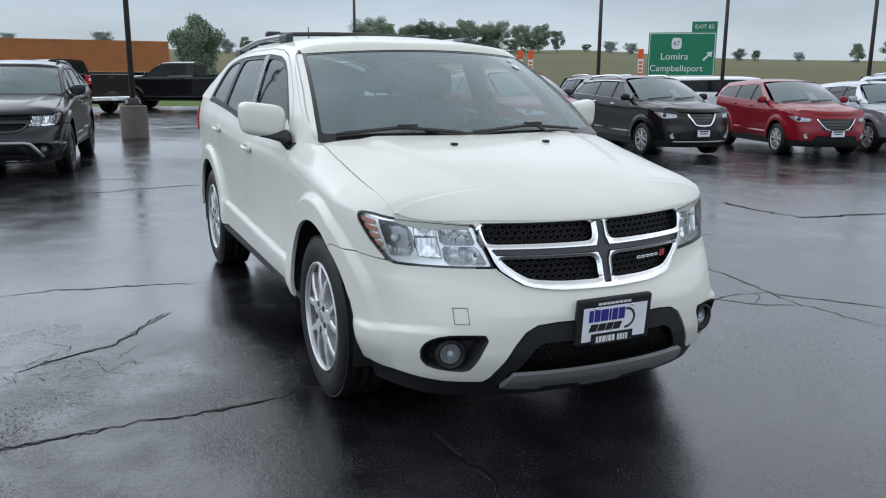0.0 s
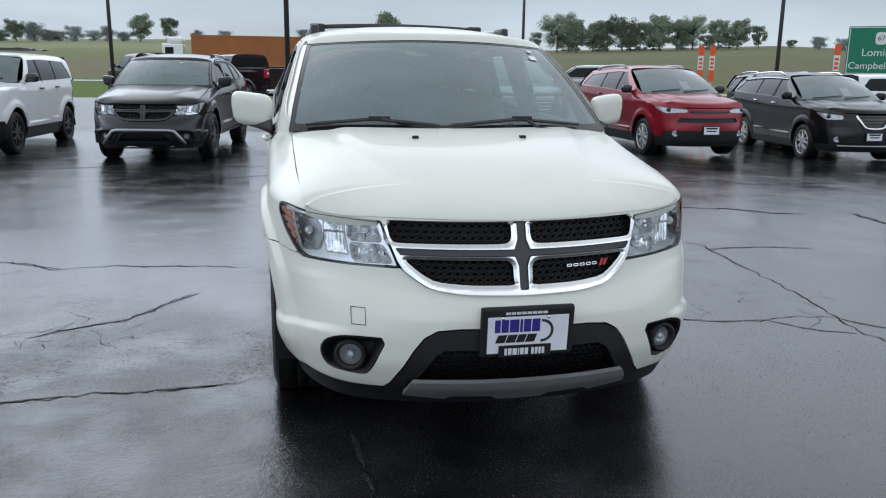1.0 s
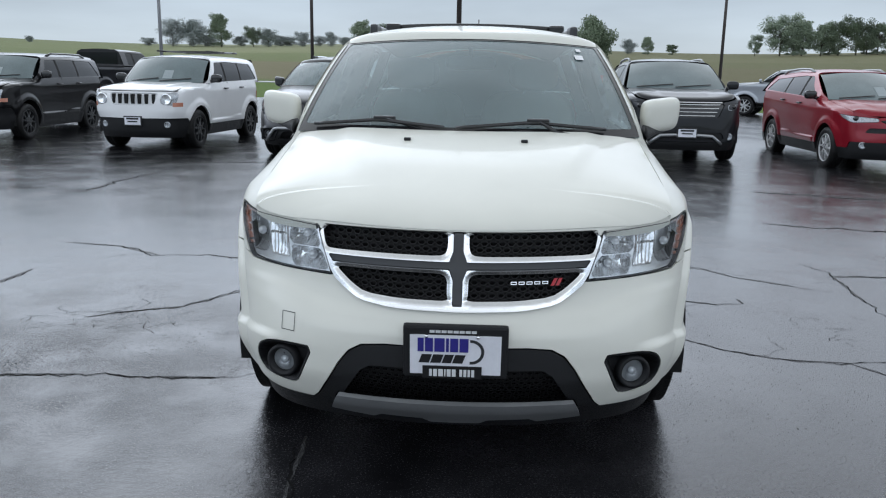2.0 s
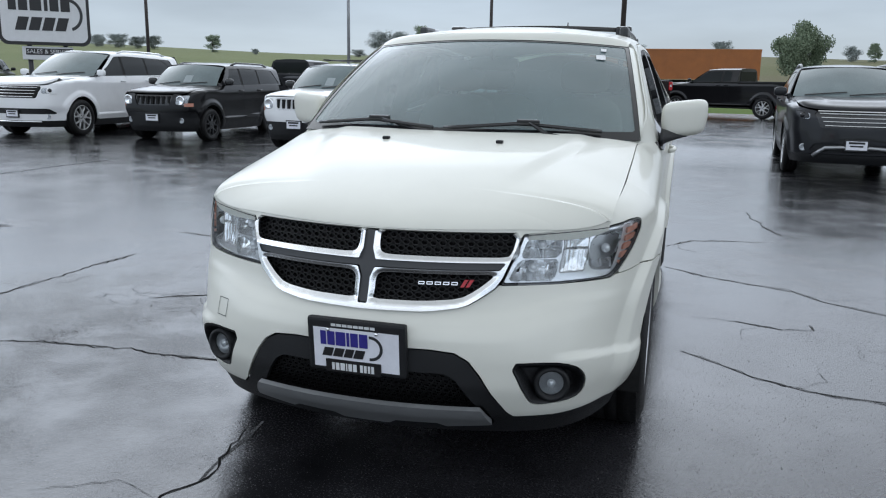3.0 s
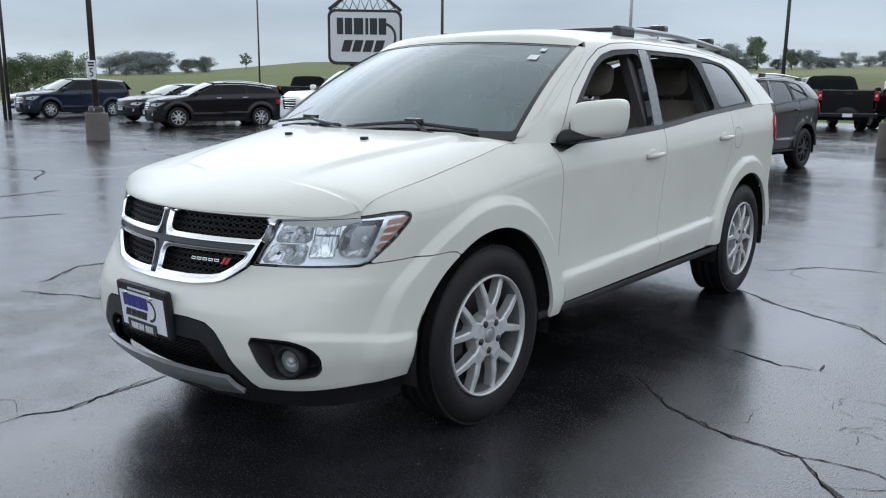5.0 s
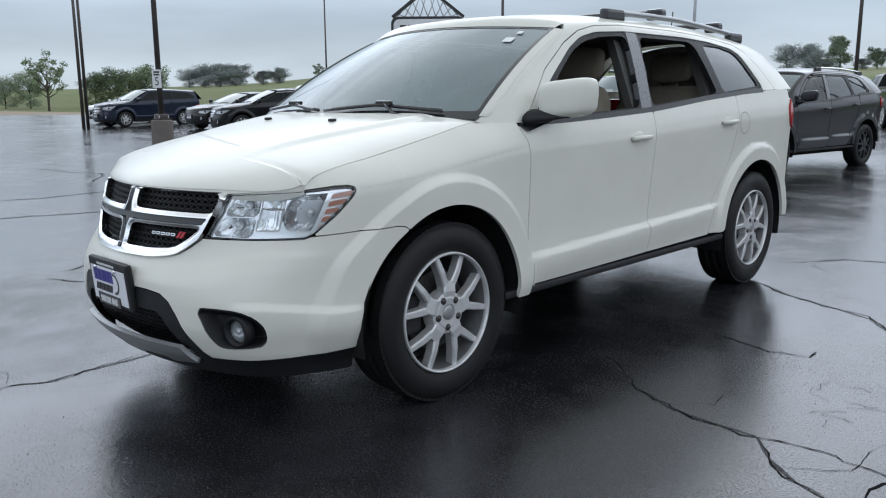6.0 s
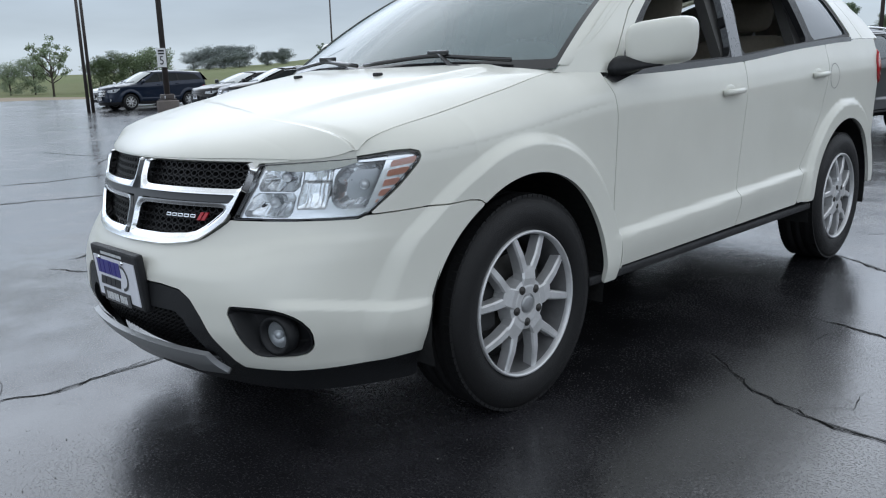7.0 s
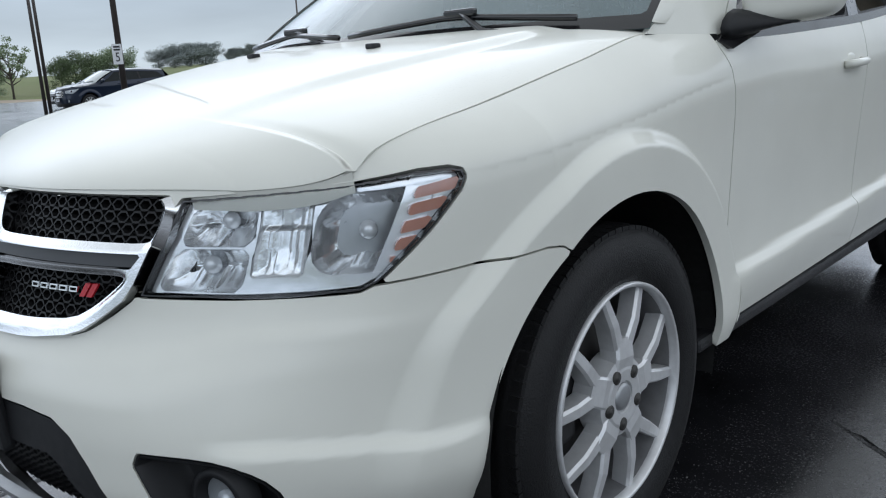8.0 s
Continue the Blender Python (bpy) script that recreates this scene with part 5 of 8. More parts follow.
    rows_x = np.array([[float(np.interp(z, G(np.full(400, y), vv)[2], G(np.full(400, y), vv)[0])) - 0.0025 for y in ry] for ry, z in zip(rows_y, ez_)])
    grid_t = np.array([0, 0.33, 0.67, 1.0])

    def under(u, v):
        u, v = np.broadcast_arrays(np.asarray(u, float), np.asarray(v, float))
        i = np.clip(np.searchsorted(bs, v) - 1, 0, 26)
        f_ = (v - bs[i]) / (bs[i + 1] - bs[i])
        j_ = np.clip(np.searchsorted(grid_t, u) - 1, 0, 2)
        g_ = (u - grid_t[j_]) / (grid_t[j_ + 1] - grid_t[j_])
        at = lambda A: (A[i, j_] * (1 - g_) + A[i, j_ + 1] * g_) * (1 - f_) + (A[i + 1, j_] * (1 - g_) + A[i + 1, j_ + 1] * g_) * f_
        return at(rows_x), at(rows_y), np.interp(v, bs, ez_)
    sheet("pillar_skin", under, steps(0, 1, 0.2), bs, None, white, car, thick=0.0, mirror=True)
    # rear hatch and glass
    sheet("tailgate", lambda u, v: (u * (0.56 + 0.12 * (1 - v)), sh.wb + sh.tail - 0.10 - 0.32 * np.clip(v, 0, 1) ** 1.5, 0.95 + (0.64 - 0.13 * u * u) * v), steps(-1, 1, 0.1), steps(0, 1, 0.1), None, white, car, thick=0.02, out_sign=-1.0)

    # sills, arch liners, floor pan
    for sx in (1, -1):
        bm = bmesh.new()
        bm_box(bm, min(sx * 0.70, sx * 0.872), max(sx * 0.70, sx * 0.872), 0.36, sh.wb - 0.42, 0.346, 0.383, bevel=0.012)
        part("sill", bm, M["plastic"], car, "black plastic sill")
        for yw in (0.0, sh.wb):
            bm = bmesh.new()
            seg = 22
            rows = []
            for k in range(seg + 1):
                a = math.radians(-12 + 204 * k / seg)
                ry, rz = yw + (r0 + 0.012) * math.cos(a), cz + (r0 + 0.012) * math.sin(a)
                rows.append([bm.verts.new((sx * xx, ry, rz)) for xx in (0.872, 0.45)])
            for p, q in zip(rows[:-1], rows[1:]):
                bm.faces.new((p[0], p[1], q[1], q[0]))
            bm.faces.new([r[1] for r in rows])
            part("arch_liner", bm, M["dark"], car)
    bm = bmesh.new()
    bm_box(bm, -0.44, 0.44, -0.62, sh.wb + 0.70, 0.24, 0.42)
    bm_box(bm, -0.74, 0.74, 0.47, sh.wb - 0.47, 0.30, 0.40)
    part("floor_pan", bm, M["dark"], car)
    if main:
        # black block added for the unlit depth behind the grille
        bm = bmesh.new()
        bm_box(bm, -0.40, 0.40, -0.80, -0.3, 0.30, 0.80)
        part("engine_bay_shade", bm, M["dark"], car)

    # mirrors and handles
    for sx in (1, -1):
        mir = new("door_mirror")
        mir.parent = car
        tagged(mir, "body-coloured door mirror on a black arm")
        bm = bmesh.new()
        bmesh.ops.create_uvsphere(bm, u_segments=36, v_segments=22, radius=1.0)
        for v in bm.verts:
            c = v.co
            q = [math.copysign(abs(k) ** e, k) for k, e in zip(c, (0.40, 0.62, 0.42))]
            wide = 1.0 - 0.10 * (q[2] < 0) * abs(q[2])
            v.co = Vector((sx * (0.957 + 0.104 * q[0] * wide), 0.690 + q[0] * 0.050 + q[1] * (0.085 if q[1] < 0 else 0.035), 1.213 + 0.083 * q[2] + 0.012 * q[0]))
        part("shell", bm, white, mir, smooth=True)
        bm = bmesh.new()
        bmesh.ops.create_uvsphere(bm, u_segments=24, v_segments=12, radius=1.0)
        for v in bm.verts:
            q = [math.copysign(abs(k) ** 0.55, k) for k in v.co]
            v.co = Vector((sx * (0.957 + 0.092 * q[0]), 0.716 + q[0] * 0.05 + q[1] * 0.016, 1.213 + 0.070 * q[2]))
        part("mirror_glass", bm, M["reflector"], mir, smooth=True)
        bm = bmesh.new()
        rows = []
        for t in np.linspace(0, 1, 9):
            x, y, z = 0.858 + 0.115 * t, 0.545 + 0.13 * t, 1.132 + 0.012 * t
            hy, hz = 0.045 * (1 - t) ** 1.5 + 0.026, 0.026 * (1 - t) ** 1.6 + 0.011
            rows.append([bm.verts.new((sx * x, y + hy * math.cos(a), z + hz * math.sin(a) + 0.01 * math.cos(a))) for a in np.linspace(0, 2 * math.pi, 13)[:-1]])
        for p, q in zip(rows[:-1], rows[1:]):
            for k in range(12):
                bm.faces.new((p[k], p[(k + 1) % 12], q[(k + 1) % 12], q[k]))
        bm.faces.new(rows[0]), bm.faces.new(rows[-1][::-1])
        part("arm", bm, M["plastic"], mir, "black mirror arm", smooth=True)
        bm = bmesh.new()
        pts = [(0.845, 0.47, 1.095), (0.868, 0.50, 1.075), (0.872, 0.68, 1.12), (0.80, 0.72, 1.22), (0.82, 0.60, 1.16)]
        lo_ = [bm.verts.new((sx * (x + 0.012), y, z)) for x, y, z in pts]
        hi_ = [bm.verts.new((sx * (x - 0.03), y, z)) for x, y, z in pts]
        bm.faces.new(lo_), bm.faces.new(hi_[::-1])
        for k in range(5):
            bm.faces.new((lo_[k], lo_[(k + 1) % 5], hi_[(k + 1) % 5], hi_[k]))
        part("sail_panel", bm, M["gloss_black"], mir)
        for y, z in ((1.415, 1.012), (2.43, 1.066)):
            handle = new("door_handle")
            handle.parent = car
            xh = float(sh.half(np.array(y), np.array(z)))
            tube("grip", [(sx * (xh + d), y + dy, z + dz) for dy, d, dz in ((-0.085, 0.002, -0.004), (-0.07, 0.022, -0.001), (-0.03, 0.030, 0.001), (0.03, 0.030, 0.003), (0.07, 0.022, 0.004), (0.085, 0.002, 0.004))], 0.0125, white, handle, 10)
            bm = bmesh.new()
            bmesh.ops.create_uvsphere(bm, u_segments=20, v_segments=8, radius=1.0)
            for v in bm.verts:
                v.co = Vector((sx * (xh - 0.004 + 0.006 * v.co.x), y - 0.01 + 0.058 * v.co.y, z - 0.002 + 0.034 * v.co.z))
            part("recess", bm, white, handle, smooth=True)
    # roof rails, crossbars, aerial
    rail_m = M["satin_silver"] if main else M["chrome"]
    for sx in (1, -1):
        rail = new("roof_rail")
        rail.parent = car
        tagged(rail, "silver roof rail with black feet")
        zr = lambda y: float(G(np.array(y), np.array(0.635))[2])
        xr = lambda y: sx * float(G(np.array(y), np.array(0.635))[0])
        tube("bar", [(xr(y), y, zr(y) + 0.036) for y in np.linspace(1.55, 3.15, 14)], 0.016, rail_m, rail, 10)
        for y in (1.60, 3.12):
            bm = bmesh.new()
            vs_ = bm_box(bm, xr(y) - 0.024, xr(y) + 0.024, y - 0.12, y + 0.07, zr(y) - 0.015, zr(y) + 0.052, bevel=0.018)
            part("foot", bm, M["bar_grey"], rail)
    if main:
        for y in (2.12, 2.86):
            bar = new("roof_crossbar")
            bar.parent = car
            tagged(bar, "black roof crossbar")
            z = float(G(np.array(y), np.array(0.635))[2]) + 0.066
            tube("bar", [(x, y, z + 0.016 * (1 - (x / 0.54) ** 2)) for x in np.linspace(-0.54, 0.54, 13)], 0.015, M["gloss_black"], bar, 10)
            for sx in (1, -1):
                bm = bmesh.new()
                bm_box(bm, sx * 0.545 - 0.05, sx * 0.545 + 0.05, y - 0.035, y + 0.035, z - 0.04, z + 0.024, bevel=0.015)
                part("clamp", bm, M["gloss_black"], bar)
        tube("aerial", [(0.02, 3.25, 1.64), (0.02, 3.28, 1.83)], 0.005, M["gloss_black"], car, 6)
    cabin(car, sh, main)
    if main:
        dealer_plate(car)
    add_wheels(car, sh, 0.878, 0.369, 0.225, 0.245, M["alloy"] if main else M["alloy_dark"], detail=main)
    return car, sh

# ---------------------------------------------------------------- parked vehicles
def make_shell(wb, fo, tail, hw, hood_f, cowl_y, cowl_z, belt, roof_h, top_y, roof_end, side_top=0.69, arch=0.41, R=0.35, drop=0.06, plan=(0.50, 18)):
    b0, b1 = belt
    dz = cowl_z - hood_f
    return Shell(wb=wb, tail=tail, ledge=0.0,
                 nose=((0.15, -fo + 0.12), (0.35, -fo + 0.02), (0.55, -fo), (hood_f - 0.12, -fo + 0.03), (hood_f, -fo + 0.08), (hood_f + 0.1, -fo + 0.11)),
                 width=((0.15, hw - 0.10), (0.3, hw - 0.05), (0.5, hw - 0.025), (0.8, hw - 0.012), (0.97, hw), (1.02, hw - 0.008), (1.12, hw - 0.03), (1.5, hw - 0.12)),
                 shoulder=((-fo, hood_f - 0.04), (0.0, hood_f + dz * 0.45), (0.5, b0 - 0.11), (wb + 0.8, b1 - 0.12)), crease=(0.47, 0.02), crease_h=0.02, axle_z=R, arch=arch, flare=0.03,
                 hood_x=((-fo + 0.15, hw - 0.20), (-fo + 0.25, hw - 0.165), (0.0, hw - 0.135), (cowl_y + 0.17, hw - 0.13), (0.6, hw - 0.08)),
                 hood_z=((-fo + 0.15, hood_f + 0.0), (-fo + 0.25, hood_f + dz * 0.25), (0.0, hood_f + dz * 0.75), (cowl_y + 0.17, cowl_z), (0.6, cowl_z + 0.01)),
                 hood_front=hood_f, hood_rise=((0.0, 0.0), (0.015, 0.025), (0.06, dz * 0.30), (0.2, dz * 0.50), (0.5, dz * 0.80), (fo + cowl_y, dz * 1.02), (2.0, dz * 1.04)),
                 belt=((0.2, b0), (0.5, b0), (wb * 0.5, b0 * 0.6 + b1 * 0.4), (wb + 0.9, b1)),
                 eave=((0.25, roof_h - 0.30), (top_y + 0.05, roof_h - 0.10), (top_y + 0.5, roof_h - 0.075), (wb * 0.75, roof_h - 0.07), (roof_end, roof_h - 0.085 - drop)),
                 roof=((0.2, roof_h - 0.25), (top_y, roof_h - 0.06), (top_y + 0.6, roof_h - 0.005), (wb * 0.72, roof_h), (roof_end, roof_h - drop)),
                 side_top=side_top, ws=(cowl_y, 0.15, cowl_z + 0.01, hw - 0.115, top_y, 0.12, roof_h - 0.065, 0.055, side_top - 0.04), roof_end=roof_end,
                 taper=((wb * 0.8, 1.0), (wb + 0.2, 0.975), (roof_end + 0.2, 0.92)), plan=plan)


def parked(name, label, category, paint, sh, at, yaw, z=0.0, group="", R=0.35, W=0.225, wheel=None, side_top=0.69, hw=0.9, fo=0.9,
           lamp=(0.45, 0.66, 0.84), lamp_style="swept", grille=(0.40, 0.55, 0.80), grille_mat="gloss_black", trim_z=0.36, trim_mat="plastic", lower_bar="", rails="", rack=False,
           windows=None, bed=None, mirror_mat=None, slots=0, chrome_frame=False, wide_lamp=True, sheet_paper=False, chrome_line=False, chin=0.0, marker=False, low_grille=None, vee=0.0, lip_bar=""):
    car = new(name)
    tagged(car, label, category, group)
    car.matrix_basis = pose(at[0], at[1], z + float(lot_z(at[0], at[1])), 0, 0, yaw)
    mx, B, G, sX, sY = np.maximum.reduce, sh.body, sh.house, sh.s_at_x, sh.s_at_y
    res = 0.034
    r0, cz, wb = sh.arch, sh.axle_z, sh.wb
    af = lambda U, V: r0 - np.hypot(B(U, V)[1], V - cz)
    ar = lambda U, V: r0 - np.hypot(B(U, V)[1] - wb, V - cz)
    yat = lambda U: B(U, 0.9 + 0 * U)[1]
    end = sh.S3
    bedz = bed[1] if bed else 0

    def top(U):
        y = yat(U)
        t = np.where(y < 0.45, np.minimum(sh.hz(y), sh.belt(y)), sh.belt(y))
        t = np.where(y < -fo + 0.14, sh.hood_front - 0.004, t)
        return np.where(y > bed[0] - 0.05, bedz, t) if bed else t
    doors = [0.52, wb * 0.53] + ([wb * 0.84] if not bed else [bed[0] - 0.35])
    groove = lambda U, V: mx([line_gap([(sY(y), 1.4), (sY(y), 0.3)], U, V, 0.004) for y in doors])
    x_in, z0, z1 = lamp
    lp = outline([(sX(x_in), z0 + 0.02), (sX(x_in), z1 - 0.02), (sX(hw - 0.16), z1 + 0.01), (sY(-fo + 0.55 if lamp_style == "swept" else -fo + 0.22), z1 + 0.04 if lamp_style == "swept" else z1), (sY(-fo + 0.40 if lamp_style == "swept" else -fo + 0.20), z0 + 0.05), (sX(hw - 0.16), z0)], 1)
    gw, g0, g1 = grille
    gp = outline([(-0.5, g0), (sX(gw * 0.85), g0), (sX(gw), g1), (-0.5, g1)], 1)
    trim = lambda U: np.where(yat(U) < -fo + 0.34, np.maximum(trim_z, chin), trim_z)
    lg = low_grille or (0.0, 0.30, 0.31)
    lgp = outline([(-0.5, lg[1]), (sX(lg[0]) + 0.001, lg[1]), (sX(lg[0] * 0.9) + 0.001, lg[2]), (-0.5, lg[2])], 1) if low_grille else None
    lgm = (lambda U, V: -inside(lgp, U, V)) if low_grille else (lambda U, V: -1.0 + 0 * U)
    sheet("body", B, np.unique(np.concatenate([steps(0, sY(0.55), res), steps(sY(0.55), end, res)])), steps(0.22, 1.34, res),
          lambda U, V: mx([V - top(U), af(U, V), ar(U, V), -inside(lp, U, V), -inside(gp, U, V), lgm(U, V), trim(U) - V, groove(U, V)]), paint, car, mirror=True)
    sheet("lower_trim", B, steps(0, end, res * 1.3), steps(0.20, max(trim_z, chin) + 0.03, res), lambda U, V: mx([V - trim(U) + 0.004, (0.50 if bed else 0.22) - V, af(U, V), ar(U, V)]), M[trim_mat], car, "black plastic lower trim" if trim_mat == "plastic" else "", mirror=True)
    sheet("bonnet", sh.hood, steps(-hw, hw, res), steps(-fo, 0.5, res), lambda U, V: mx([np.abs(U) - sh.hx(V) + 0.004, sh.hood_edge(U) - V + 0.004, V - (sh.ws[0] + 0.01 + 0.15 * (U / (hw - 0.1)) ** 2)]), paint, car)
    for sx in (1, -1):
        S = lambda u, v, sx=sx: (B(u, v)[0] * sx, B(u, v)[1], v + 0 * u)
        hl = sheet("headlamp", S, steps(0, sY(-0.1), res * 0.6), steps(z0 - 0.02, z1 + 0.07, 0.016), lambda U, V: inside(lp, U, V) + 0.006, M["lamp_parked"], car, "clear headlamp", thick=0.04, out_sign=float(sx))[0]
        c = lp.mean(0)
        if lamp_style == "round":
            X, Y, Z = S(np.array(sX(x_in + 0.10)), np.array((z0 + z1) / 2))
            bm = bmesh.new()
            bm_revolve(bm, [(0.0, 0.0), (0.075, 0.008), (0.092, 0.02), (0.10, 0.0)], 22, Matrix.Translation((float(X), float(Y) - 0.004, float(Z))) @ pose(0, 0, 0, 0, 0, -90))
            part("lamp_bowl", bm, M["reflector"], hl, smooth=True)
        else:
            X, Y, Z = S(np.array(c[0]), np.array(c[1]))
            bm = bmesh.new()
            bmesh.ops.create_uvsphere(bm, u_segments=14, v_segments=8, radius=0.045, matrix=Matrix.Translation((float(X) * 0.985, float(Y) + 0.012, float(Z))))
            part("lamp_bowl", bm, M["gloss_black"], hl, smooth=True)
        # side glass and trim of the upper body
        mir = new("door_mirror")
        mir.parent = car
        bm = bmesh.new()
        bmesh.ops.create_uvsphere(bm, u_segments=16, v_segments=10, radius=1.0)
        bz = float(sh.belt(0.6)) + 0.09
        for v in bm.verts:
            q = [math.copysign(abs(k) ** 0.6, k) for k in v.co]
            v.co = Vector((sx * (hw + 0.07 + 0.105 * q[0]), 0.60 + 0.05 * q[1], bz + 0.075 * q[2]))
        part("shell", bm, mirror_mat or paint, mir, smooth=True)
        tube("arm", [(sx * (hw - 0.06), 0.58, bz - 0.06), (sx * (hw + 0.04), 0.60, bz - 0.045)], 0.03, M["gloss_black"], mir)
        for y in (doors[1] - 0.14, doors[2] - 0.12):
            xh = float(sh.half(np.array(y), np.array(sh.belt(y) - 0.11)))
            tube("door_handle", [(sx * (xh + d), y + dy, float(sh.belt(y)) - 0.11) for dy, d in ((-0.09, 0.0), (-0.06, 0.03), (0.06, 0.03), (0.09, 0.0))], 0.014, M["chrome"] if chrome_line else (mirror_mat or paint), car, 6)
    sheet("grille", lambda u, v: (B(u, v)[0], B(u, v)[1] + 0.02, v + 0 * u), steps(0, sX(gw) + 0.02, res), steps(g0, g1, 0.02), lambda U, V: inside(gp, U, V), M[grille_mat], car, thick=0.0, mirror=True)
    if low_grille:
        sheet("lower_grille", lambda u, v: (B(u, v)[0], B(u, v)[1] + 0.02, v + 0 * u), steps(0, sX(lg[0]) + 0.04, res), steps(lg[1], lg[2], 0.02), lambda U, V: inside(lgp, U, V), M["plastic"], car, thick=0.0, mirror=True)
    for sx in (1, -1):
        X, Y, Z = B(np.array(sX(0.62 * hw / 0.9)), np.array(0.43))
        bm = bmesh.new()
        bm_revolve(bm, [(0.0, 0.006), (0.04, 0.004), (0.05, 0.010), (0.058, 0.0)], 16, Matrix.Translation((float(X) * sx, float(Y) - 0.004, 0.45)) @ pose(0, 0, 0, 0, 0, -90 + sx * 12))
        part("fog_lamp", bm, M["lamp_parked"], car, smooth=True)
        if marker:
            P = lambda u, v, sx=sx: (B(u, v)[0] * sx * 1.004, B(u, v)[1] - 0.004, v + 0 * u)
            sheet("side_marker", P, steps(sY(-fo + 0.16), sY(-fo + 0.30), 0.02), steps(lamp[1] - 0.02, lamp[1] + 0.05, 0.02), None, M["amber"], car, "amber corner marker", thick=0.0, out_sign=float(sx))
    if slots:
        # near-black blocks stand in for the shade inside open slots
        for k in range(slots):
            x = (k - (slots - 1) / 2) * (2 * gw * 0.94 / slots)
            box("grille_slot", (x - 0.028, x + 0.028, float(sh.yf(0.7)) + 0.004 + 0.35 * x * x, float(sh.yf(0.7)) + 0.06 + 0.35 * x * x, g0 + 0.025, g1 - 0.02), M["dark"], car, bevel=0.004)
    else:
        for k in range(4):
            z = g0 + (g1 - g0) * (k + 0.5) / 4
            bm = bmesh.new()
            w = gw * (0.80 + 0.05 * k)
            bm_tube(bm, [(x, float(B(np.array(sX(abs(x))), np.array(z))[1]) + 0.008, z) for x in np.linspace(-w, w, 9)], 0.009, 5)
            part("grille_bar", bm, M["chrome"] if chrome_frame and not vee else M["bar_grey"], car)
    if chrome_frame:
        bm = bmesh.new()
        pts = [(x, float(B(np.array(sX(abs(x))), np.array(g1))[1]) - 0.004, g1 + 0.004) for x in np.linspace(-gw, gw, 11)]
        bm_tube(bm, pts, 0.014, 6)
        part("grille_trim", bm, M["chrome"], car)
    if vee:                                                 # bright U below the grille
        ends = ((-gw - 0.02, g1), (-gw * 0.86, (g0 + g1) / 2), (-gw * 0.62, g0 + 0.02), (-gw * 0.4, g0), (0.0, g0 - 0.006), (gw * 0.4, g0), (gw * 0.62, g0 + 0.02), (gw * 0.86, (g0 + g1) / 2), (gw + 0.02, g1))
        tube("grille_u", [(x, float(B(np.array(sX(abs(x))), np.array(zz))[1]) - 0.006, zz) for x, zz in ends], vee, M["chrome"], car, 8, label="bright chrome grille edge")
    if lip_bar:
        tube("bumper_lip", [(x, float(B(np.array(sX(abs(x))), np.array(0.34))[1]) - 0.012, 0.335) for x in np.linspace(-0.62, 0.62, 9)], 0.018, M[lip_bar], car, 6)
    if lower_bar:
        pts = [(x, float(B(np.array(sX(min(abs(x), 0.8))), np.array(0.4))[1]) - 0.02, zz) for x, zz in ((-0.58, 0.33), (-0.50, 0.40), (-0.42, 0.46), (-0.2, 0.475), (0.2, 0.475), (0.42, 0.46), (0.50, 0.40), (0.58, 0.33))]
        tube("bumper_bar", pts, 0.028, M[lower_bar], car, 8)
    ny = float(sh.yf(0.48))
    bm = bmesh.new()
    bm_box(bm, -0.165, 0.165, ny - 0.022, ny + 0.02, 0.42, 0.595, bevel=0.006)
    plate = part("dealer_plate", bm, M["plate_black"], car, "white dealer plate in a black frame")
    bm = bmesh.new()
    bm_box(bm, -0.145, 0.145, ny - 0.027, ny - 0.02, 0.445, 0.575)
    part("plate_face", bm, M["plate_white"], plate)
    for k, (zz, hh, ww) in enumerate(((0.535, 0.03, 0.11), (0.49, 0.022, 0.09))):
        bm = bmesh.new()
        bm_box(bm, -ww, ww, ny - 0.030, ny - 0.0265, zz, zz + hh)
        part("plate_bar", bm, M["plate_black"], plate)
    # windscreen
    sheet("windscreen", sh.screen, steps(-1, 1, 0.1), steps(0, 1, 0.1), None, M["glass_screen"], car, thick=0.0)
    for x0, x1 in ((-0.6, -0.05), (-0.02, 0.55)):
        tube("wiper", [(float(p[0]), float(p[1]) - 0.012, float(p[2]) + 0.012) for p in (sh.screen(np.array(x / 0.75), np.array(0.03 + 0.03 * k)) for k, x in enumerate(np.linspace(x0, x1, 4)))], 0.010, M["gloss_black"], car, 5)
    if sheet_paper:
        ps = [sh.screen(np.array(a), np.array(b)) for a, b in ((0.02, 0.12), (0.26, 0.12), (0.26, 0.42), (0.02, 0.42))]
        bm = bmesh.new()
        bm.faces.new([bm.verts.new((float(p[0]), float(p[1]) - 0.002, float(p[2]) + 0.004)) for p in ps])
        part("price_sheet", bm, M["paper_dim"], car, "white price sheet behind the windscreen")
    # upper body with side windows
    e = sh.roof_end
    cab_end = bed[0] if bed else e
    b_ = lambda y: float(sh.belt(y))
    ev = lambda y: float(sh.eave(y))
    ty = sh.ws[4]
    w_rear = (bed[0] - 0.28) if bed else (e - 0.22)
    dlo = outline([(0.62, b_(0.6) + 0.02), (0.62 + (ty - 0.3) * 0.55, (b_(0.6) + ev(ty)) / 2 + 0.02), (ty + 0.22, ev(ty + 0.3) - 0.065), (wb * 0.6, ev(wb * 0.6) - 0.055), (w_rear - (0.12 if not bed else 0.02), ev(w_rear) - 0.065), (w_rear + (0.14 if not bed else 0.0), b_(w_rear) + 0.03), (wb * 0.5, b_(wb * 0.5) + 0.015)], 1)
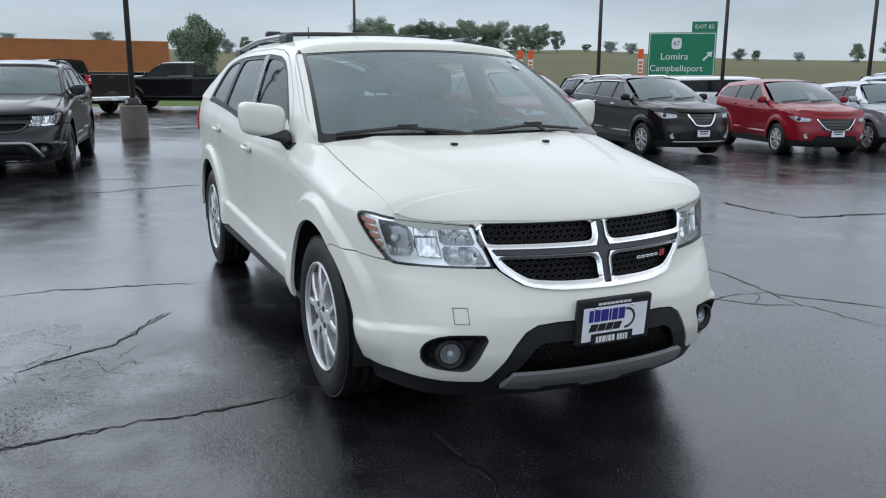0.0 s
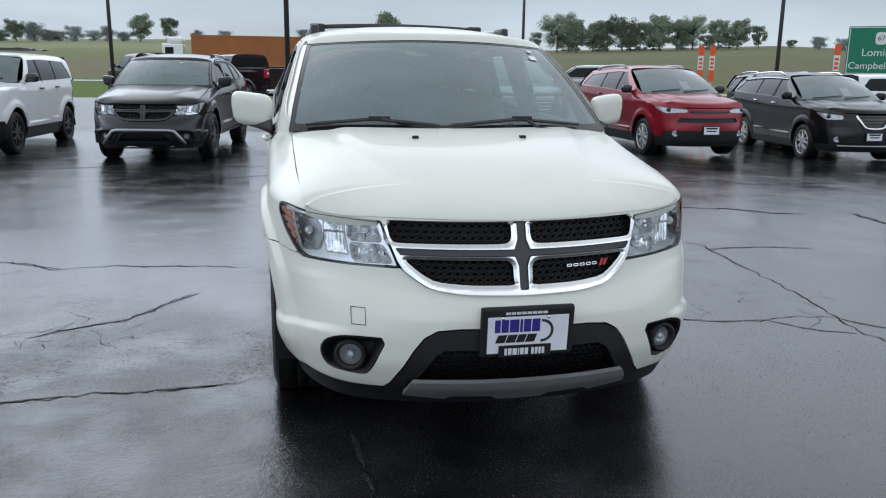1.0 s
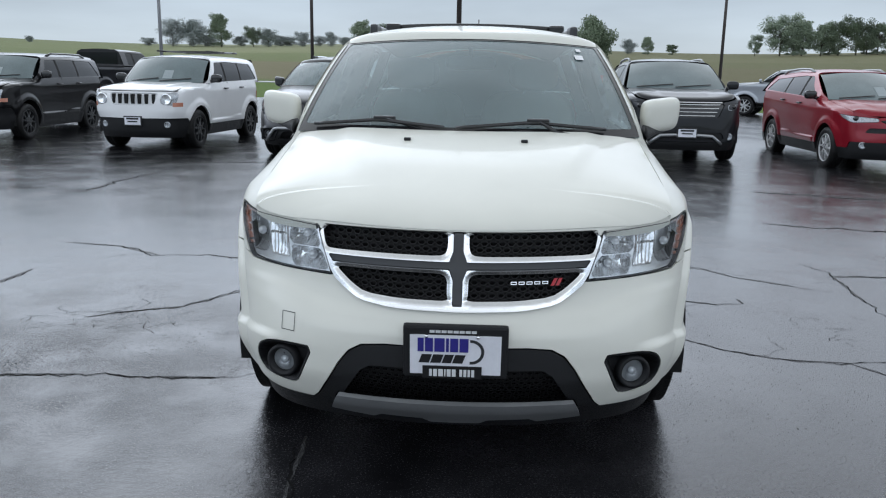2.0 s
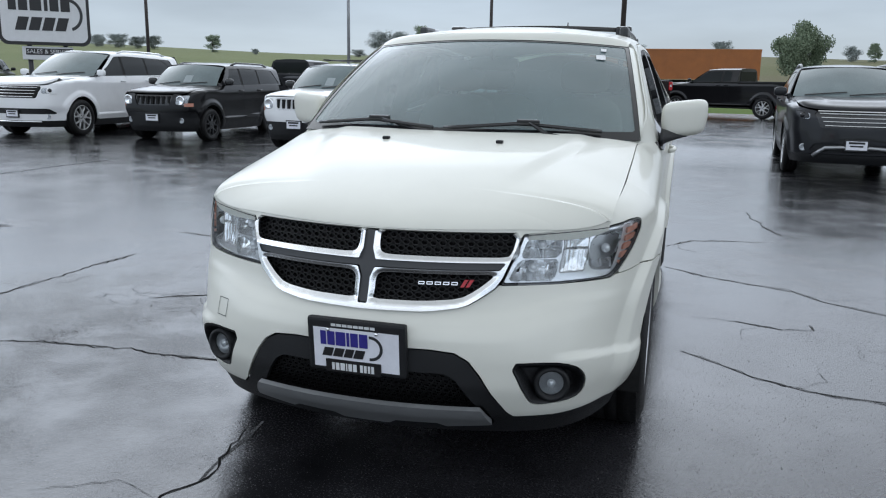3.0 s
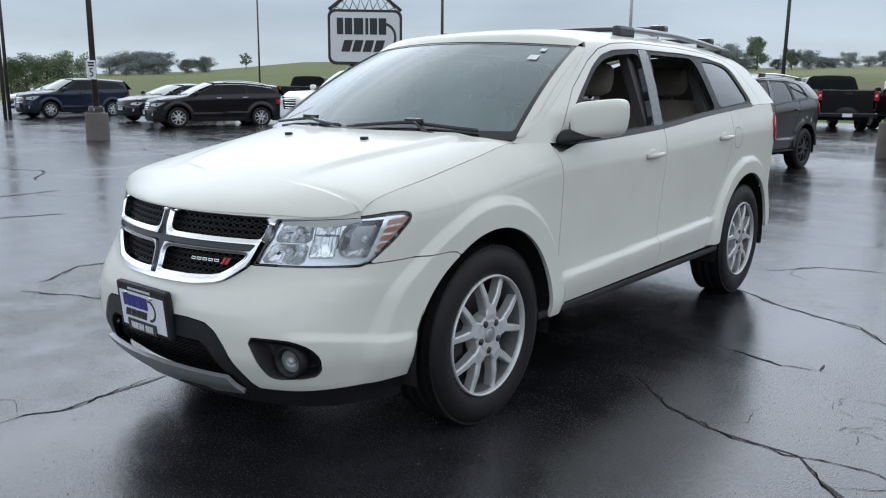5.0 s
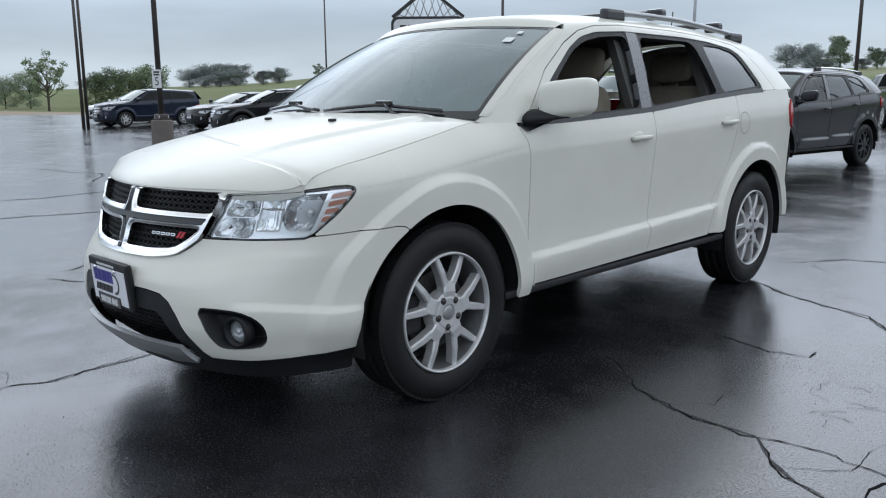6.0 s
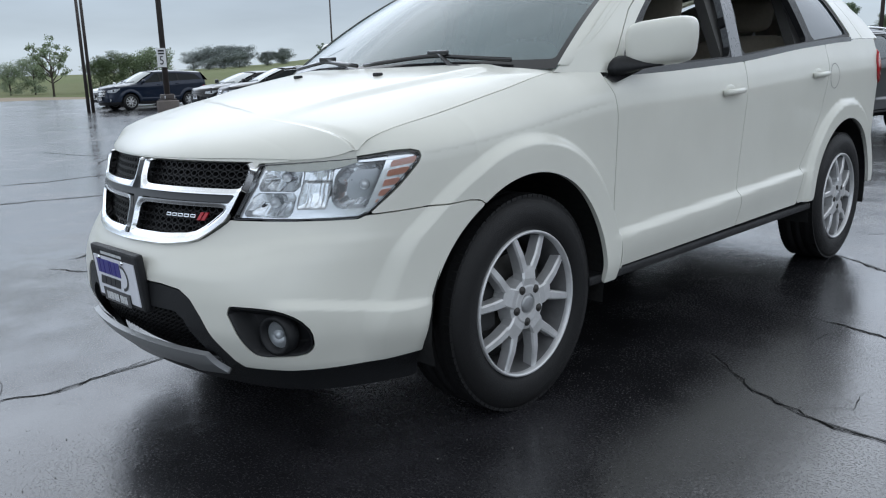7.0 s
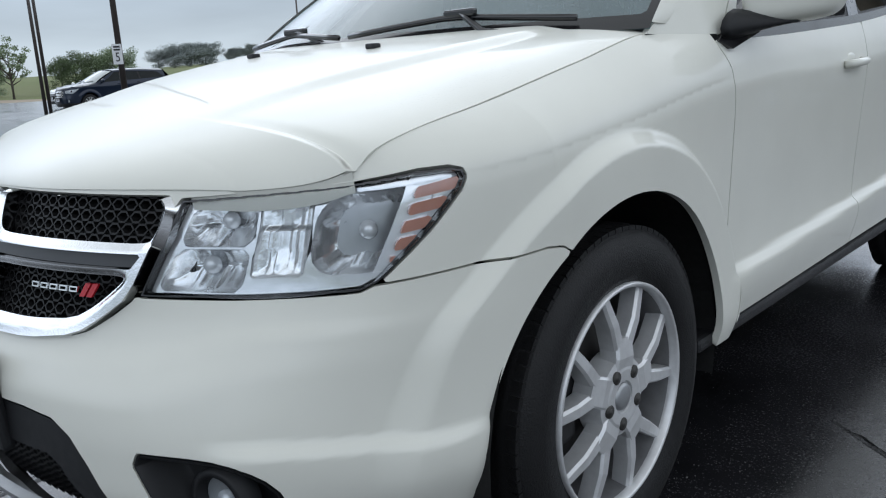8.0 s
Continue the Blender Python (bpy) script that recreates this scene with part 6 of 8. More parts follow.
    posts = [(wb * 0.525, 0.045), (wb * 0.83 if not bed else 9.0, 0.04)]
    us, vs = steps(0.2, cab_end + 0.02, res), np.linspace(0, 1, 34)

    def m_house(U, V):
        X, Y, Z = G(U, V)
        return mx([sh.screen_front(X, Y, Z) + 0.01, np.where(X > side_top * 0.86, -inside(dlo, Y, Z), -1), Y - cab_end])
    sheet("upper_body", G, us, vs, m_house, paint, car, mirror=True)

    def m_glass(U, V):
        X, Y, Z = G(U, V)
        return mx([inside(dlo, Y, Z) - 0.004, np.where(X > side_top * 0.86, -1, 1)] + [w - np.abs(Y - y) for y, w in posts])
    inner = lambda u, v: (G(u, v)[0] - 0.010, G(u, v)[1], G(u, v)[2])
    sheet("side_window", inner, us, vs, m_glass, M["glass_dark"], car, thick=0.0, mirror=True)

    for py, pw in posts:
        def m_post(U, V, py=py, pw=pw):
            X, Y, Z = G(U, V)
            return mx([inside(dlo, Y, Z) - 0.004, np.where(X > side_top * 0.86, -1, 1), np.abs(Y - py) - pw])
        sheet("window_post", inner, us, vs, m_post, M["dark"], car, thick=0.0, mirror=True)
    if chrome_line:
        for sx in (1, -1):
            tube("window_chrome", [(sx * (float(G(np.array(y), np.array(0.46))[0]) + 0.004), y, ev(y) - 0.058) for y in np.linspace(ty + 0.15, w_rear, 10)], 0.010, M["chrome"], car, 5, label="chrome window line")
    if not bed:
        yend = wb + sh.tail
        bm = bmesh.new()
        zt, zb_ = float(sh.roof(e)), float(sh.belt(e))
        q = [(-hw * 0.93, yend - 0.10, zb_ - 0.02), (hw * 0.93, yend - 0.10, zb_ - 0.02), (side_top * 0.9, e + 0.01, zt - 0.05), (-side_top * 0.9, e + 0.01, zt - 0.05)]
        bm.faces.new([bm.verts.new(p) for p in q])
        part("rear_window", bm, M["glass_dark"], car)
        tl = outline([(sh.S2 - 0.02, 0.98), (end - 0.40, 0.96), (end - 0.40, 0.80), (sh.S2 + 0.02, 0.80)], 1)
        sheet("tail_lamp", lambda u, v: (B(u, v)[0] + 0.008, B(u, v)[1] + 0.004, v + 0 * u), steps(sh.S2 - 0.1, end, 0.03), steps(0.75, 1.02, 0.025), lambda U, V: inside(tl, U, V), M["red_lens"], car, thick=0.01, mirror=True)
    else:
        # pickup bed: cab back, inner walls, tailgate, lamps, bumper
        y0, z_b, y1 = bed
        bm = bmesh.new()
        zt = float(sh.roof(y0)) - 0.02
        bm.faces.new([bm.verts.new(p) for p in ((-hw * 0.95, y0, 0.7), (hw * 0.95, y0, 0.7), (hw * 0.93, y0, b_(y0)), (side_top, y0, zt - 0.08), (side_top * 0.8, y0, zt), (-side_top * 0.8, y0, zt), (-side_top, y0, zt - 0.08), (-hw * 0.93, y0, b_(y0)))])
        part("cab_back", bm, paint, car)
        box("rear_window", (-side_top + 0.06, side_top - 0.06, y0 - 0.01, y0 + 0.012, b_(y0) + 0.02, zt - 0.10), M["glass_dark"], car, bevel=0.004)
        for sx in (1, -1):
            box("bed_wall", tuple(sorted((sx * (hw - 0.09), sx * (hw - 0.015)))) + (y0 + 0.02, y1 - 0.06, 0.78, z_b), paint, car, bevel=0.02)
            box("bed_rail", tuple(sorted((sx * (hw - 0.11), sx * (hw - 0.005)))) + (y0 + 0.02, y1 - 0.05, z_b, z_b + 0.025), M["plastic"], car, bevel=0.008)
            bm = bmesh.new()
            bm_box(bm, *sorted((sx * (hw - 0.16), sx * (hw + 0.002))), y1 - 0.11, y1 + 0.016, z_b - 0.36, z_b - 0.04, bevel=0.02)
            tl = part("tail_lamp", bm, M["red_lens"], car, "red tail lamp with clear centre")
            bm = bmesh.new()
            bm_box(bm, *sorted((sx * (hw - 0.13), sx * (hw - 0.05))), y1 + 0.014, y1 + 0.022, z_b - 0.23, z_b - 0.15)
            part("reversing_lens", bm, M["bulb"], tl)
        bm = bmesh.new()
        bm_box(bm, -hw + 0.16, hw - 0.16, y1 - 0.07, y1, 0.62, z_b, bevel=0.02)
        part("tailgate", bm, paint, car)
        box("tailgate_handle", (-0.13, 0.13, y1 - 0.01, y1 + 0.012, z_b - 0.16, z_b - 0.09), M["gloss_black"], car, bevel=0.006)
        box("bed_floor", (-hw + 0.05, hw - 0.05, y0, y1 - 0.05, 0.70, 0.76), M["plastic"], car)
        box("rear_bumper", (-hw + 0.02, hw - 0.02, y1 - 0.04, y1 + 0.13, 0.47, 0.62), M[bed_bumper(label)], car, bevel=0.03)
        box("rear_plate", (-0.16, 0.16, y1 + 0.12, y1 + 0.14, 0.48, 0.60), M["plate_white"], car)
        box("frame_rail", (-0.5, 0.5, -0.3, y1 - 0.1, 0.36, 0.52), M["dark"], car)
        tube("tow_hitch", [(0, y1 - 0.1, 0.40), (0, y1 + 0.12, 0.40)], 0.035, M["dark"], car)
    # under parts
    bm = bmesh.new()
    bm_box(bm, -0.5, 0.5, -fo + 0.25, wb + sh.tail - 0.3, 0.24 if not bed else 0.40, 0.45)
    bm_box(bm, -hw + 0.09, hw - 0.09, r0 + 0.03, wb - r0 - 0.03, 0.24 if not bed else 0.36, 0.42)
    part("floor_pan", bm, M["dark"], car)
    for sx in (1, -1):
        for yw in (0.0, wb):
            bm = bmesh.new()
            rows = []
            for k in range(13):
                a = math.radians(-8 + 196 * k / 12)
                rows.append([bm.verts.new((sx * xx, yw + (r0 + 0.01) * math.cos(a), cz + (r0 + 0.01) * math.sin(a))) for xx in (hw - 0.03, 0.45)])
            for p, q in zip(rows[:-1], rows[1:]):
                bm.faces.new((p[0], p[1], q[1], q[0]))
            bm.faces.new([r[1] for r in rows])
            part("arch_liner", bm, M["dark"], car)
    if rails:
        for sx in (1, -1):
            xr = lambda y: sx * float(G(np.array(y), np.array(0.585))[0])
            zr = lambda y: float(G(np.array(y), np.array(0.585))[2])
            ys = np.linspace(ty + 0.45, e - 0.45, 9)
            tube("roof_rail", [(xr(y), y, zr(y) + (0.05 if 0 < k < 8 else 0.0)) for k, y in enumerate(ys)], 0.022, M[rails], car, 6)
    if rack:
        for y in (1.4, 1.95, 2.5):
            zr = float(sh.roof(y)) + 0.06
            tube("rack_bar", [(-0.55, y, zr), (0.55, y, zr)], 0.018, M["gloss_black"], car, 6)
        for x in (-0.5, 0.5):
            tube("rack_side", [(x, 1.2, float(sh.roof(1.4)) + 0.065), (x, 2.7, float(sh.roof(2.5)) + 0.065)], 0.018, M["gloss_black"], car, 6)
    add_wheels(car, sh, hw - 0.02, R, W, R * 0.66, wheel or M["alloy"], "split", detail=False)
    return car


def bed_bumper(label):
    return "chrome" if "chrome" in label else "gloss_black"


GRP = "parked cars on the sales lot"
M["glass_dark"] = surface("dark reflecting car glass", (0.012, 0.015, 0.016), 0.05, 0, 0.2, 3, spec=0.2)
M["glass_dark"].node_tree.nodes["Principled BSDF"].inputs["IOR"].default_value = 1.4

J = (0.22, 14)                                          # squarer plan of the boxy ones
parked("compact_suv", "metallic red compact crossover with a black lower grille", "car", M["ruby"], make_shell(2.66, 0.93, 1.0, 0.91, 0.90, 0.14, 1.13, (1.12, 1.24), 1.67, 0.98, 3.45), (6.80, 10.5), -0.5, group=GRP, rails="satin_silver",
       lamp=(0.40, 0.80, 0.90), grille=(0.40, 0.80, 0.85), low_grille=(0.60, 0.645, 0.725), chin=0.50, sheet_paper=True, fo=0.93, hw=0.91, mirror_mat=M["gloss_black"], trim_z=0.40)
parked("compact_suv", "black compact crossover with chrome window line and grille", "car", M["black_paint"], make_shell(2.705, 0.94, 1.02, 0.92, 0.93, 0.14, 1.15, (1.13, 1.25), 1.70, 1.0, 3.5), (10.24, 10.44), -8, group=GRP, rails="chrome",
       lamp=(0.52, 0.80, 0.92), grille=(0.30, 0.66, 0.90), low_grille=(0.50, 0.40, 0.52), vee=0.026, lip_bar="satin_silver", sheet_paper=True, chrome_line=True, fo=0.94, hw=0.92)
parked("compact_suv", "bright red compact crossover with a mesh grille", "car", M["red_paint"], make_shell(2.70, 0.95, 0.95, 0.91, 0.90, 0.20, 1.12, (1.10, 1.22), 1.66, 1.05, 3.4), (13.38, 9.56), -20, group=GRP,
       lamp=(0.52, 0.74, 0.85), grille=(0.40, 0.58, 0.82), vee=0.015, sheet_paper=True, fo=0.95, hw=0.91, low_grille=(0.5, 0.34, 0.46))
parked("boxy_hatchback", "silver grey boxy hatchback with upright glass", "car", M["silver_paint"], make_shell(2.57, 0.82, 0.75, 0.90, 0.90, 0.10, 1.10, (1.10, 1.17), 1.62, 0.72, 3.1, plan=(0.4, 16)), (15.93, 9.21), -22, group=GRP,
       lamp=(0.50, 0.68, 0.88), grille=(0.40, 0.46, 0.64), fo=0.82)
parked("large_suv", "dark grey large utility vehicle with a slatted grille", "car", M["graphite"], make_shell(2.865, 0.97, 1.15, 0.98, 1.02, 0.24, 1.20, (1.19, 1.28), 1.76, 1.08, 3.8, side_top=0.76, arch=0.43, R=0.385, plan=(0.40, 16)), (3.52, 11.0), -3, group=GRP, rails="satin_silver", R=0.385,
       side_top=0.76, hw=0.98, lamp=(0.60, 0.86, 1.0), lamp_style="block", grille=(0.56, 0.76, 1.0), low_grille=(0.6, 0.40, 0.52), chrome_frame=True, lower_bar="satin_silver", fo=0.97)
parked("boxy_suv", "white boxy utility vehicle with seven grille slots and roof rack", "car", M["white_paint_b"], make_shell(2.50, 0.80, 0.72, 0.875, 1.02, 0.26, 1.15, (1.15, 1.19), 1.68, 0.74, 3.12, side_top=0.73, drop=0.01, plan=J, arch=0.42), (-5.88, 11.05), -5, group=GRP, wheel=M["alloy_dark"],
       side_top=0.73, hw=0.875, lamp=(0.50, 0.78, 0.99), lamp_style="round", grille=(0.45, 0.78, 0.99), grille_mat="sign_white", slots=7, trim_z=0.42, chin=0.56, rack=True, mirror_mat=M["gloss_black"], sheet_paper=True, fo=0.80, marker=True)
parked("boxy_suv", "black boxy small utility vehicle with round headlamps", "car", M["black_paint"], make_shell(2.57, 0.83, 0.86, 0.91, 1.00, 0.24, 1.16, (1.16, 1.19), 1.68, 0.72, 3.25, side_top=0.75, drop=0.01, plan=J, arch=0.42), (-9.67, 11.98), 0, group=GRP, wheel=M["alloy_dark"],
       side_top=0.75, hw=0.91, lamp=(0.52, 0.76, 0.97), lamp_style="round", grille=(0.46, 0.76, 0.97), slots=7, trim_z=0.46, chin=0.62, rails="gloss_black", mirror_mat=M["gloss_black"], sheet_paper=True, fo=0.83, marker=True)
parked("large_suv", "white full-size luxury utility vehicle with a split chrome grille", "car", M["white_paint_b"], make_shell(3.02, 1.00, 1.20, 1.0, 1.12, 0.42, 1.32, (1.31, 1.36), 1.94, 1.15, 4.0, side_top=0.82, arch=0.47, R=0.41, plan=(0.30, 16), drop=0.03), (-13.05, 11.9), 1, group=GRP, R=0.41, W=0.27,
       side_top=0.82, hw=1.0, lamp=(0.60, 0.92, 1.08), lamp_style="block", grille=(0.60, 0.84, 1.10), grille_mat="dark", chrome_frame=True, lip_bar="chrome", low_grille=(0.80, 0.50, 0.62), rails="chrome", fo=1.0)
parked("crossover_wagon", "black low crossover with chrome window line", "car", M["black_paint"], make_shell(2.85, 0.92, 0.95, 0.90, 0.84, 0.22, 1.06, (1.07, 1.17), 1.58, 1.12, 3.55, drop=0.12), (-22.07, 13.15), -20, group=GRP,
       lamp=(0.48, 0.70, 0.82), grille=(0.38, 0.58, 0.82), low_grille=(0.6, 0.36, 0.46), chrome_frame=True, lower_bar="", chrome_line=True, rails="chrome", fo=0.92, sheet_paper=False)
parked("sedan", "black four-door sedan in the back row", "car", M["black_paint"], make_shell(2.85, 0.95, 1.05, 0.90, 0.74, 0.28, 0.98, (1.0, 1.06), 1.46, 1.2, 3.2, drop=0.22), (-26.0, 14.4), 1, group=GRP, R=0.33, lamp=(0.46, 0.62, 0.74), grille=(0.40, 0.44, 0.66), fo=0.95)
parked("crossover_wagon", "dark blue rounded crossover in the back row", "car", M["navy"], make_shell(2.825, 0.95, 1.1, 0.93, 0.92, 0.20, 1.13, (1.12, 1.24), 1.70, 1.05, 3.6), (-33.04, 13.7), 1, group=GRP, lamp=(0.46, 0.74, 0.90), grille=(0.40, 0.60, 0.84), chrome_frame=True, fo=0.95, hw=0.93)
parked("sedan", "white four-door sedan in the back row", "car", M["white_paint_b"], make_shell(2.75, 0.95, 1.05, 0.90, 0.78, 0.28, 1.0, (1.02, 1.08), 1.50, 1.2, 3.2, drop=0.2), (-37.9, 15.4), 1, group=GRP, R=0.33, lamp=(0.46, 0.66, 0.78), grille=(0.40, 0.46, 0.70), fo=0.95)

PICK = dict(category="pickup truck", R=0.41, W=0.28, side_top=0.80, hw=1.0, fo=0.95, lamp=(0.62, 0.92, 1.10), lamp_style="block", grille=(0.58, 0.80, 1.12), chrome_frame=True, group=GRP, trim_z=0.56)
pick_shell = lambda: make_shell(3.68, 0.95, 1.22, 1.0, 1.16, 0.48, 1.36, (1.36, 1.40), 1.94, 1.10, 2.60, side_top=0.80, arch=0.48, R=0.41, drop=0.02, plan=(0.28, 16))
BED = (2.60, 1.40, 4.88)
parked("pickup_truck", "dark maroon crew cab pickup with chrome rear bumper", paint=M["maroon"], sh=pick_shell(), at=(-3.35, 31.9), yaw=218, bed=BED, **PICK)
parked("pickup_truck", "black crew cab pickup with chrome rear bumper", paint=M["black_paint"], sh=pick_shell(), at=(1.0, 33.0), yaw=243, bed=BED, **PICK)
parked("pickup_truck", "black crew cab pickup with black rear bumper", paint=M["black_paint"], sh=pick_shell(), at=(-6.5, 32.4), yaw=208, bed=BED, **PICK)
parked("pickup_truck", "silver crew cab pickup seen side-on", paint=M["silver_paint"], sh=pick_shell(), at=(11.6, 32.2), yaw=240, bed=BED, **PICK)
parked("pickup_truck", "black pickup parked at the edge of the lot", paint=M["black_paint"], sh=pick_shell(), at=(-31.0, 28.0), yaw=215, bed=BED, **PICK)
parked("pickup_truck", "dark grey pickup parked at the edge of the lot", paint=M["graphite"], sh=pick_shell(), at=(-27.0, 31.5), yaw=235, bed=BED, **PICK)
parked("pickup_truck", "dark grey pickup parked behind the front row", paint=M["graphite"], sh=pick_shell(), at=(-12.6, 26.5), yaw=170, bed=BED, **PICK)
big = lambda: make_shell(2.9, 0.95, 1.15, 0.97, 1.02, 0.24, 1.22, (1.22, 1.30), 1.85, 1.0, 3.9, side_top=0.78, arch=0.44, R=0.38)
BIG = dict(side_top=0.78, hw=0.97, fo=0.95, R=0.38, lamp=(0.58, 0.84, 1.0), lamp_style="block", grille=(0.54, 0.74, 1.0), group=GRP)
parked("large_suv", "black utility vehicle with bright roof rails", "car", M["black_paint"], make_shell(2.8, 0.95, 1.1, 0.95, 0.98, 0.24, 1.14, (1.13, 1.20), 1.66, 1.0, 3.7, side_top=0.76, arch=0.44, R=0.38), (12.6, 15.2), -15, rails="chrome", chrome_line=True, **BIG)
parked("passenger_van", "white passenger van with dark windows", "van", M["white_paint_b"], make_shell(3.4, 0.9, 1.2, 1.0, 0.90, 0.1, 1.06, (1.04, 1.08), 1.66, 0.75, 4.5, side_top=0.88, arch=0.42, R=0.37, drop=0.02, plan=(0.3, 16)), (22.5, 19.5), 75, side_top=0.88, hw=1.0, fo=0.9, R=0.37, lamp=(0.6, 0.72, 0.90), lamp_style="block", grille=(0.54, 0.64, 0.90), group=GRP)
parked("large_suv", "silver utility vehicle with bright roof rails", "car", M["silver_paint"], big(), (19.2, 9.8), -22, rails="chrome", **BIG)

# ---------------------------------------------------------------- the two crossovers
car, sh = crossover("crossover_car", "pearl white crossover car with wet paint standing on asphalt", M["white_paint"])
car.matrix_basis = pose(0.011, 0, 0)
grey, _ = crossover("crossover_car", "graphite grey crossover car with silver bumper bar", M["graphite"], main=False, lower="chrome")
grey.matrix_basis = pose(-2.68, 10.2, 0, 0, 0, -7)
tagged(grey, group=GRP)

# ---------------------------------------------------------------- ground, roads, fields
def land(x, y):
    """Height of the country round the lot."""
    r = np.hypot(x, y + 3.0)
    az = np.arctan2(-x, y + 3.0)
    hill = pchip([(0, 0.0), (110, 0.0), (170, 1.6), (300, 4.6), (520, 12.6), (900, 21.0), (1600, 26.0), (4000, 10.0)])(r)
    side = 1.0 - 0.42 * smooth01(math.radians(48), math.radians(75), az)
    roll = 1 + 0.10 * np.sin(az * 9.0 + 1.0) * smooth01(150, 500, r)
    swell = 1.0 + 0.34 * smooth01(math.radians(-43), math.radians(-34), az) * (1 - smooth01(math.radians(47), math.radians(57), az))
    return hill * side * swell * roll - 0.02 + 1.0 * lot_z(x, y) * (1 - smooth01(45, 90, r)) - 0.10 * (1 - smooth01(30, 48, r))


def ground_mat():
    m, n, l, b = node_mat("grass and fields")
    geo = n.new("ShaderNodeNewGeometry")
    pos = geo.outputs["Position"]
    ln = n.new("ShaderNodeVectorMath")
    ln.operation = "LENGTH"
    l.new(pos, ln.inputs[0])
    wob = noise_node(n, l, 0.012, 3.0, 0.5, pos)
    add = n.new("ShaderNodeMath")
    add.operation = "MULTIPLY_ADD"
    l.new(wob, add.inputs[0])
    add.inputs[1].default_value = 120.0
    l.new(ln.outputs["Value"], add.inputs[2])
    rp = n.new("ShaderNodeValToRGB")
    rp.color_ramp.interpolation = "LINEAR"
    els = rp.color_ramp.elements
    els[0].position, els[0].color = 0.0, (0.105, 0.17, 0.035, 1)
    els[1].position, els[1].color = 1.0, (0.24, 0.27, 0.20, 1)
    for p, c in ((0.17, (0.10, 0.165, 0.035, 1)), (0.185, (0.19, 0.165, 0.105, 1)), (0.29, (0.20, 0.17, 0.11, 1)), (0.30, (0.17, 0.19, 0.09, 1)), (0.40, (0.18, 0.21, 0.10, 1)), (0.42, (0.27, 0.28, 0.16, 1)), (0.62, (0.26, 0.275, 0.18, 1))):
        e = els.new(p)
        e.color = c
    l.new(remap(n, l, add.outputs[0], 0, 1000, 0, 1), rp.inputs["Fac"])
    across = n.new("ShaderNodeVectorMath")               # ploughed land on one side, young crops on the other
    across.operation = "DOT_PRODUCT"
    l.new(pos, across.inputs[0])
    across.inputs[1].default_value = (0.95, 0.32, 0.0)
    ratio = n.new("ShaderNodeMath")
    ratio.operation = "DIVIDE"
    l.new(across.outputs["Value"], ratio.inputs[0])
    l.new(ln.outputs["Value"], ratio.inputs[1])
    beyond = remap(n, l, add.outputs[0], 150, 165, 0.0, 1.0)
    brown, green = (n.new("ShaderNodeMath") for _ in range(2))
    for nd, a, b_ in ((brown, 0.30, 0.42), (green, 0.02, -0.12)):
        nd.operation = "MULTIPLY"
        l.new(remap(n, l, ratio.outputs[0], a, b_, 0.0, 0.75), nd.inputs[0])
    l.new(beyond, brown.inputs[1])
    green.inputs[1].default_value = 1.0
    tilled = mixed(n, l, brown.outputs[0], rp.outputs["Color"], (0.150, 0.135, 0.085))
    field = mixed(n, l, green.outputs[0], tilled, (0.185, 0.215, 0.105))
    big, small = noise_node(n, l, 0.25, 5.0, 0.6, pos), noise_node(n, l, 6.0, 4.0, 0.6, pos)
    c1 = mixed(n, l, remap(n, l, big, 0.35, 0.65, 0, 0.35), field, (0.13, 0.13, 0.06))
    c2 = mixed(n, l, remap(n, l, small, 0.3, 0.7, 0, 0.4), c1, (0.05, 0.07, 0.02))
    l.new(c2, b.inputs["Base Color"])
    b.inputs["Roughness"].default_value = 0.95
    b.inputs["Specular IOR Level"].default_value = 0.1
    bumped(n, l, b, small, 0.8, 0.1)
    return m


rad = np.concatenate([np.linspace(0, 60, 9), np.linspace(70, 400, 34), np.linspace(430, 1000, 20), [1300, 1700, 2300, 3000, 4200]])
ang = np.linspace(0, 2 * np.pi, 97)
verts, faces = [], []
for r in rad[1:]:
    for a in ang[:-1]:
        x, y = -r * math.sin(a), r * math.cos(a) - 3.0
        verts.append((x, y, float(land(np.array(x), np.array(y)))))
na = len(ang) - 1
verts.append((0, -3.0, -0.02))
for i in range(len(rad) - 2):
    for k in range(na):
        faces.append([i * na + k, i * na + (k + 1) % na, (i + 1) * na + (k + 1) % na, (i + 1) * na + k])
for k in range(na):
    faces.append([len(verts) - 1, (k + 1) % na, k])
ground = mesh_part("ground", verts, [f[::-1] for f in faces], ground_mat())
tagged(ground, "green verge and brown and green farm fields rising to the horizon", "ground", kind="structure")


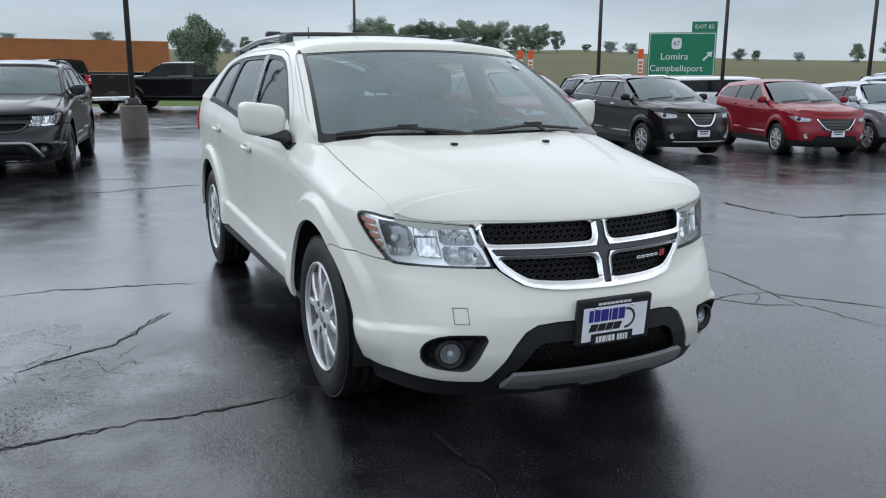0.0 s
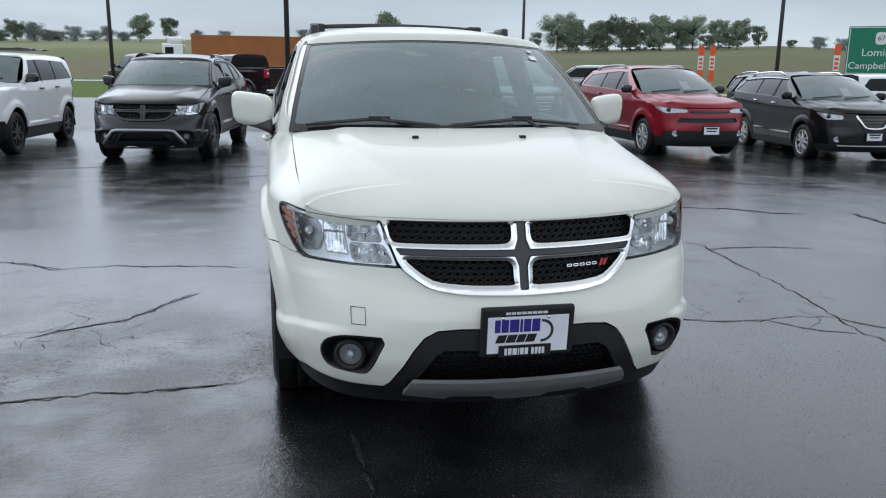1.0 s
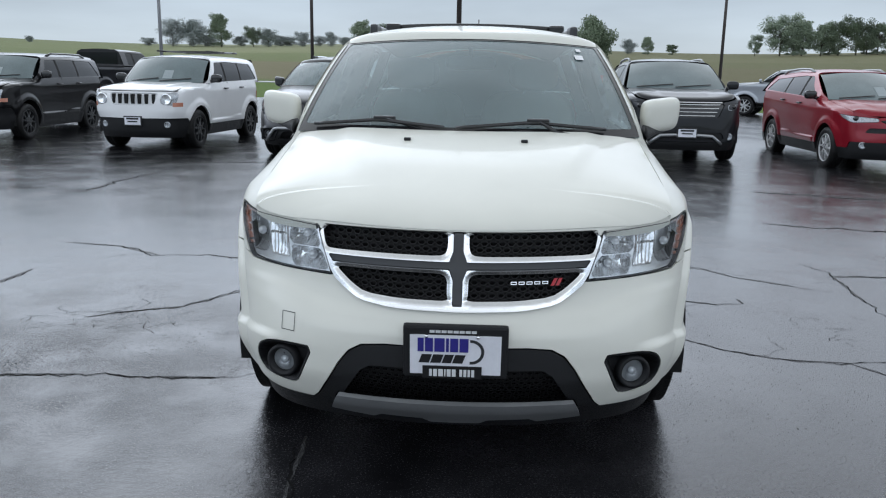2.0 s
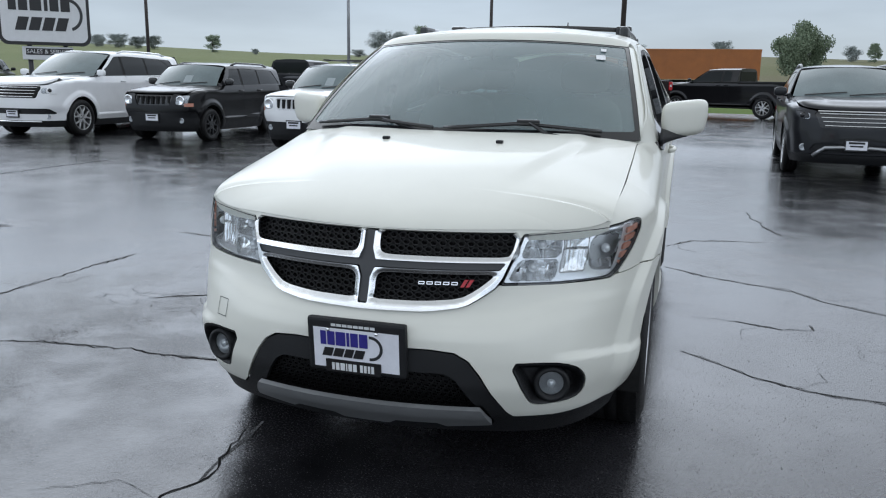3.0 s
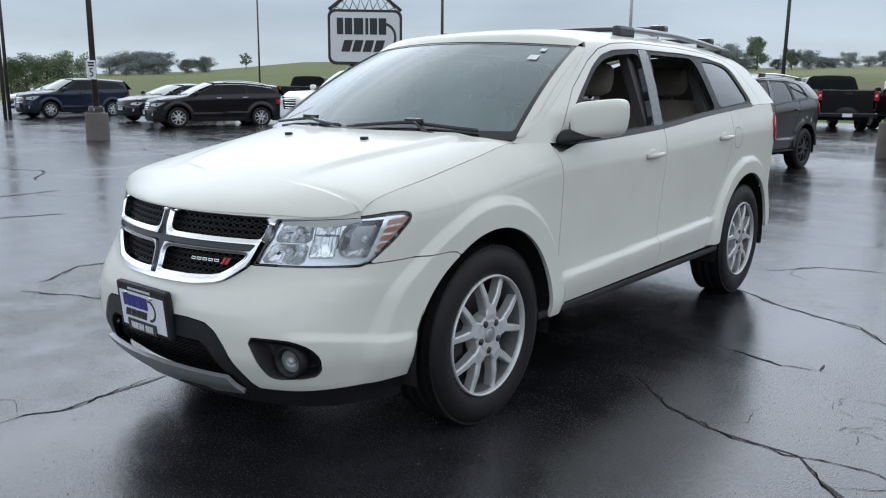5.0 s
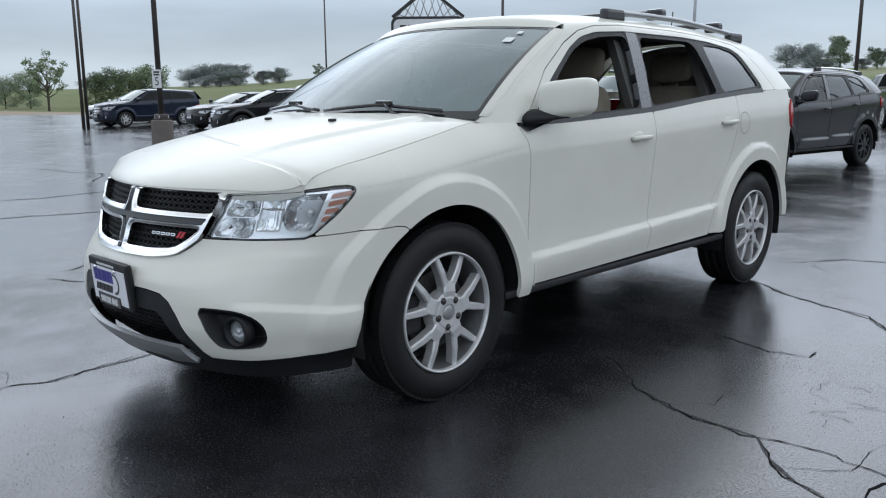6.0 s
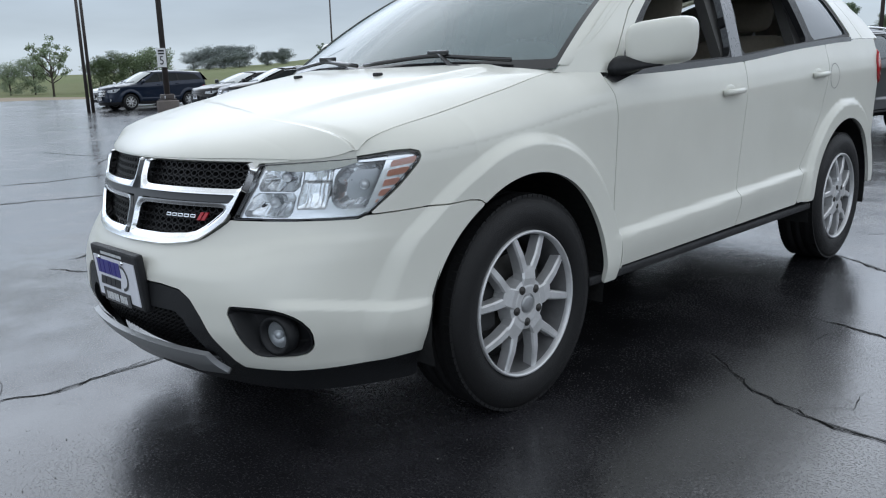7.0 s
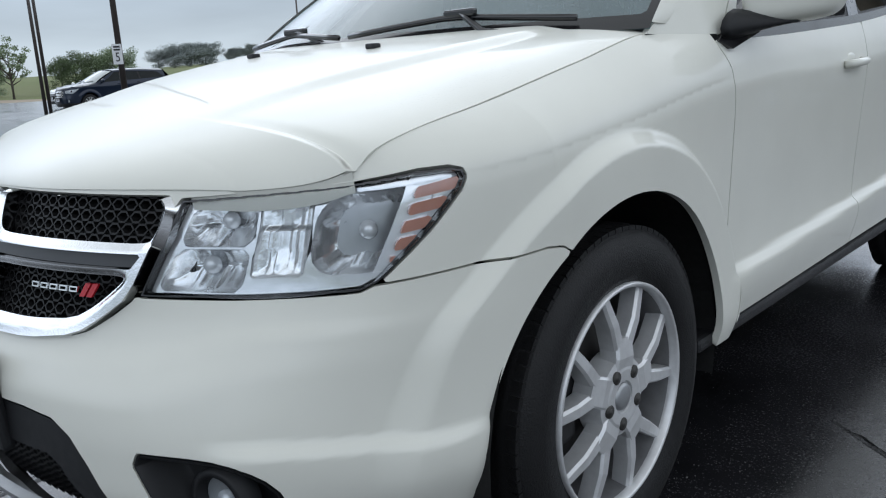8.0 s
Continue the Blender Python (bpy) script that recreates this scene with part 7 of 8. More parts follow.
def asphalt_mat():
    """Old asphalt after rain: a dark film of water with drier, rougher islands, stone grain and fine crazing."""
    m, n, l, b = node_mat("wet cracked asphalt")
    pos = n.new("ShaderNodeNewGeometry").outputs["Position"]
    large = noise_node(n, l, 0.33, 5.0, 0.6, pos)
    mid = noise_node(n, l, 1.7, 5.0, 0.62, pos)
    grain = noise_node(n, l, 120.0, 3.0, 0.7, pos)
    coarse = noise_node(n, l, 34.0, 3.0, 0.6, pos)
    streak = noise_node(n, l, 0.5, 4.0, 0.55, pos, (0.35, 1.6, 1.0))
    s = n.new("ShaderNodeMath")
    s.operation = "ADD"
    l.new(large, s.inputs[0])
    l.new(mid, s.inputs[1])
    away = n.new("ShaderNodeVectorMath")                 # a worn, drier stretch beside the car
    away.operation = "DISTANCE"
    l.new(pos, away.inputs[0])
    away.inputs[1].default_value = (2.45, 0.65, 0.0)
    s2 = n.new("ShaderNodeMath")
    l.new(s.outputs[0], s2.inputs[0])
    l.new(remap(n, l, away.outputs["Value"], 0.5, 2.3, 0.42, 0.0), s2.inputs[1])
    dry = remap(n, l, s2.outputs[0], 0.84, 1.26, 0.0, 1.0)
    rough_at = n.new("ShaderNodeVectorMath")             # crumbling stretch on the other side
    rough_at.operation = "DISTANCE"
    l.new(pos, rough_at.inputs[0])
    rough_at.inputs[1].default_value = (-2.1, -0.2, 0.0)
    crumble = remap(n, l, rough_at.outputs["Value"], 0.6, 2.0, 0.42, 0.0)
    worn_here = n.new("ShaderNodeMath")
    worn_here.operation = "MULTIPLY_ADD"
    l.new(crumble, worn_here.inputs[0])
    l.new(remap(n, l, mid, 0.38, 0.58, 0.35, 1.3), worn_here.inputs[1])
    l.new(remap(n, l, s.outputs[0], 0.84, 1.26, 0.05, 0.24), worn_here.inputs[2])
    vor = n.new("ShaderNodeTexVoronoi")
    vor.feature = "DISTANCE_TO_EDGE"
    vor.inputs["Scale"].default_value = 2.6
    wn_ = n.new("ShaderNodeTexNoise")
    wn_.inputs["Scale"].default_value = 3.0
    l.new(pos, wn_.inputs["Vector"])
    mixv = n.new("ShaderNodeVectorMath")
    mixv.operation = "MULTIPLY_ADD"
    l.new(wn_.outputs["Color"], mixv.inputs[0])
    mixv.inputs[1].default_value = (0.5, 0.5, 0.5)
    l.new(pos, mixv.inputs[2])
    l.new(mixv.outputs[0], vor.inputs["Vector"])
    craze_zone = remap(n, l, noise_node(n, l, 0.55, 2.0, 0.5, pos), 0.60, 0.72, 0.0, 0.6)
    craze = remap(n, l, vor.outputs["Distance"], 0.0, 0.012, 1.0, 0.0)
    cm = n.new("ShaderNodeMath")
    cm.operation = "MULTIPLY"
    l.new(craze, cm.inputs[0])
    l.new(craze_zone, cm.inputs[1])
    base = mixed(n, l, dry, (0.0022, 0.0024, 0.0030), (0.020, 0.020, 0.023))
    speck = n.new("ShaderNodeMath")
    speck.operation = "MULTIPLY"
    l.new(remap(n, l, grain, 0.57, 0.70, 0.0, 0.75), speck.inputs[0])
    l.new(remap(n, l, dry, 0, 1, 0.30, 1.0), speck.inputs[1])
    base = mixed(n, l, speck.outputs[0], base, (0.11, 0.108, 0.11))
    base = mixed(n, l, remap(n, l, coarse, 0.30, 0.45, 0.5, 0.0), base, (0.006, 0.006, 0.007))
    base = mixed(n, l, cm.outputs[0], base, (0.004, 0.004, 0.004))
    l.new(base, b.inputs["Base Color"])
    wet_r = remap(n, l, streak, 0.35, 0.65, 0.12, 0.22)
    mr = n.new("ShaderNodeMix")
    l.new(dry, mr.inputs["Factor"])
    l.new(wet_r, mr.inputs["A"])
    mr.inputs["B"].default_value = 0.25
    gloss = n.new("ShaderNodeMath")                      # stone grain breaks the film of water
    gloss.operation = "MULTIPLY_ADD"
    l.new(remap(n, l, grain, 0.45, 0.70, -0.04, 0.16), gloss.inputs[0])
    l.new(remap(n, l, dry, 0, 1, 0.4, 1.0), gloss.inputs[1])
    l.new(mr.outputs["Result"], gloss.inputs[2])
    l.new(gloss.outputs[0], b.inputs["Roughness"])
    b.inputs["IOR"].default_value = 1.45
    b.inputs["Specular IOR Level"].default_value = 0.75
    hsum = n.new("ShaderNodeMath")
    hsum.operation = "MULTIPLY_ADD"
    l.new(grain, hsum.inputs[0])
    hsum.inputs[1].default_value = 0.55
    l.new(coarse, hsum.inputs[2])
    h2 = n.new("ShaderNodeMath")
    h2.operation = "MULTIPLY_ADD"
    l.new(mid, h2.inputs[0])
    h2.inputs[1].default_value = 3.0
    l.new(hsum.outputs[0], h2.inputs[2])
    pit = n.new("ShaderNodeTexVoronoi")
    pit.inputs["Scale"].default_value = 58.0
    l.new(pos, pit.inputs["Vector"])
    worn = remap(n, l, noise_node(n, l, 1.1, 4.0, 0.6, pos), 0.50, 0.66, 0.0, 0.42)
    edge = n.new("ShaderNodeMath")
    edge.operation = "SUBTRACT"
    l.new(pit.outputs["Distance"], edge.inputs[0])
    l.new(worn, edge.inputs[1])
    pits = remap(n, l, edge.outputs[0], -0.12, 0.06, -0.9, 0.0)
    hp = n.new("ShaderNodeMath")
    l.new(h2.outputs[0], hp.inputs[0])
    l.new(pits, hp.inputs[1])
    h2 = hp
    h3 = n.new("ShaderNodeMath")
    h3.operation = "SUBTRACT"
    l.new(h2.outputs[0], h3.inputs[0])
    l.new(cm.outputs[0], h3.inputs[1])
    bp = n.new("ShaderNodeBump")
    bp.inputs["Distance"].default_value = 0.007
    l.new(worn_here.outputs[0], bp.inputs["Strength"])
    l.new(h3.outputs[0], bp.inputs["Height"])
    l.new(bp.outputs[0], b.inputs["Normal"])
    return m


M["asphalt"] = asphalt_mat()
lot = [(-62, -45), (48, -45), (48, 24.5), (24, 27.5), (14, 34.0), (-4, 36.6), (-14, 36.6), (-26, 35.5), (-40, 34), (-55, 30), (-70, 22)]
pav = sheet("pavement", lambda u, v: (u, v, lot_z(u, v)), steps(-72, 50, 1.5), steps(-46, 38, 1.5), lambda U, V: inside(lot, U, V), M["asphalt"], thick=0.4)[0]
tagged(pav, "rain-wet cracked black asphalt of a sales lot", "parking lot", kind="structure")
M["road"] = surface("pale wet road", (0.20, 0.20, 0.205), 0.45, 0, 0.12, 0.2, 0.2, 8)
M["gravel"] = surface("tan gravel shoulder", (0.24, 0.19, 0.13), 0.9, 0, 0.2, 0.5, 0.5, 20)
for nm, y0, y1, lab, mt in (("road", 49.0, 54.5, "pale wet frontage road beyond the verge", "road"), ("road", 97.0, 108.0, "pale highway beyond the fields", "road")):
    tagged(box(nm, (-420, 420, y0, y1, -0.3, 0.03), M[mt]), lab, "road", kind="structure")
tagged(box("gravel_shoulder", (-110, -62.5, 12.0, 33, -0.3, 0.012), M["gravel"]), "tan gravel shoulder beside the lot", "gravel", kind="structure")

# sealed and open cracks of the asphalt
M["crack"] = surface("dark open crack", (0.004, 0.004, 0.0042), 0.9, 0, 0.3, 4, spec=0.1)


def crack(points, width, seed, wander=0.05, branches=0):
    rng = random.Random(seed)
    pts = [Vector((x, y, 0)) for x, y in points]
    fine = [pts[0]]
    for a, b in zip(pts[:-1], pts[1:]):
        n = max(2, int((b - a).length / 0.035))
        side = Vector((-(b - a).y, (b - a).x, 0)).normalized()
        drift = 0.0
        for k in range(1, n + 1):
            drift = drift * 0.85 + rng.uniform(-1, 1) * wander * 0.33
            fine.append(a.lerp(b, k / n) + side * drift * (1 if k < n else 0.4))
    bm = bmesh.new()
    prev = None
    for i, p in enumerate(fine):
        d = (fine[min(i + 1, len(fine) - 1)] - fine[max(i - 1, 0)]).normalized()
        s = Vector((-d.y, d.x, 0))
        fade = min(1.0, 0.15 + i / 6, 0.15 + (len(fine) - 1 - i) / 6)
        w = width * fade * rng.uniform(0.45, 1.35) * 0.5
        cur = [bm.verts.new(p + s * w + Vector((0, 0, 0.0022))), bm.verts.new(p - s * w + Vector((0, 0, 0.0022)))]
        if prev:
            bm.faces.new((prev[0], prev[1], cur[1], cur[0]))
        prev = cur
    part("crack", bm, M["crack"], pav)
    for _ in range(branches):
        k = rng.randrange(len(fine) // 5, max(len(fine) // 5 + 1, len(fine) * 4 // 5))
        a = rng.uniform(0, 2 * math.pi)
        ln = rng.uniform(0.2, 0.5)
        p = fine[k]
        crack([(p.x, p.y), (p.x + ln * math.cos(a) * 0.5, p.y + ln * math.sin(a) * 0.5), (p.x + ln * math.cos(a + 0.5), p.y + ln * math.sin(a + 0.5))], width * 0.45, rng.random(), wander * 0.7)


M["slumped"] = surface("rough slumped asphalt beside a crack", (0.008, 0.008, 0.009), 0.26, 0, 0.4, 14, 0.9, 160, spec=0.5)


def worn_edge(points, width, seed):
    """The ragged, slumped strip along a crack, as a few broken stretches."""
    rng = random.Random(seed)
    bm = bmesh.new()
    for (x0, y0), (x1, y1) in zip(points[:-1], points[1:]):
        if rng.random() < 0.35:
            continue
        a, b = Vector((x0, y0, 0.0012)), Vector((x1, y1, 0.0012))
        d = (b - a).normalized()
        s = Vector((-d.y, d.x, 0))
        n = max(4, int((b - a).length / 0.03))
        prev, w0, w1, lean = None, 0.3, 0.3, rng.uniform(0.2, 1.0)
        for k in range(n + 1):
            w0 = min(1.0, max(0.08, w0 + rng.uniform(-0.16, 0.16)))
            w1 = min(1.0, max(0.08, w1 + rng.uniform(-0.16, 0.16)))
            fade = min(1.0, k / 4, (n - k) / 4)
            p = a.lerp(b, k / n)
            cur = [bm.verts.new(p + s * (0.004 + w0 * fade * width * lean)), bm.verts.new(p - s * (0.004 + w1 * fade * width * (1.2 - lean)))]
            if prev:
                bm.faces.new((prev[0], prev[1], cur[1], cur[0]))
            prev = cur
    if bm.faces:
        part("worn_edge", bm, M["slumped"], pav)
    else:
        bm.free()


CRACKS_NEAR = [
    [(1.04, 0.92), (1.24, 0.76), (1.37, 0.64), (1.6, 0.52), (1.79, 0.5), (1.96, 0.49), (2.23, 0.51), (2.43, 0.42), (2.82, -0.11)],
    [(1.97, 0.48), (2.07, 0.34), (2.2, 0.23), (2.33, 0.17)],
    [(0.91, 2.93), (1.22, 2.7), (1.56, 2.55), (1.76, 2.45), (1.91, 2.25), (2.25, 2.02), (2.49, 1.89)],
    [(1.1, 1.6), (1.35, 1.58), (1.6, 1.5), (1.77, 1.54), (1.76, 1.65)],
    [(2.56, 2.8), (2.67, 2.42), (2.58, 1.65), (2.54, 1.04), (2.46, 0.62), (2.37, 0.23), (2.42, -0.07), (2.44, -0.4)],
    [(-0.6, -1.38), (-0.61, -1.2), (-0.54, -1.08), (-0.56, -0.94), (-0.58, -0.56)],
]
CRACKS_SIDE = [
    [(-3.29, 2.79), (-2.84, 2.72), (-2.37, 2.43), (-1.97, 2.46), (-1.42, 2.37), (-1.02, 2.28)],
    [(-2.72, -0.29), (-2.45, -0.16), (-2.19, -0.06), (-1.8, -0.01), (-1.4, 0.0), (-1.13, 0.01), (-0.94, 0.07)],
    [(-2.16, 0.85), (-1.94, 1.0), (-1.69, 1.12), (-1.52, 1.39), (-1.35, 1.62)],
    [(-2.91, -0.2), (-2.89, -0.06), (-3.18, 0.3), (-3.1, 0.66), (-3.08, 0.98), (-3.11, 1.45), (-3.07, 1.9)],
    [(0.83, 3.67), (1.0, 3.9), (1.13, 4.1), (1.5, 4.2), (1.77, 4.26)],
    [(1.7, 6.03), (1.79, 5.17), (1.91, 4.62), (2.22, 4.59)],
    [(2.62, 2.33), (3.1, 2.36), (3.56, 2.22)],
]
CRACKS_FAR = [
    [(2.88, 4.5), (3.29, 4.33), (3.87, 4.27), (4.17, 3.96), (4.57, 3.78)],
    [(5.15, 3.78), (5.07, 3.22), (5.14, 2.58), (6.2, 2.4)],
    [(-4.5, 5.51), (-4.5, 6.4), (-4.36, 7.5)],
    [(-5.91, 2.54), (-5.43, 2.55), (-4.83, 2.48)],
    [(-7.99, 4.18), (-8.05, 6.18), (-8.02, 7.8)],
    [(-1.79, 7.37), (-0.98, 7.59), (-0.3, 7.7)],
    [(-7.79, 0.98), (-7.66, 1.47), (-7.8, 2.4)],
    [(-6.2, 0.2), (-6.04, 0.78), (-5.8, 1.5)],
    [(-14.0, 7.2), (-11.0, 6.4), (-9.0, 6.6)],
    [(-12.5, 3.0), (-10.5, 3.4), (-9.2, 2.8)],
    [(-5.0, 8.5), (-3.2, 8.9), (-1.0, 8.7)],
    [(3.5, 6.8), (5.5, 6.2), (7.0, 6.4)],
]
for lines, wide, wob, twigs in ((CRACKS_NEAR, 0.0075, 0.05, 1), (CRACKS_SIDE, 0.011, 0.06, 1), (CRACKS_FAR, 0.026, 0.09, 1)):
    for i, line in enumerate(lines):
        worn_edge(line, wide * 3.6, i + 300)
        crack(line, wide, i + 11, wob, twigs)


# crumbled patch: a net of short cracks round it
def crazing(cx, cy, rx, ry, count, seed):
    rng = random.Random(seed)
    bm = bmesh.new()
    for _ in range(count):
        a, q = rng.uniform(0, 2 * math.pi), math.sqrt(rng.random())
        p = Vector((cx + rx * q * math.cos(a), cy + ry * q * math.sin(a), 0.0026))
        th = rng.uniform(0, 2 * math.pi)
        prev = None
        for k in range(rng.randint(3, 6)):
            w = rng.uniform(0.0006, 0.0019)
            s_ = Vector((-math.sin(th), math.cos(th), 0)) * w
            cur = [bm.verts.new(p + s_), bm.verts.new(p - s_)]
            if prev:
                bm.faces.new((prev[0], prev[1], cur[1], cur[0]))
            prev = cur
            p = p + Vector((math.cos(th), math.sin(th), 0)) * rng.uniform(0.02, 0.06)
            th += rng.uniform(-0.9, 0.9)
    tagged(part("crazing", bm, M["crack"], pav), kind="stuff")


crazing(-2.05, 0.80, 0.48, 0.17, 30, 3)
crazing(2.4, 1.0, 0.5, 0.3, 14, 5)

# loose grit washed together on the asphalt
M["grit"] = surface("wet pale grit", (0.13, 0.125, 0.12), 0.3, 0, 0.5, 30)
rng = random.Random(77)
verts, faces = [], []
for cx, cy, sx_, sy_, count in ((1.35, 0.2, 0.8, 0.9, 1500), (0.4, -1.5, 1.2, 0.5, 900), (1.7, -0.9, 0.7, 0.7, 700), (-2.0, 0.8, 0.7, 0.4, 500), (2.4, 2.2, 0.9, 1.4, 600)):
    for _ in range(count):
        x, y = rng.gauss(cx, sx_ * 0.6), rng.gauss(cy, sy_ * 0.6)
        r = rng.uniform(0.0007, 0.0019) * (1.7 if rng.random() < 0.05 else 1.0)
        q = len(verts)
        a = rng.uniform(0, 1.6)
        verts += [(x + r * math.cos(a + k * math.pi / 2) * rng.uniform(0.7, 1.3), y + r * math.sin(a + k * math.pi / 2) * rng.uniform(0.7, 1.3), 0.001) for k in range(4)] + [(x, y, 0.001 + r * rng.uniform(0.8, 1.3))]
        faces += [(q + k, q + (k + 1) % 4, q + 4) for k in range(4)]
grit = mesh_part("grit", verts, faces, M["grit"], pav, smooth=False)
tagged(grit, kind="stuff")

# ---------------------------------------------------------------- poles and signs
def lamp_pole(x, y, height, r, mat, label, base=False):
    pole = new("lamp_pole")
    pole.matrix_basis = pose(x, y, float(lot_z(x, y)))
    tagged(pole, label, "lamp pole", "poles round the lot")
    z0 = 0.0
    if base:
        bm = bmesh.new()
        bm_revolve(bm, [(0.0, 0.72), (0.262, 0.70), (0.28, 0.68), (0.29, 0.0)], 28, pose(0, 0, 0, 0, -90, 0))
        part("concrete_pier", bm, M["concrete"], pole, "weathered brown concrete pier")
        box("base_plate", (-0.17, 0.17, -0.17, 0.17, 0.72, 0.745), mat, pole, bevel=0.004)
        for k in range(4):
            a = math.pi / 4 + k * math.pi / 2
            tube("anchor_bolt", [(0.18 * math.cos(a), 0.18 * math.sin(a), 0.73), (0.18 * math.cos(a), 0.18 * math.sin(a), 0.82)], 0.016, M["pole_grey"], pole, 6)
        box("base_cover", (-0.14, 0.14, -0.14, 0.14, 0.746, 0.86), mat, pole, bevel=0.02)
        z0 = 0.78
    tube("shaft", [(0, 0, z0), (0, 0, height)], r, mat, pole, 12, r * 0.7)
    return pole


lamp_pole(-0.51, 15.7, 9.0, 0.062, M["pole_metal"], "dark bronze lamp pole on a concrete pier", True)
lamp_pole(-17.5, 8.05, 9.0, 0.075, M["pole_metal"], "dark bronze lamp pole on a concrete pier with a speed sign", True)
for x, y in ((10.4, 32.7), (16.17, 21.75), (19.5, 18.9), (23.85, 16.4), (-6.8, 29.3), (-20.45, 25.75), (-46.0, 35.7), (-32.8, 12.1), (-33.12, 12.42)):
    lamp_pole(x, y, 9.0, 0.075, M["pole_metal"], "dark bronze lamp pole at the edge of the lot")
lamp_pole(-12.3, 27.6, 9.0, 0.07, M["pole_grey"], "pale grey steel pole at the edge of the lot")


def text_mesh(name, body, size, m, material, parent):
    cu = bpy.data.curves.new(name, "FONT")
    cu.body, cu.size, cu.align_x, cu.align_y, cu.extrude = body, size, "CENTER", "CENTER", 0.004
    tmp = bpy.data.objects.new("tmp_text", cu)
    scene.collection.objects.link(tmp)
    me = bpy.data.meshes.new_from_object(tmp.evaluated_get(bpy.context.evaluated_depsgraph_get()))
    bpy.data.objects.remove(tmp)
    me.materials.clear()
    me.materials.append(material)
    ob = new(name, me)
    ob.parent = parent
    ob.matrix_basis = m
    return ob


# speed plate on the pole, facing the camera's side
plate = new("speed_sign")
plate.matrix_basis = pose(-17.40, 7.94, 1.78, 90, 0, 62) @ Matrix.Diagonal((0.66, 0.85, 1, 1))
tagged(plate, "small white speed limit sign strapped to a lamp pole", "sign")
box("panel", (-0.17, 0.17, -0.28, 0.28, -0.004, 0.0), M["sign_white"], plate, bevel=0.0)
text_mesh("numeral", "5", 0.36, pose(0, -0.09, 0.006), M["plate_black"], plate)
for k in range(2):
    box("text_bar", (-0.11, 0.11, 0.10 + k * 0.08, 0.15 + k * 0.08, 0.0, 0.005), M["plate_black"], plate)

# dealer's pylon sign
pyl = new("pylon_sign")
pyl.matrix_basis = pose(-30.0, 30.6, 0.36, 0, 0, 43) @ Matrix.Scale(0.96, 4)
tagged(pyl, "white dealer pylon sign in a black frame with roof truss", "sign")


def rounded_slab(bm, w, h, y0, y1, zc, r):
    pts = outline([(-w / 2, -h / 2), (w / 2, -h / 2), (w / 2, h / 2), (-w / 2, h / 2)], 0)
    ring = []
    for cx, cz_, a0 in ((w / 2 - r, h / 2 - r, 0), (-w / 2 + r, h / 2 - r, 90), (-w / 2 + r, -h / 2 + r, 180), (w / 2 - r, -h / 2 + r, 270)):
        for k in range(6):
            a = math.radians(a0 + 18 * k)
            ring.append((cx + r * math.cos(a), cz_ + r * math.sin(a)))
    fr = [bm.verts.new((x, y0, zc + z)) for x, z in ring]
    bk = [bm.verts.new((x, y1, zc + z)) for x, z in ring]
    bm.faces.new(fr[::-1]), bm.faces.new(bk)
    for k in range(len(ring)):
        q = (k + 1) % len(ring)
        bm.faces.new((fr[k], fr[q], bk[q], bk[k]))


bm = bmesh.new()
rounded_slab(bm, 4.3, 3.1, -0.35, 0.45, 4.05, 0.40)
part("cabinet", bm, M["sign_black"], pyl)
bm = bmesh.new()
rounded_slab(bm, 4.0, 2.8, -0.37, -0.34, 4.05, 0.34)
part("face", bm, M["sign_white"], pyl)
def mark_block(x0, x1, z0, z1, lean=0.0):
    """A plain block of the dealer's mark."""
    bm = bmesh.new()
    for v in bm_box(bm, x0, x1, -0.385, -0.368, z0, z1):
        v.co.x += (v.co.z - z0) * lean
    part("logo_block", bm, M["sign_black"], pyl)


for x, w in ((-1.62, 0.36), (-1.16, 0.42), (-0.64, 0.54), (0.02, 0.17), (0.28, 0.42), (0.79, 0.44)):
    mark_block(x, x + w, 4.20, 5.12)
for k in range(4):
    mark_block(-1.40 + k * 0.62, -0.90 + k * 0.62, 3.22, 3.88, 0.3)
bm = bmesh.new()
n_arc = 22
arc_v = []
for k in range(n_arc + 1):
    a = math.radians(-75 + 165 * k / n_arc)
    arc_v.append([bm.verts.new((1.10 + r * math.cos(a), -0.38, 4.05 + r * 1.15 * math.sin(a))) for r in (0.72, 0.58)])
for p, q in zip(arc_v[:-1], arc_v[1:]):
    bm.faces.new((p[0], p[1], q[1], q[0]))
part("logo_arc", bm, M["bar_grey"], pyl)
box("lower_panel", (-1.15, 1.25, -0.2, 0.2, 1.75, 2.42), M["sign_white"], pyl, bevel=0.02)
box("lower_strip", (-0.98, 1.22, -0.216, -0.201, 1.99, 2.33), M["sign_black"], pyl, bevel=0.004)
text_mesh("lower_text", "SALES & SERVICE", 0.29, pose(0.12, -0.222, 2.16, 90), M["sign_white"], pyl)
for x in (-0.8, 0.9):
    tube("post", [(x, 0.05, -0.6), (x, 0.05, 2.6)], 0.12, M["sign_black"], pyl, 10)
for x in (-2.1, 2.1):
    box("roof_beam", (-0.07, 0.07, -0.25, 0.35, 0.0, 2.66), M["sign_black"], pyl, m=Matrix.Translation((x, 0.05, 5.60)) @ pose(0, 0, 0, 0, -52 if x > 0 else 52))
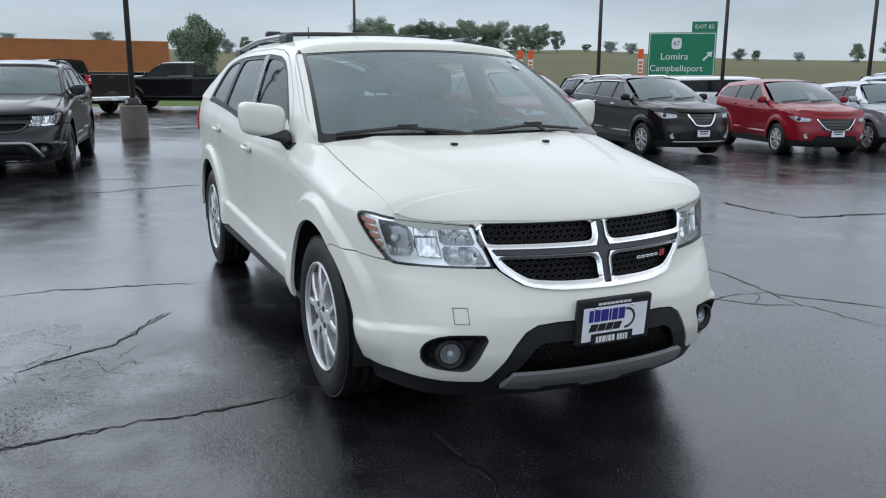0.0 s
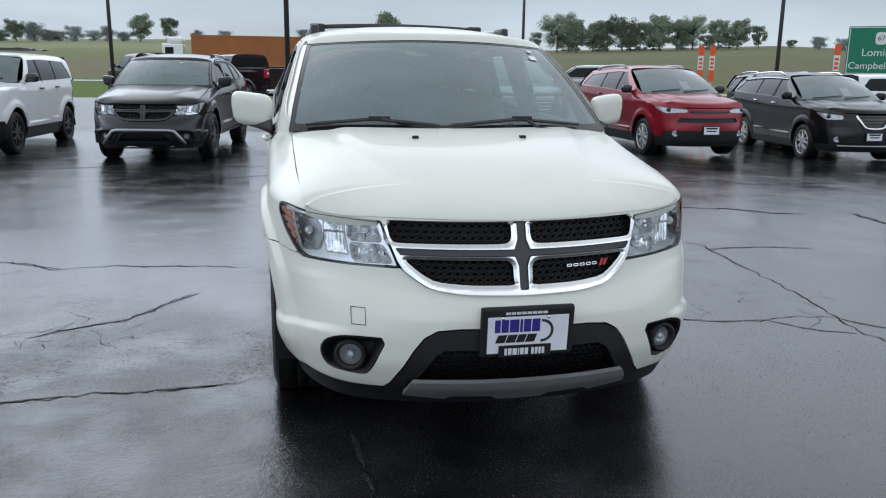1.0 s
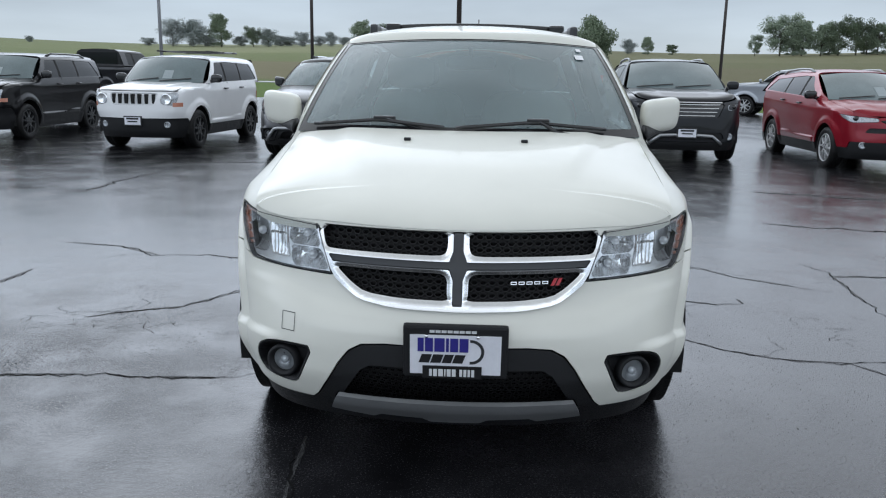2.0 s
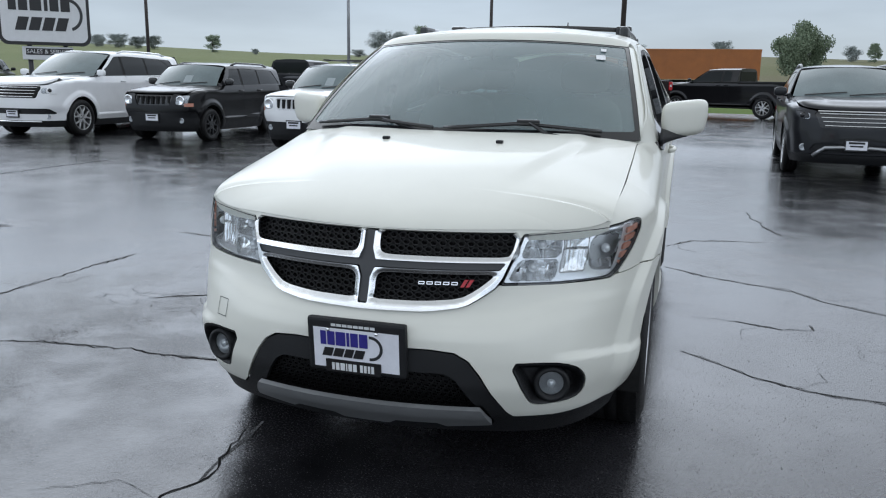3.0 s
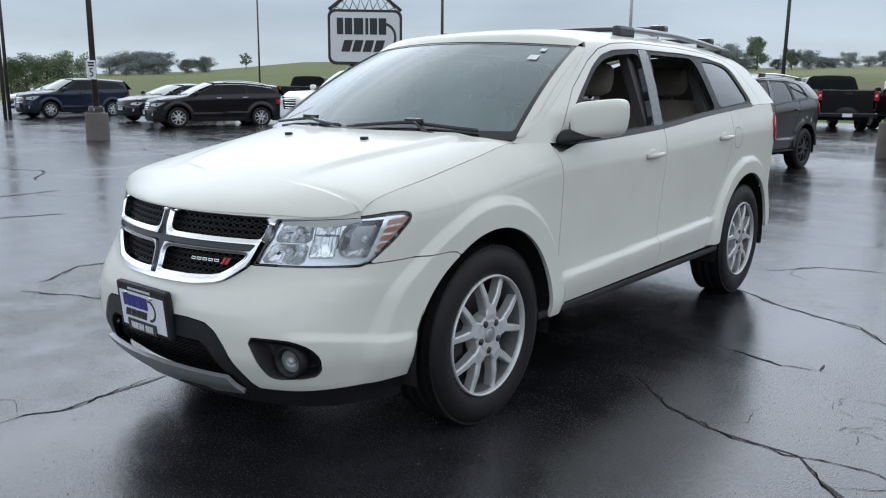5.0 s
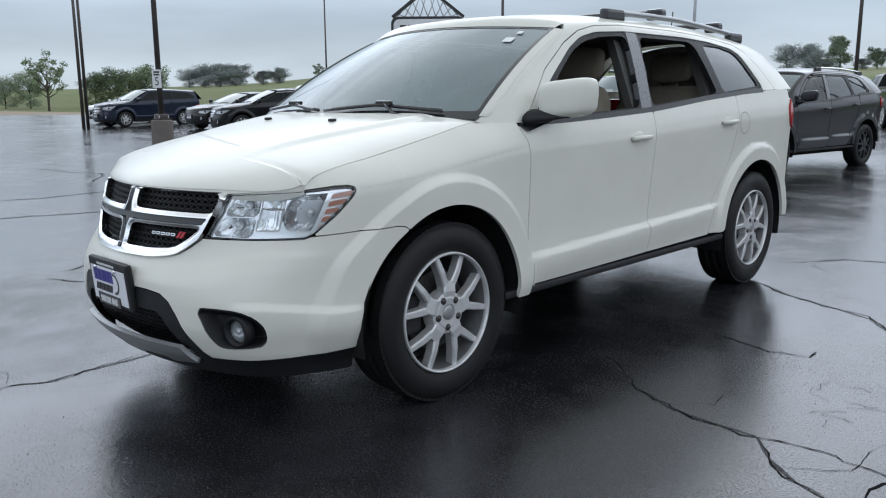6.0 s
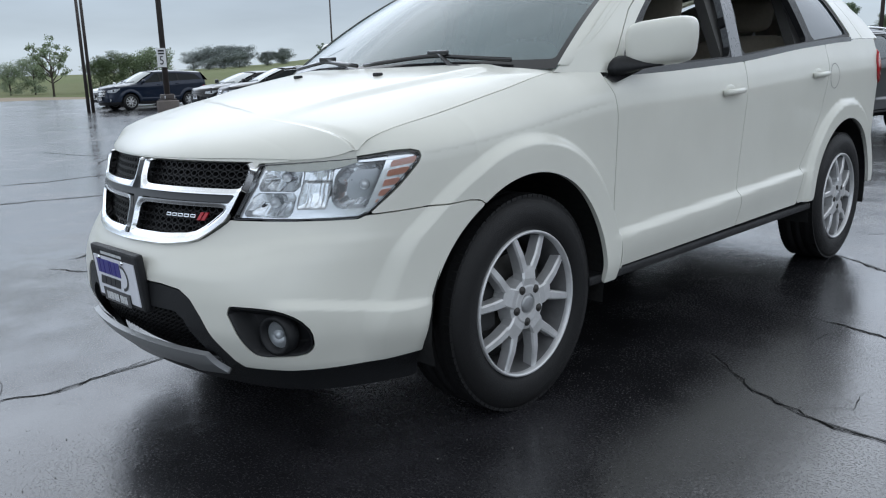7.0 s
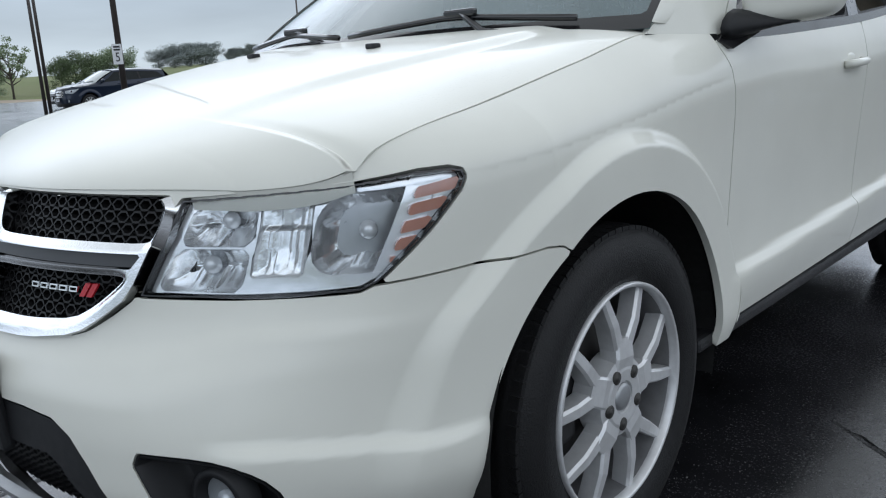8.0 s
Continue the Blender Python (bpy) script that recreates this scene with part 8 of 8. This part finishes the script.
for k in range(8):
    x0, x1 = -1.8 + k * 0.45, -1.8 + (k + 1) * 0.45
    zt = lambda x: 5.62 + 1.55 * (1 - abs(x) / 2.1)
    tube("truss_bar", [(x0, 0.05, 5.62), (x1, 0.05, zt(x1) - 0.05)], 0.025, M["pole_grey"], pyl, 5)
    tube("truss_bar", [(x0, 0.05, zt(x0) - 0.05), (x1, 0.05, 5.62)], 0.025, M["pole_grey"], pyl, 5)

# green exit sign on posts
gs = new("road_sign")
gs.matrix_basis = pose(31.1, 34.43, 0.28, 0, 0, -41 + 4) @ Matrix.Scale(0.9, 4)
tagged(gs, "green highway exit sign with white border and lettering on steel posts", "road sign")
box("panel", (-2.12, 2.12, -0.03, 0.03, 1.45, 4.25), M["sign_green"], gs, bevel=0.0)
for d in ((-2.06, 2.06, 4.16, 4.20), (-2.06, 2.06, 1.50, 1.54), (-2.06, -2.02, 1.54, 4.16), (2.02, 2.06, 1.54, 4.16)):
    box("border", (d[0], d[1], -0.036, -0.0305, d[2], d[3]), M["sign_white"], gs)
box("exit_tab", (0.55, 2.12, -0.03, 0.03, 4.26, 4.92), M["sign_green"], gs)
text_mesh("exit_text", "EXIT 85", 0.36, pose(1.33, -0.04, 4.59, 90), M["sign_white"], gs)
text_mesh("place_text", "Lomira", 0.62, pose(-0.45, -0.04, 2.72, 90), M["sign_white"], gs)
text_mesh("place_text", "Campbellsport", 0.56, pose(-0.30, -0.04, 1.96, 90), M["sign_white"], gs)
bm = bmesh.new()
rounded_slab(bm, 0.62, 0.72, -0.045, -0.032, 3.55, 0.2)
part("route_shield", bm, M["sign_white"], gs).location.x = -0.35
text_mesh("route_text", "67", 0.40, pose(-0.35, -0.05, 3.55, 90), M["plate_black"], gs)
bm = bmesh.new()
bm_box(bm, -0.06, 0.06, -0.045, -0.032, -0.36, 0.20)
vs_ = [bm.verts.new(p) for p in ((-0.22, -0.046, 0.10), (0.22, -0.046, 0.10), (0.0, -0.046, 0.42))]
bm.faces.new(vs_)
part("arrow", bm, M["sign_white"], gs).matrix_basis = pose(1.62, 0, 2.75, 0, 45, 0)
for x in (-1.4, 1.4):
    tube("post", [(x, 0.12, -0.8), (x, 0.12, 4.2)], 0.09, M["pole_grey"], gs, 8)
for i, (x, y, yaw) in enumerate(((23.4, 39.9, -31), (23.95, 39.6, -31), (28.05, 34.3, -38))):
    o = new("work_sign")
    o.matrix_basis = pose(x, y, 0, 0, 0, yaw)
    tagged(o, "narrow orange and white roadside marker boards", "road sign", "roadside markers")
    for z0, z1, mt in ((1.1, 1.75, "orange"), (1.76, 2.55, "sign_white"), (2.56, 3.1, "orange")):
        box("board", (-0.15, 0.15, -0.02, 0.02, z0, z1), M[mt], o)
    for k in range(3):
        box("text_bar", (-0.10, 0.10, -0.026, -0.0205, 1.84 + k * 0.22, 1.98 + k * 0.22), M["orange"], o)
    tube("post", [(0, 0.05, -0.2), (0, 0.05, 1.2)], 0.04, M["pole_grey"], o, 6)

# freight truck on the highway
fr = new("freight_truck")
fr.matrix_basis = pose(-0.6, 82.0, 0.62, 0, 0, 0)
tagged(fr, "white tractor with a long faded orange freight container", "truck")
cont = box("container", (-8.1, 8.2, -1.25, 1.25, 1.25, 4.15), M["rust_orange"], fr)
for k in range(74):
    x = -8.0 + k * 0.22
    box("container_rib", (x, x + 0.11, -1.29, -1.251, 1.4, 4.0), M["rust_orange"], cont)
for d in ((-8.12, 8.22, -1.31, -1.252, 4.02, 4.16), (-8.12, 8.22, -1.31, -1.252, 1.24, 1.38)):
    box("container_rail", d, M["rust_orange"], cont)
bm = bmesh.new()
bm_box(bm, -10.9, -8.9, -1.2, 1.2, 0.8, 3.3, bevel=0.15)
bm_box(bm, -12.6, -10.91, -1.0, 1.0, 0.7, 2.0, bevel=0.15)
bm_box(bm, -10.4, -8.9, -1.1, 1.1, 3.31, 3.95, bevel=0.25)
part("cab", bm, M["white_paint_b"], fr)
box("cab_window", (-10.6, -9.8, -1.215, 1.215, 2.2, 2.95), M["glass_dark"], fr)
box("chassis", (-12.0, 8.0, -0.5, 0.5, 0.6, 1.2), M["dark"], fr)
for x in (-11.8, -9.3, -8.2, 5.6, 6.9):
    bm = bmesh.new()
    bm_revolve(bm, [(0.0, -0.16), (0.50, -0.16), (0.50, 0.16), (0.28, 0.17), (0.0, 0.12)], 20, pose(x, -1.1, 0.06, 0, 0, -90))
    part("wheel", bm, M["tyre"], fr)

# ---------------------------------------------------------------- trees
def tree_mesh(seed, height, spread, leaf, count, lift=0.28, thin=False):
    rng = random.Random(seed)
    bm = bmesh.new()
    trunk_h = height * 0.42
    tips = []
    bm_tube(bm, [(0, 0, -0.4), (0.05, 0, trunk_h * 0.5), (0, 0.05, trunk_h), (0.1, 0, height * 0.72)], height * 0.028, 8, height * 0.006)
    for k in range(17):
        a = rng.uniform(0, 2 * math.pi)
        z0 = trunk_h * rng.uniform(0.5, 1.5)
        ln = spread * rng.uniform(0.45, 1.0)
        tip = Vector((math.cos(a) * ln, math.sin(a) * ln, z0 + height * rng.uniform(0.12, 0.42)))
        tip.z = min(tip.z, height * 0.96)
        mid = Vector((tip.x * 0.5, tip.y * 0.5, z0 + (tip.z - z0) * 0.35))
        bm_tube(bm, [(0, 0, z0), mid, tip], height * 0.011, 5, height * 0.002)
        tips += [tip, mid.lerp(tip, 0.55)]
    tips += [Vector((rng.uniform(-0.2, 0.2) * spread, rng.uniform(-0.2, 0.2) * spread, height * rng.uniform(0.75, 0.97))) for _ in range(5)]
    wood = bpy.data.meshes.new("trunk")
    bm.to_mesh(wood)
    bm.free()
    verts, faces = [], []
    clumps = [(t, spread * rng.uniform(0.26, 0.46) * (0.55 if thin else 1.0)) for t in tips]
    clumps += [] if thin else [(Vector((rng.uniform(-0.55, 0.55) * spread, rng.uniform(-0.55, 0.55) * spread, height * rng.uniform(lift, 0.5))), spread * rng.uniform(0.25, 0.4)) for _ in range(9)]
    for _ in range(int(count * 2.4)):
        c, r = rng.choice(clumps)
        d = Vector((rng.gauss(0, 1), rng.gauss(0, 1), rng.gauss(0, 1))).normalized() * r * rng.uniform(0.35, 1.08)
        d.z *= 0.8
        p = c + d
        if p.z < height * lift * 0.8:
            continue
        s = height * rng.uniform(0.011, 0.023)
        u = Vector((rng.gauss(0, 1), rng.gauss(0, 1), rng.gauss(0, 1))).normalized()
        w = u.orthogonal().normalized()
        q = len(verts)
        verts += [tuple(p + u * s), tuple(p + w * s * 0.7), tuple(p - u * s), tuple(p - w * s * 0.7)]
        faces.append((q, q + 1, q + 2, q + 3))
    crown = bpy.data.meshes.new("crown")
    crown.from_pydata(verts, [], faces)
    crown.update()
    wood.materials.append(M["bark"])
    crown.materials.append(leaf)
    return wood, crown


# all but the solo tree carry distance haze in their leaf colour
KINDS = {"solo": tree_mesh(1, 10.0, 4.6, M["leaf"], 8500, 0.14), "oak": tree_mesh(11, 10.0, 4.2, M["leaf_far_haze"], 4200, 0.12), "round": tree_mesh(2, 10.0, 3.8, M["leaf_far_haze"], 4200, 0.06), "tall": tree_mesh(3, 10.0, 3.0, M["leaf_far_haze"], 3200, 0.12), "thin": tree_mesh(4, 10.0, 3.0, M["leaf_far_haze"], 1500, 0.2, True),
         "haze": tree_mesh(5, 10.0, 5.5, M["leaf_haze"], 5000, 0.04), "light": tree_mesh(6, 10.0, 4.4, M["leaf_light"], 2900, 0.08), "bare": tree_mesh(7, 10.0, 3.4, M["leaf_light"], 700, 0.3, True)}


def tree(az, dist, height, kind, wide=1.0, label="", group="trees on the far fields"):
    a = math.radians(az)
    x, y = -dist * math.sin(a), dist * math.cos(a) - 3.0
    t = new("tree")
    t.matrix_basis = pose(x, y, float(land(np.array(x), np.array(y))) - 0.1, 0, 0, az * 37 % 360) @ Matrix.Diagonal((wide * height / 10, wide * height / 10, height / 10, 1))
    tagged(t, label or {"haze": "grey-green tree on the horizon with haze in its colour", "bare": "thinly leaved young tree by the road", "light": "light green tree by the road", "thin": "sparse dark tree on the horizon"}.get(kind, "dark green leafy tree at the field's edge"), "tree", group)
    for nm, me in zip(("trunk", "crown"), KINDS[kind]):
        o = new(nm, me)
        o.parent = t


tree(-7.3, 120, 9.2, "solo", 0.74, "large full dark green tree standing alone behind the lot")
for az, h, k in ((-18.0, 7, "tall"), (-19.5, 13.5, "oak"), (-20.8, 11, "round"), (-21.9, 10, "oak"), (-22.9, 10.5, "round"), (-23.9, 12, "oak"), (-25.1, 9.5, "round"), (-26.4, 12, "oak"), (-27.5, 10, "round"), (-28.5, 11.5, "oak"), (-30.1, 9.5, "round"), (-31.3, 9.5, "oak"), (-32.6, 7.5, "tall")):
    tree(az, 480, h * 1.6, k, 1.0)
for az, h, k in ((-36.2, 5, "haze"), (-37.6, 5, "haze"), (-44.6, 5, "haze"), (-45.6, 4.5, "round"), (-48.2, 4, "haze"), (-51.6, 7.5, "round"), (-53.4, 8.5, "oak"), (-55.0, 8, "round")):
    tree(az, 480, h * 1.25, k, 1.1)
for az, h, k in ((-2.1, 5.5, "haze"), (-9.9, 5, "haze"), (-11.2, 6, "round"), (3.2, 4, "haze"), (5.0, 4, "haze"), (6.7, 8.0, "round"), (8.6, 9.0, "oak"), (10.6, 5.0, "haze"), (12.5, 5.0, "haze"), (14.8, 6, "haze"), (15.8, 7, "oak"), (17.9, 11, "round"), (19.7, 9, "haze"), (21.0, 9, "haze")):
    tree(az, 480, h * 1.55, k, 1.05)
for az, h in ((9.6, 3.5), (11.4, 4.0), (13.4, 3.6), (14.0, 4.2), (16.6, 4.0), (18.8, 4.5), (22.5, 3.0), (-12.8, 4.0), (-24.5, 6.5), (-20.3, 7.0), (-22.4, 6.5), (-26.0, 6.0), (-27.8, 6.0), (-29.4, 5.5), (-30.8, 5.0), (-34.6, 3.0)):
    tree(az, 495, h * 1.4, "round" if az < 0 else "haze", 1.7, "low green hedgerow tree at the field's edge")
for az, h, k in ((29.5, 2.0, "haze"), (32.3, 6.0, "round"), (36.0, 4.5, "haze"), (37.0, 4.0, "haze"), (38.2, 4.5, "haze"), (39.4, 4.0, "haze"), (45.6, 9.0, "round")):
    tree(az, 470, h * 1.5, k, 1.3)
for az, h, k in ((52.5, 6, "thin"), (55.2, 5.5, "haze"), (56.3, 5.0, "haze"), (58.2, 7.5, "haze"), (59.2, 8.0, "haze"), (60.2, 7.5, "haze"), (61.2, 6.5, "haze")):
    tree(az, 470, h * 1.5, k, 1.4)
for az, d, h, k in ((63.1, 130, 6.2, "light"), (64.4, 130, 5.2, "light"), (65.6, 130, 5.8, "light"), (66.5, 130, 5.0, "light"), (69.2, 110, 7.4, "bare"), (70.4, 130, 5.2, "light"), (71.8, 130, 4.5, "light"), (74.0, 150, 5.0, "light")):
    tree(az, d, h, k, 1.0)
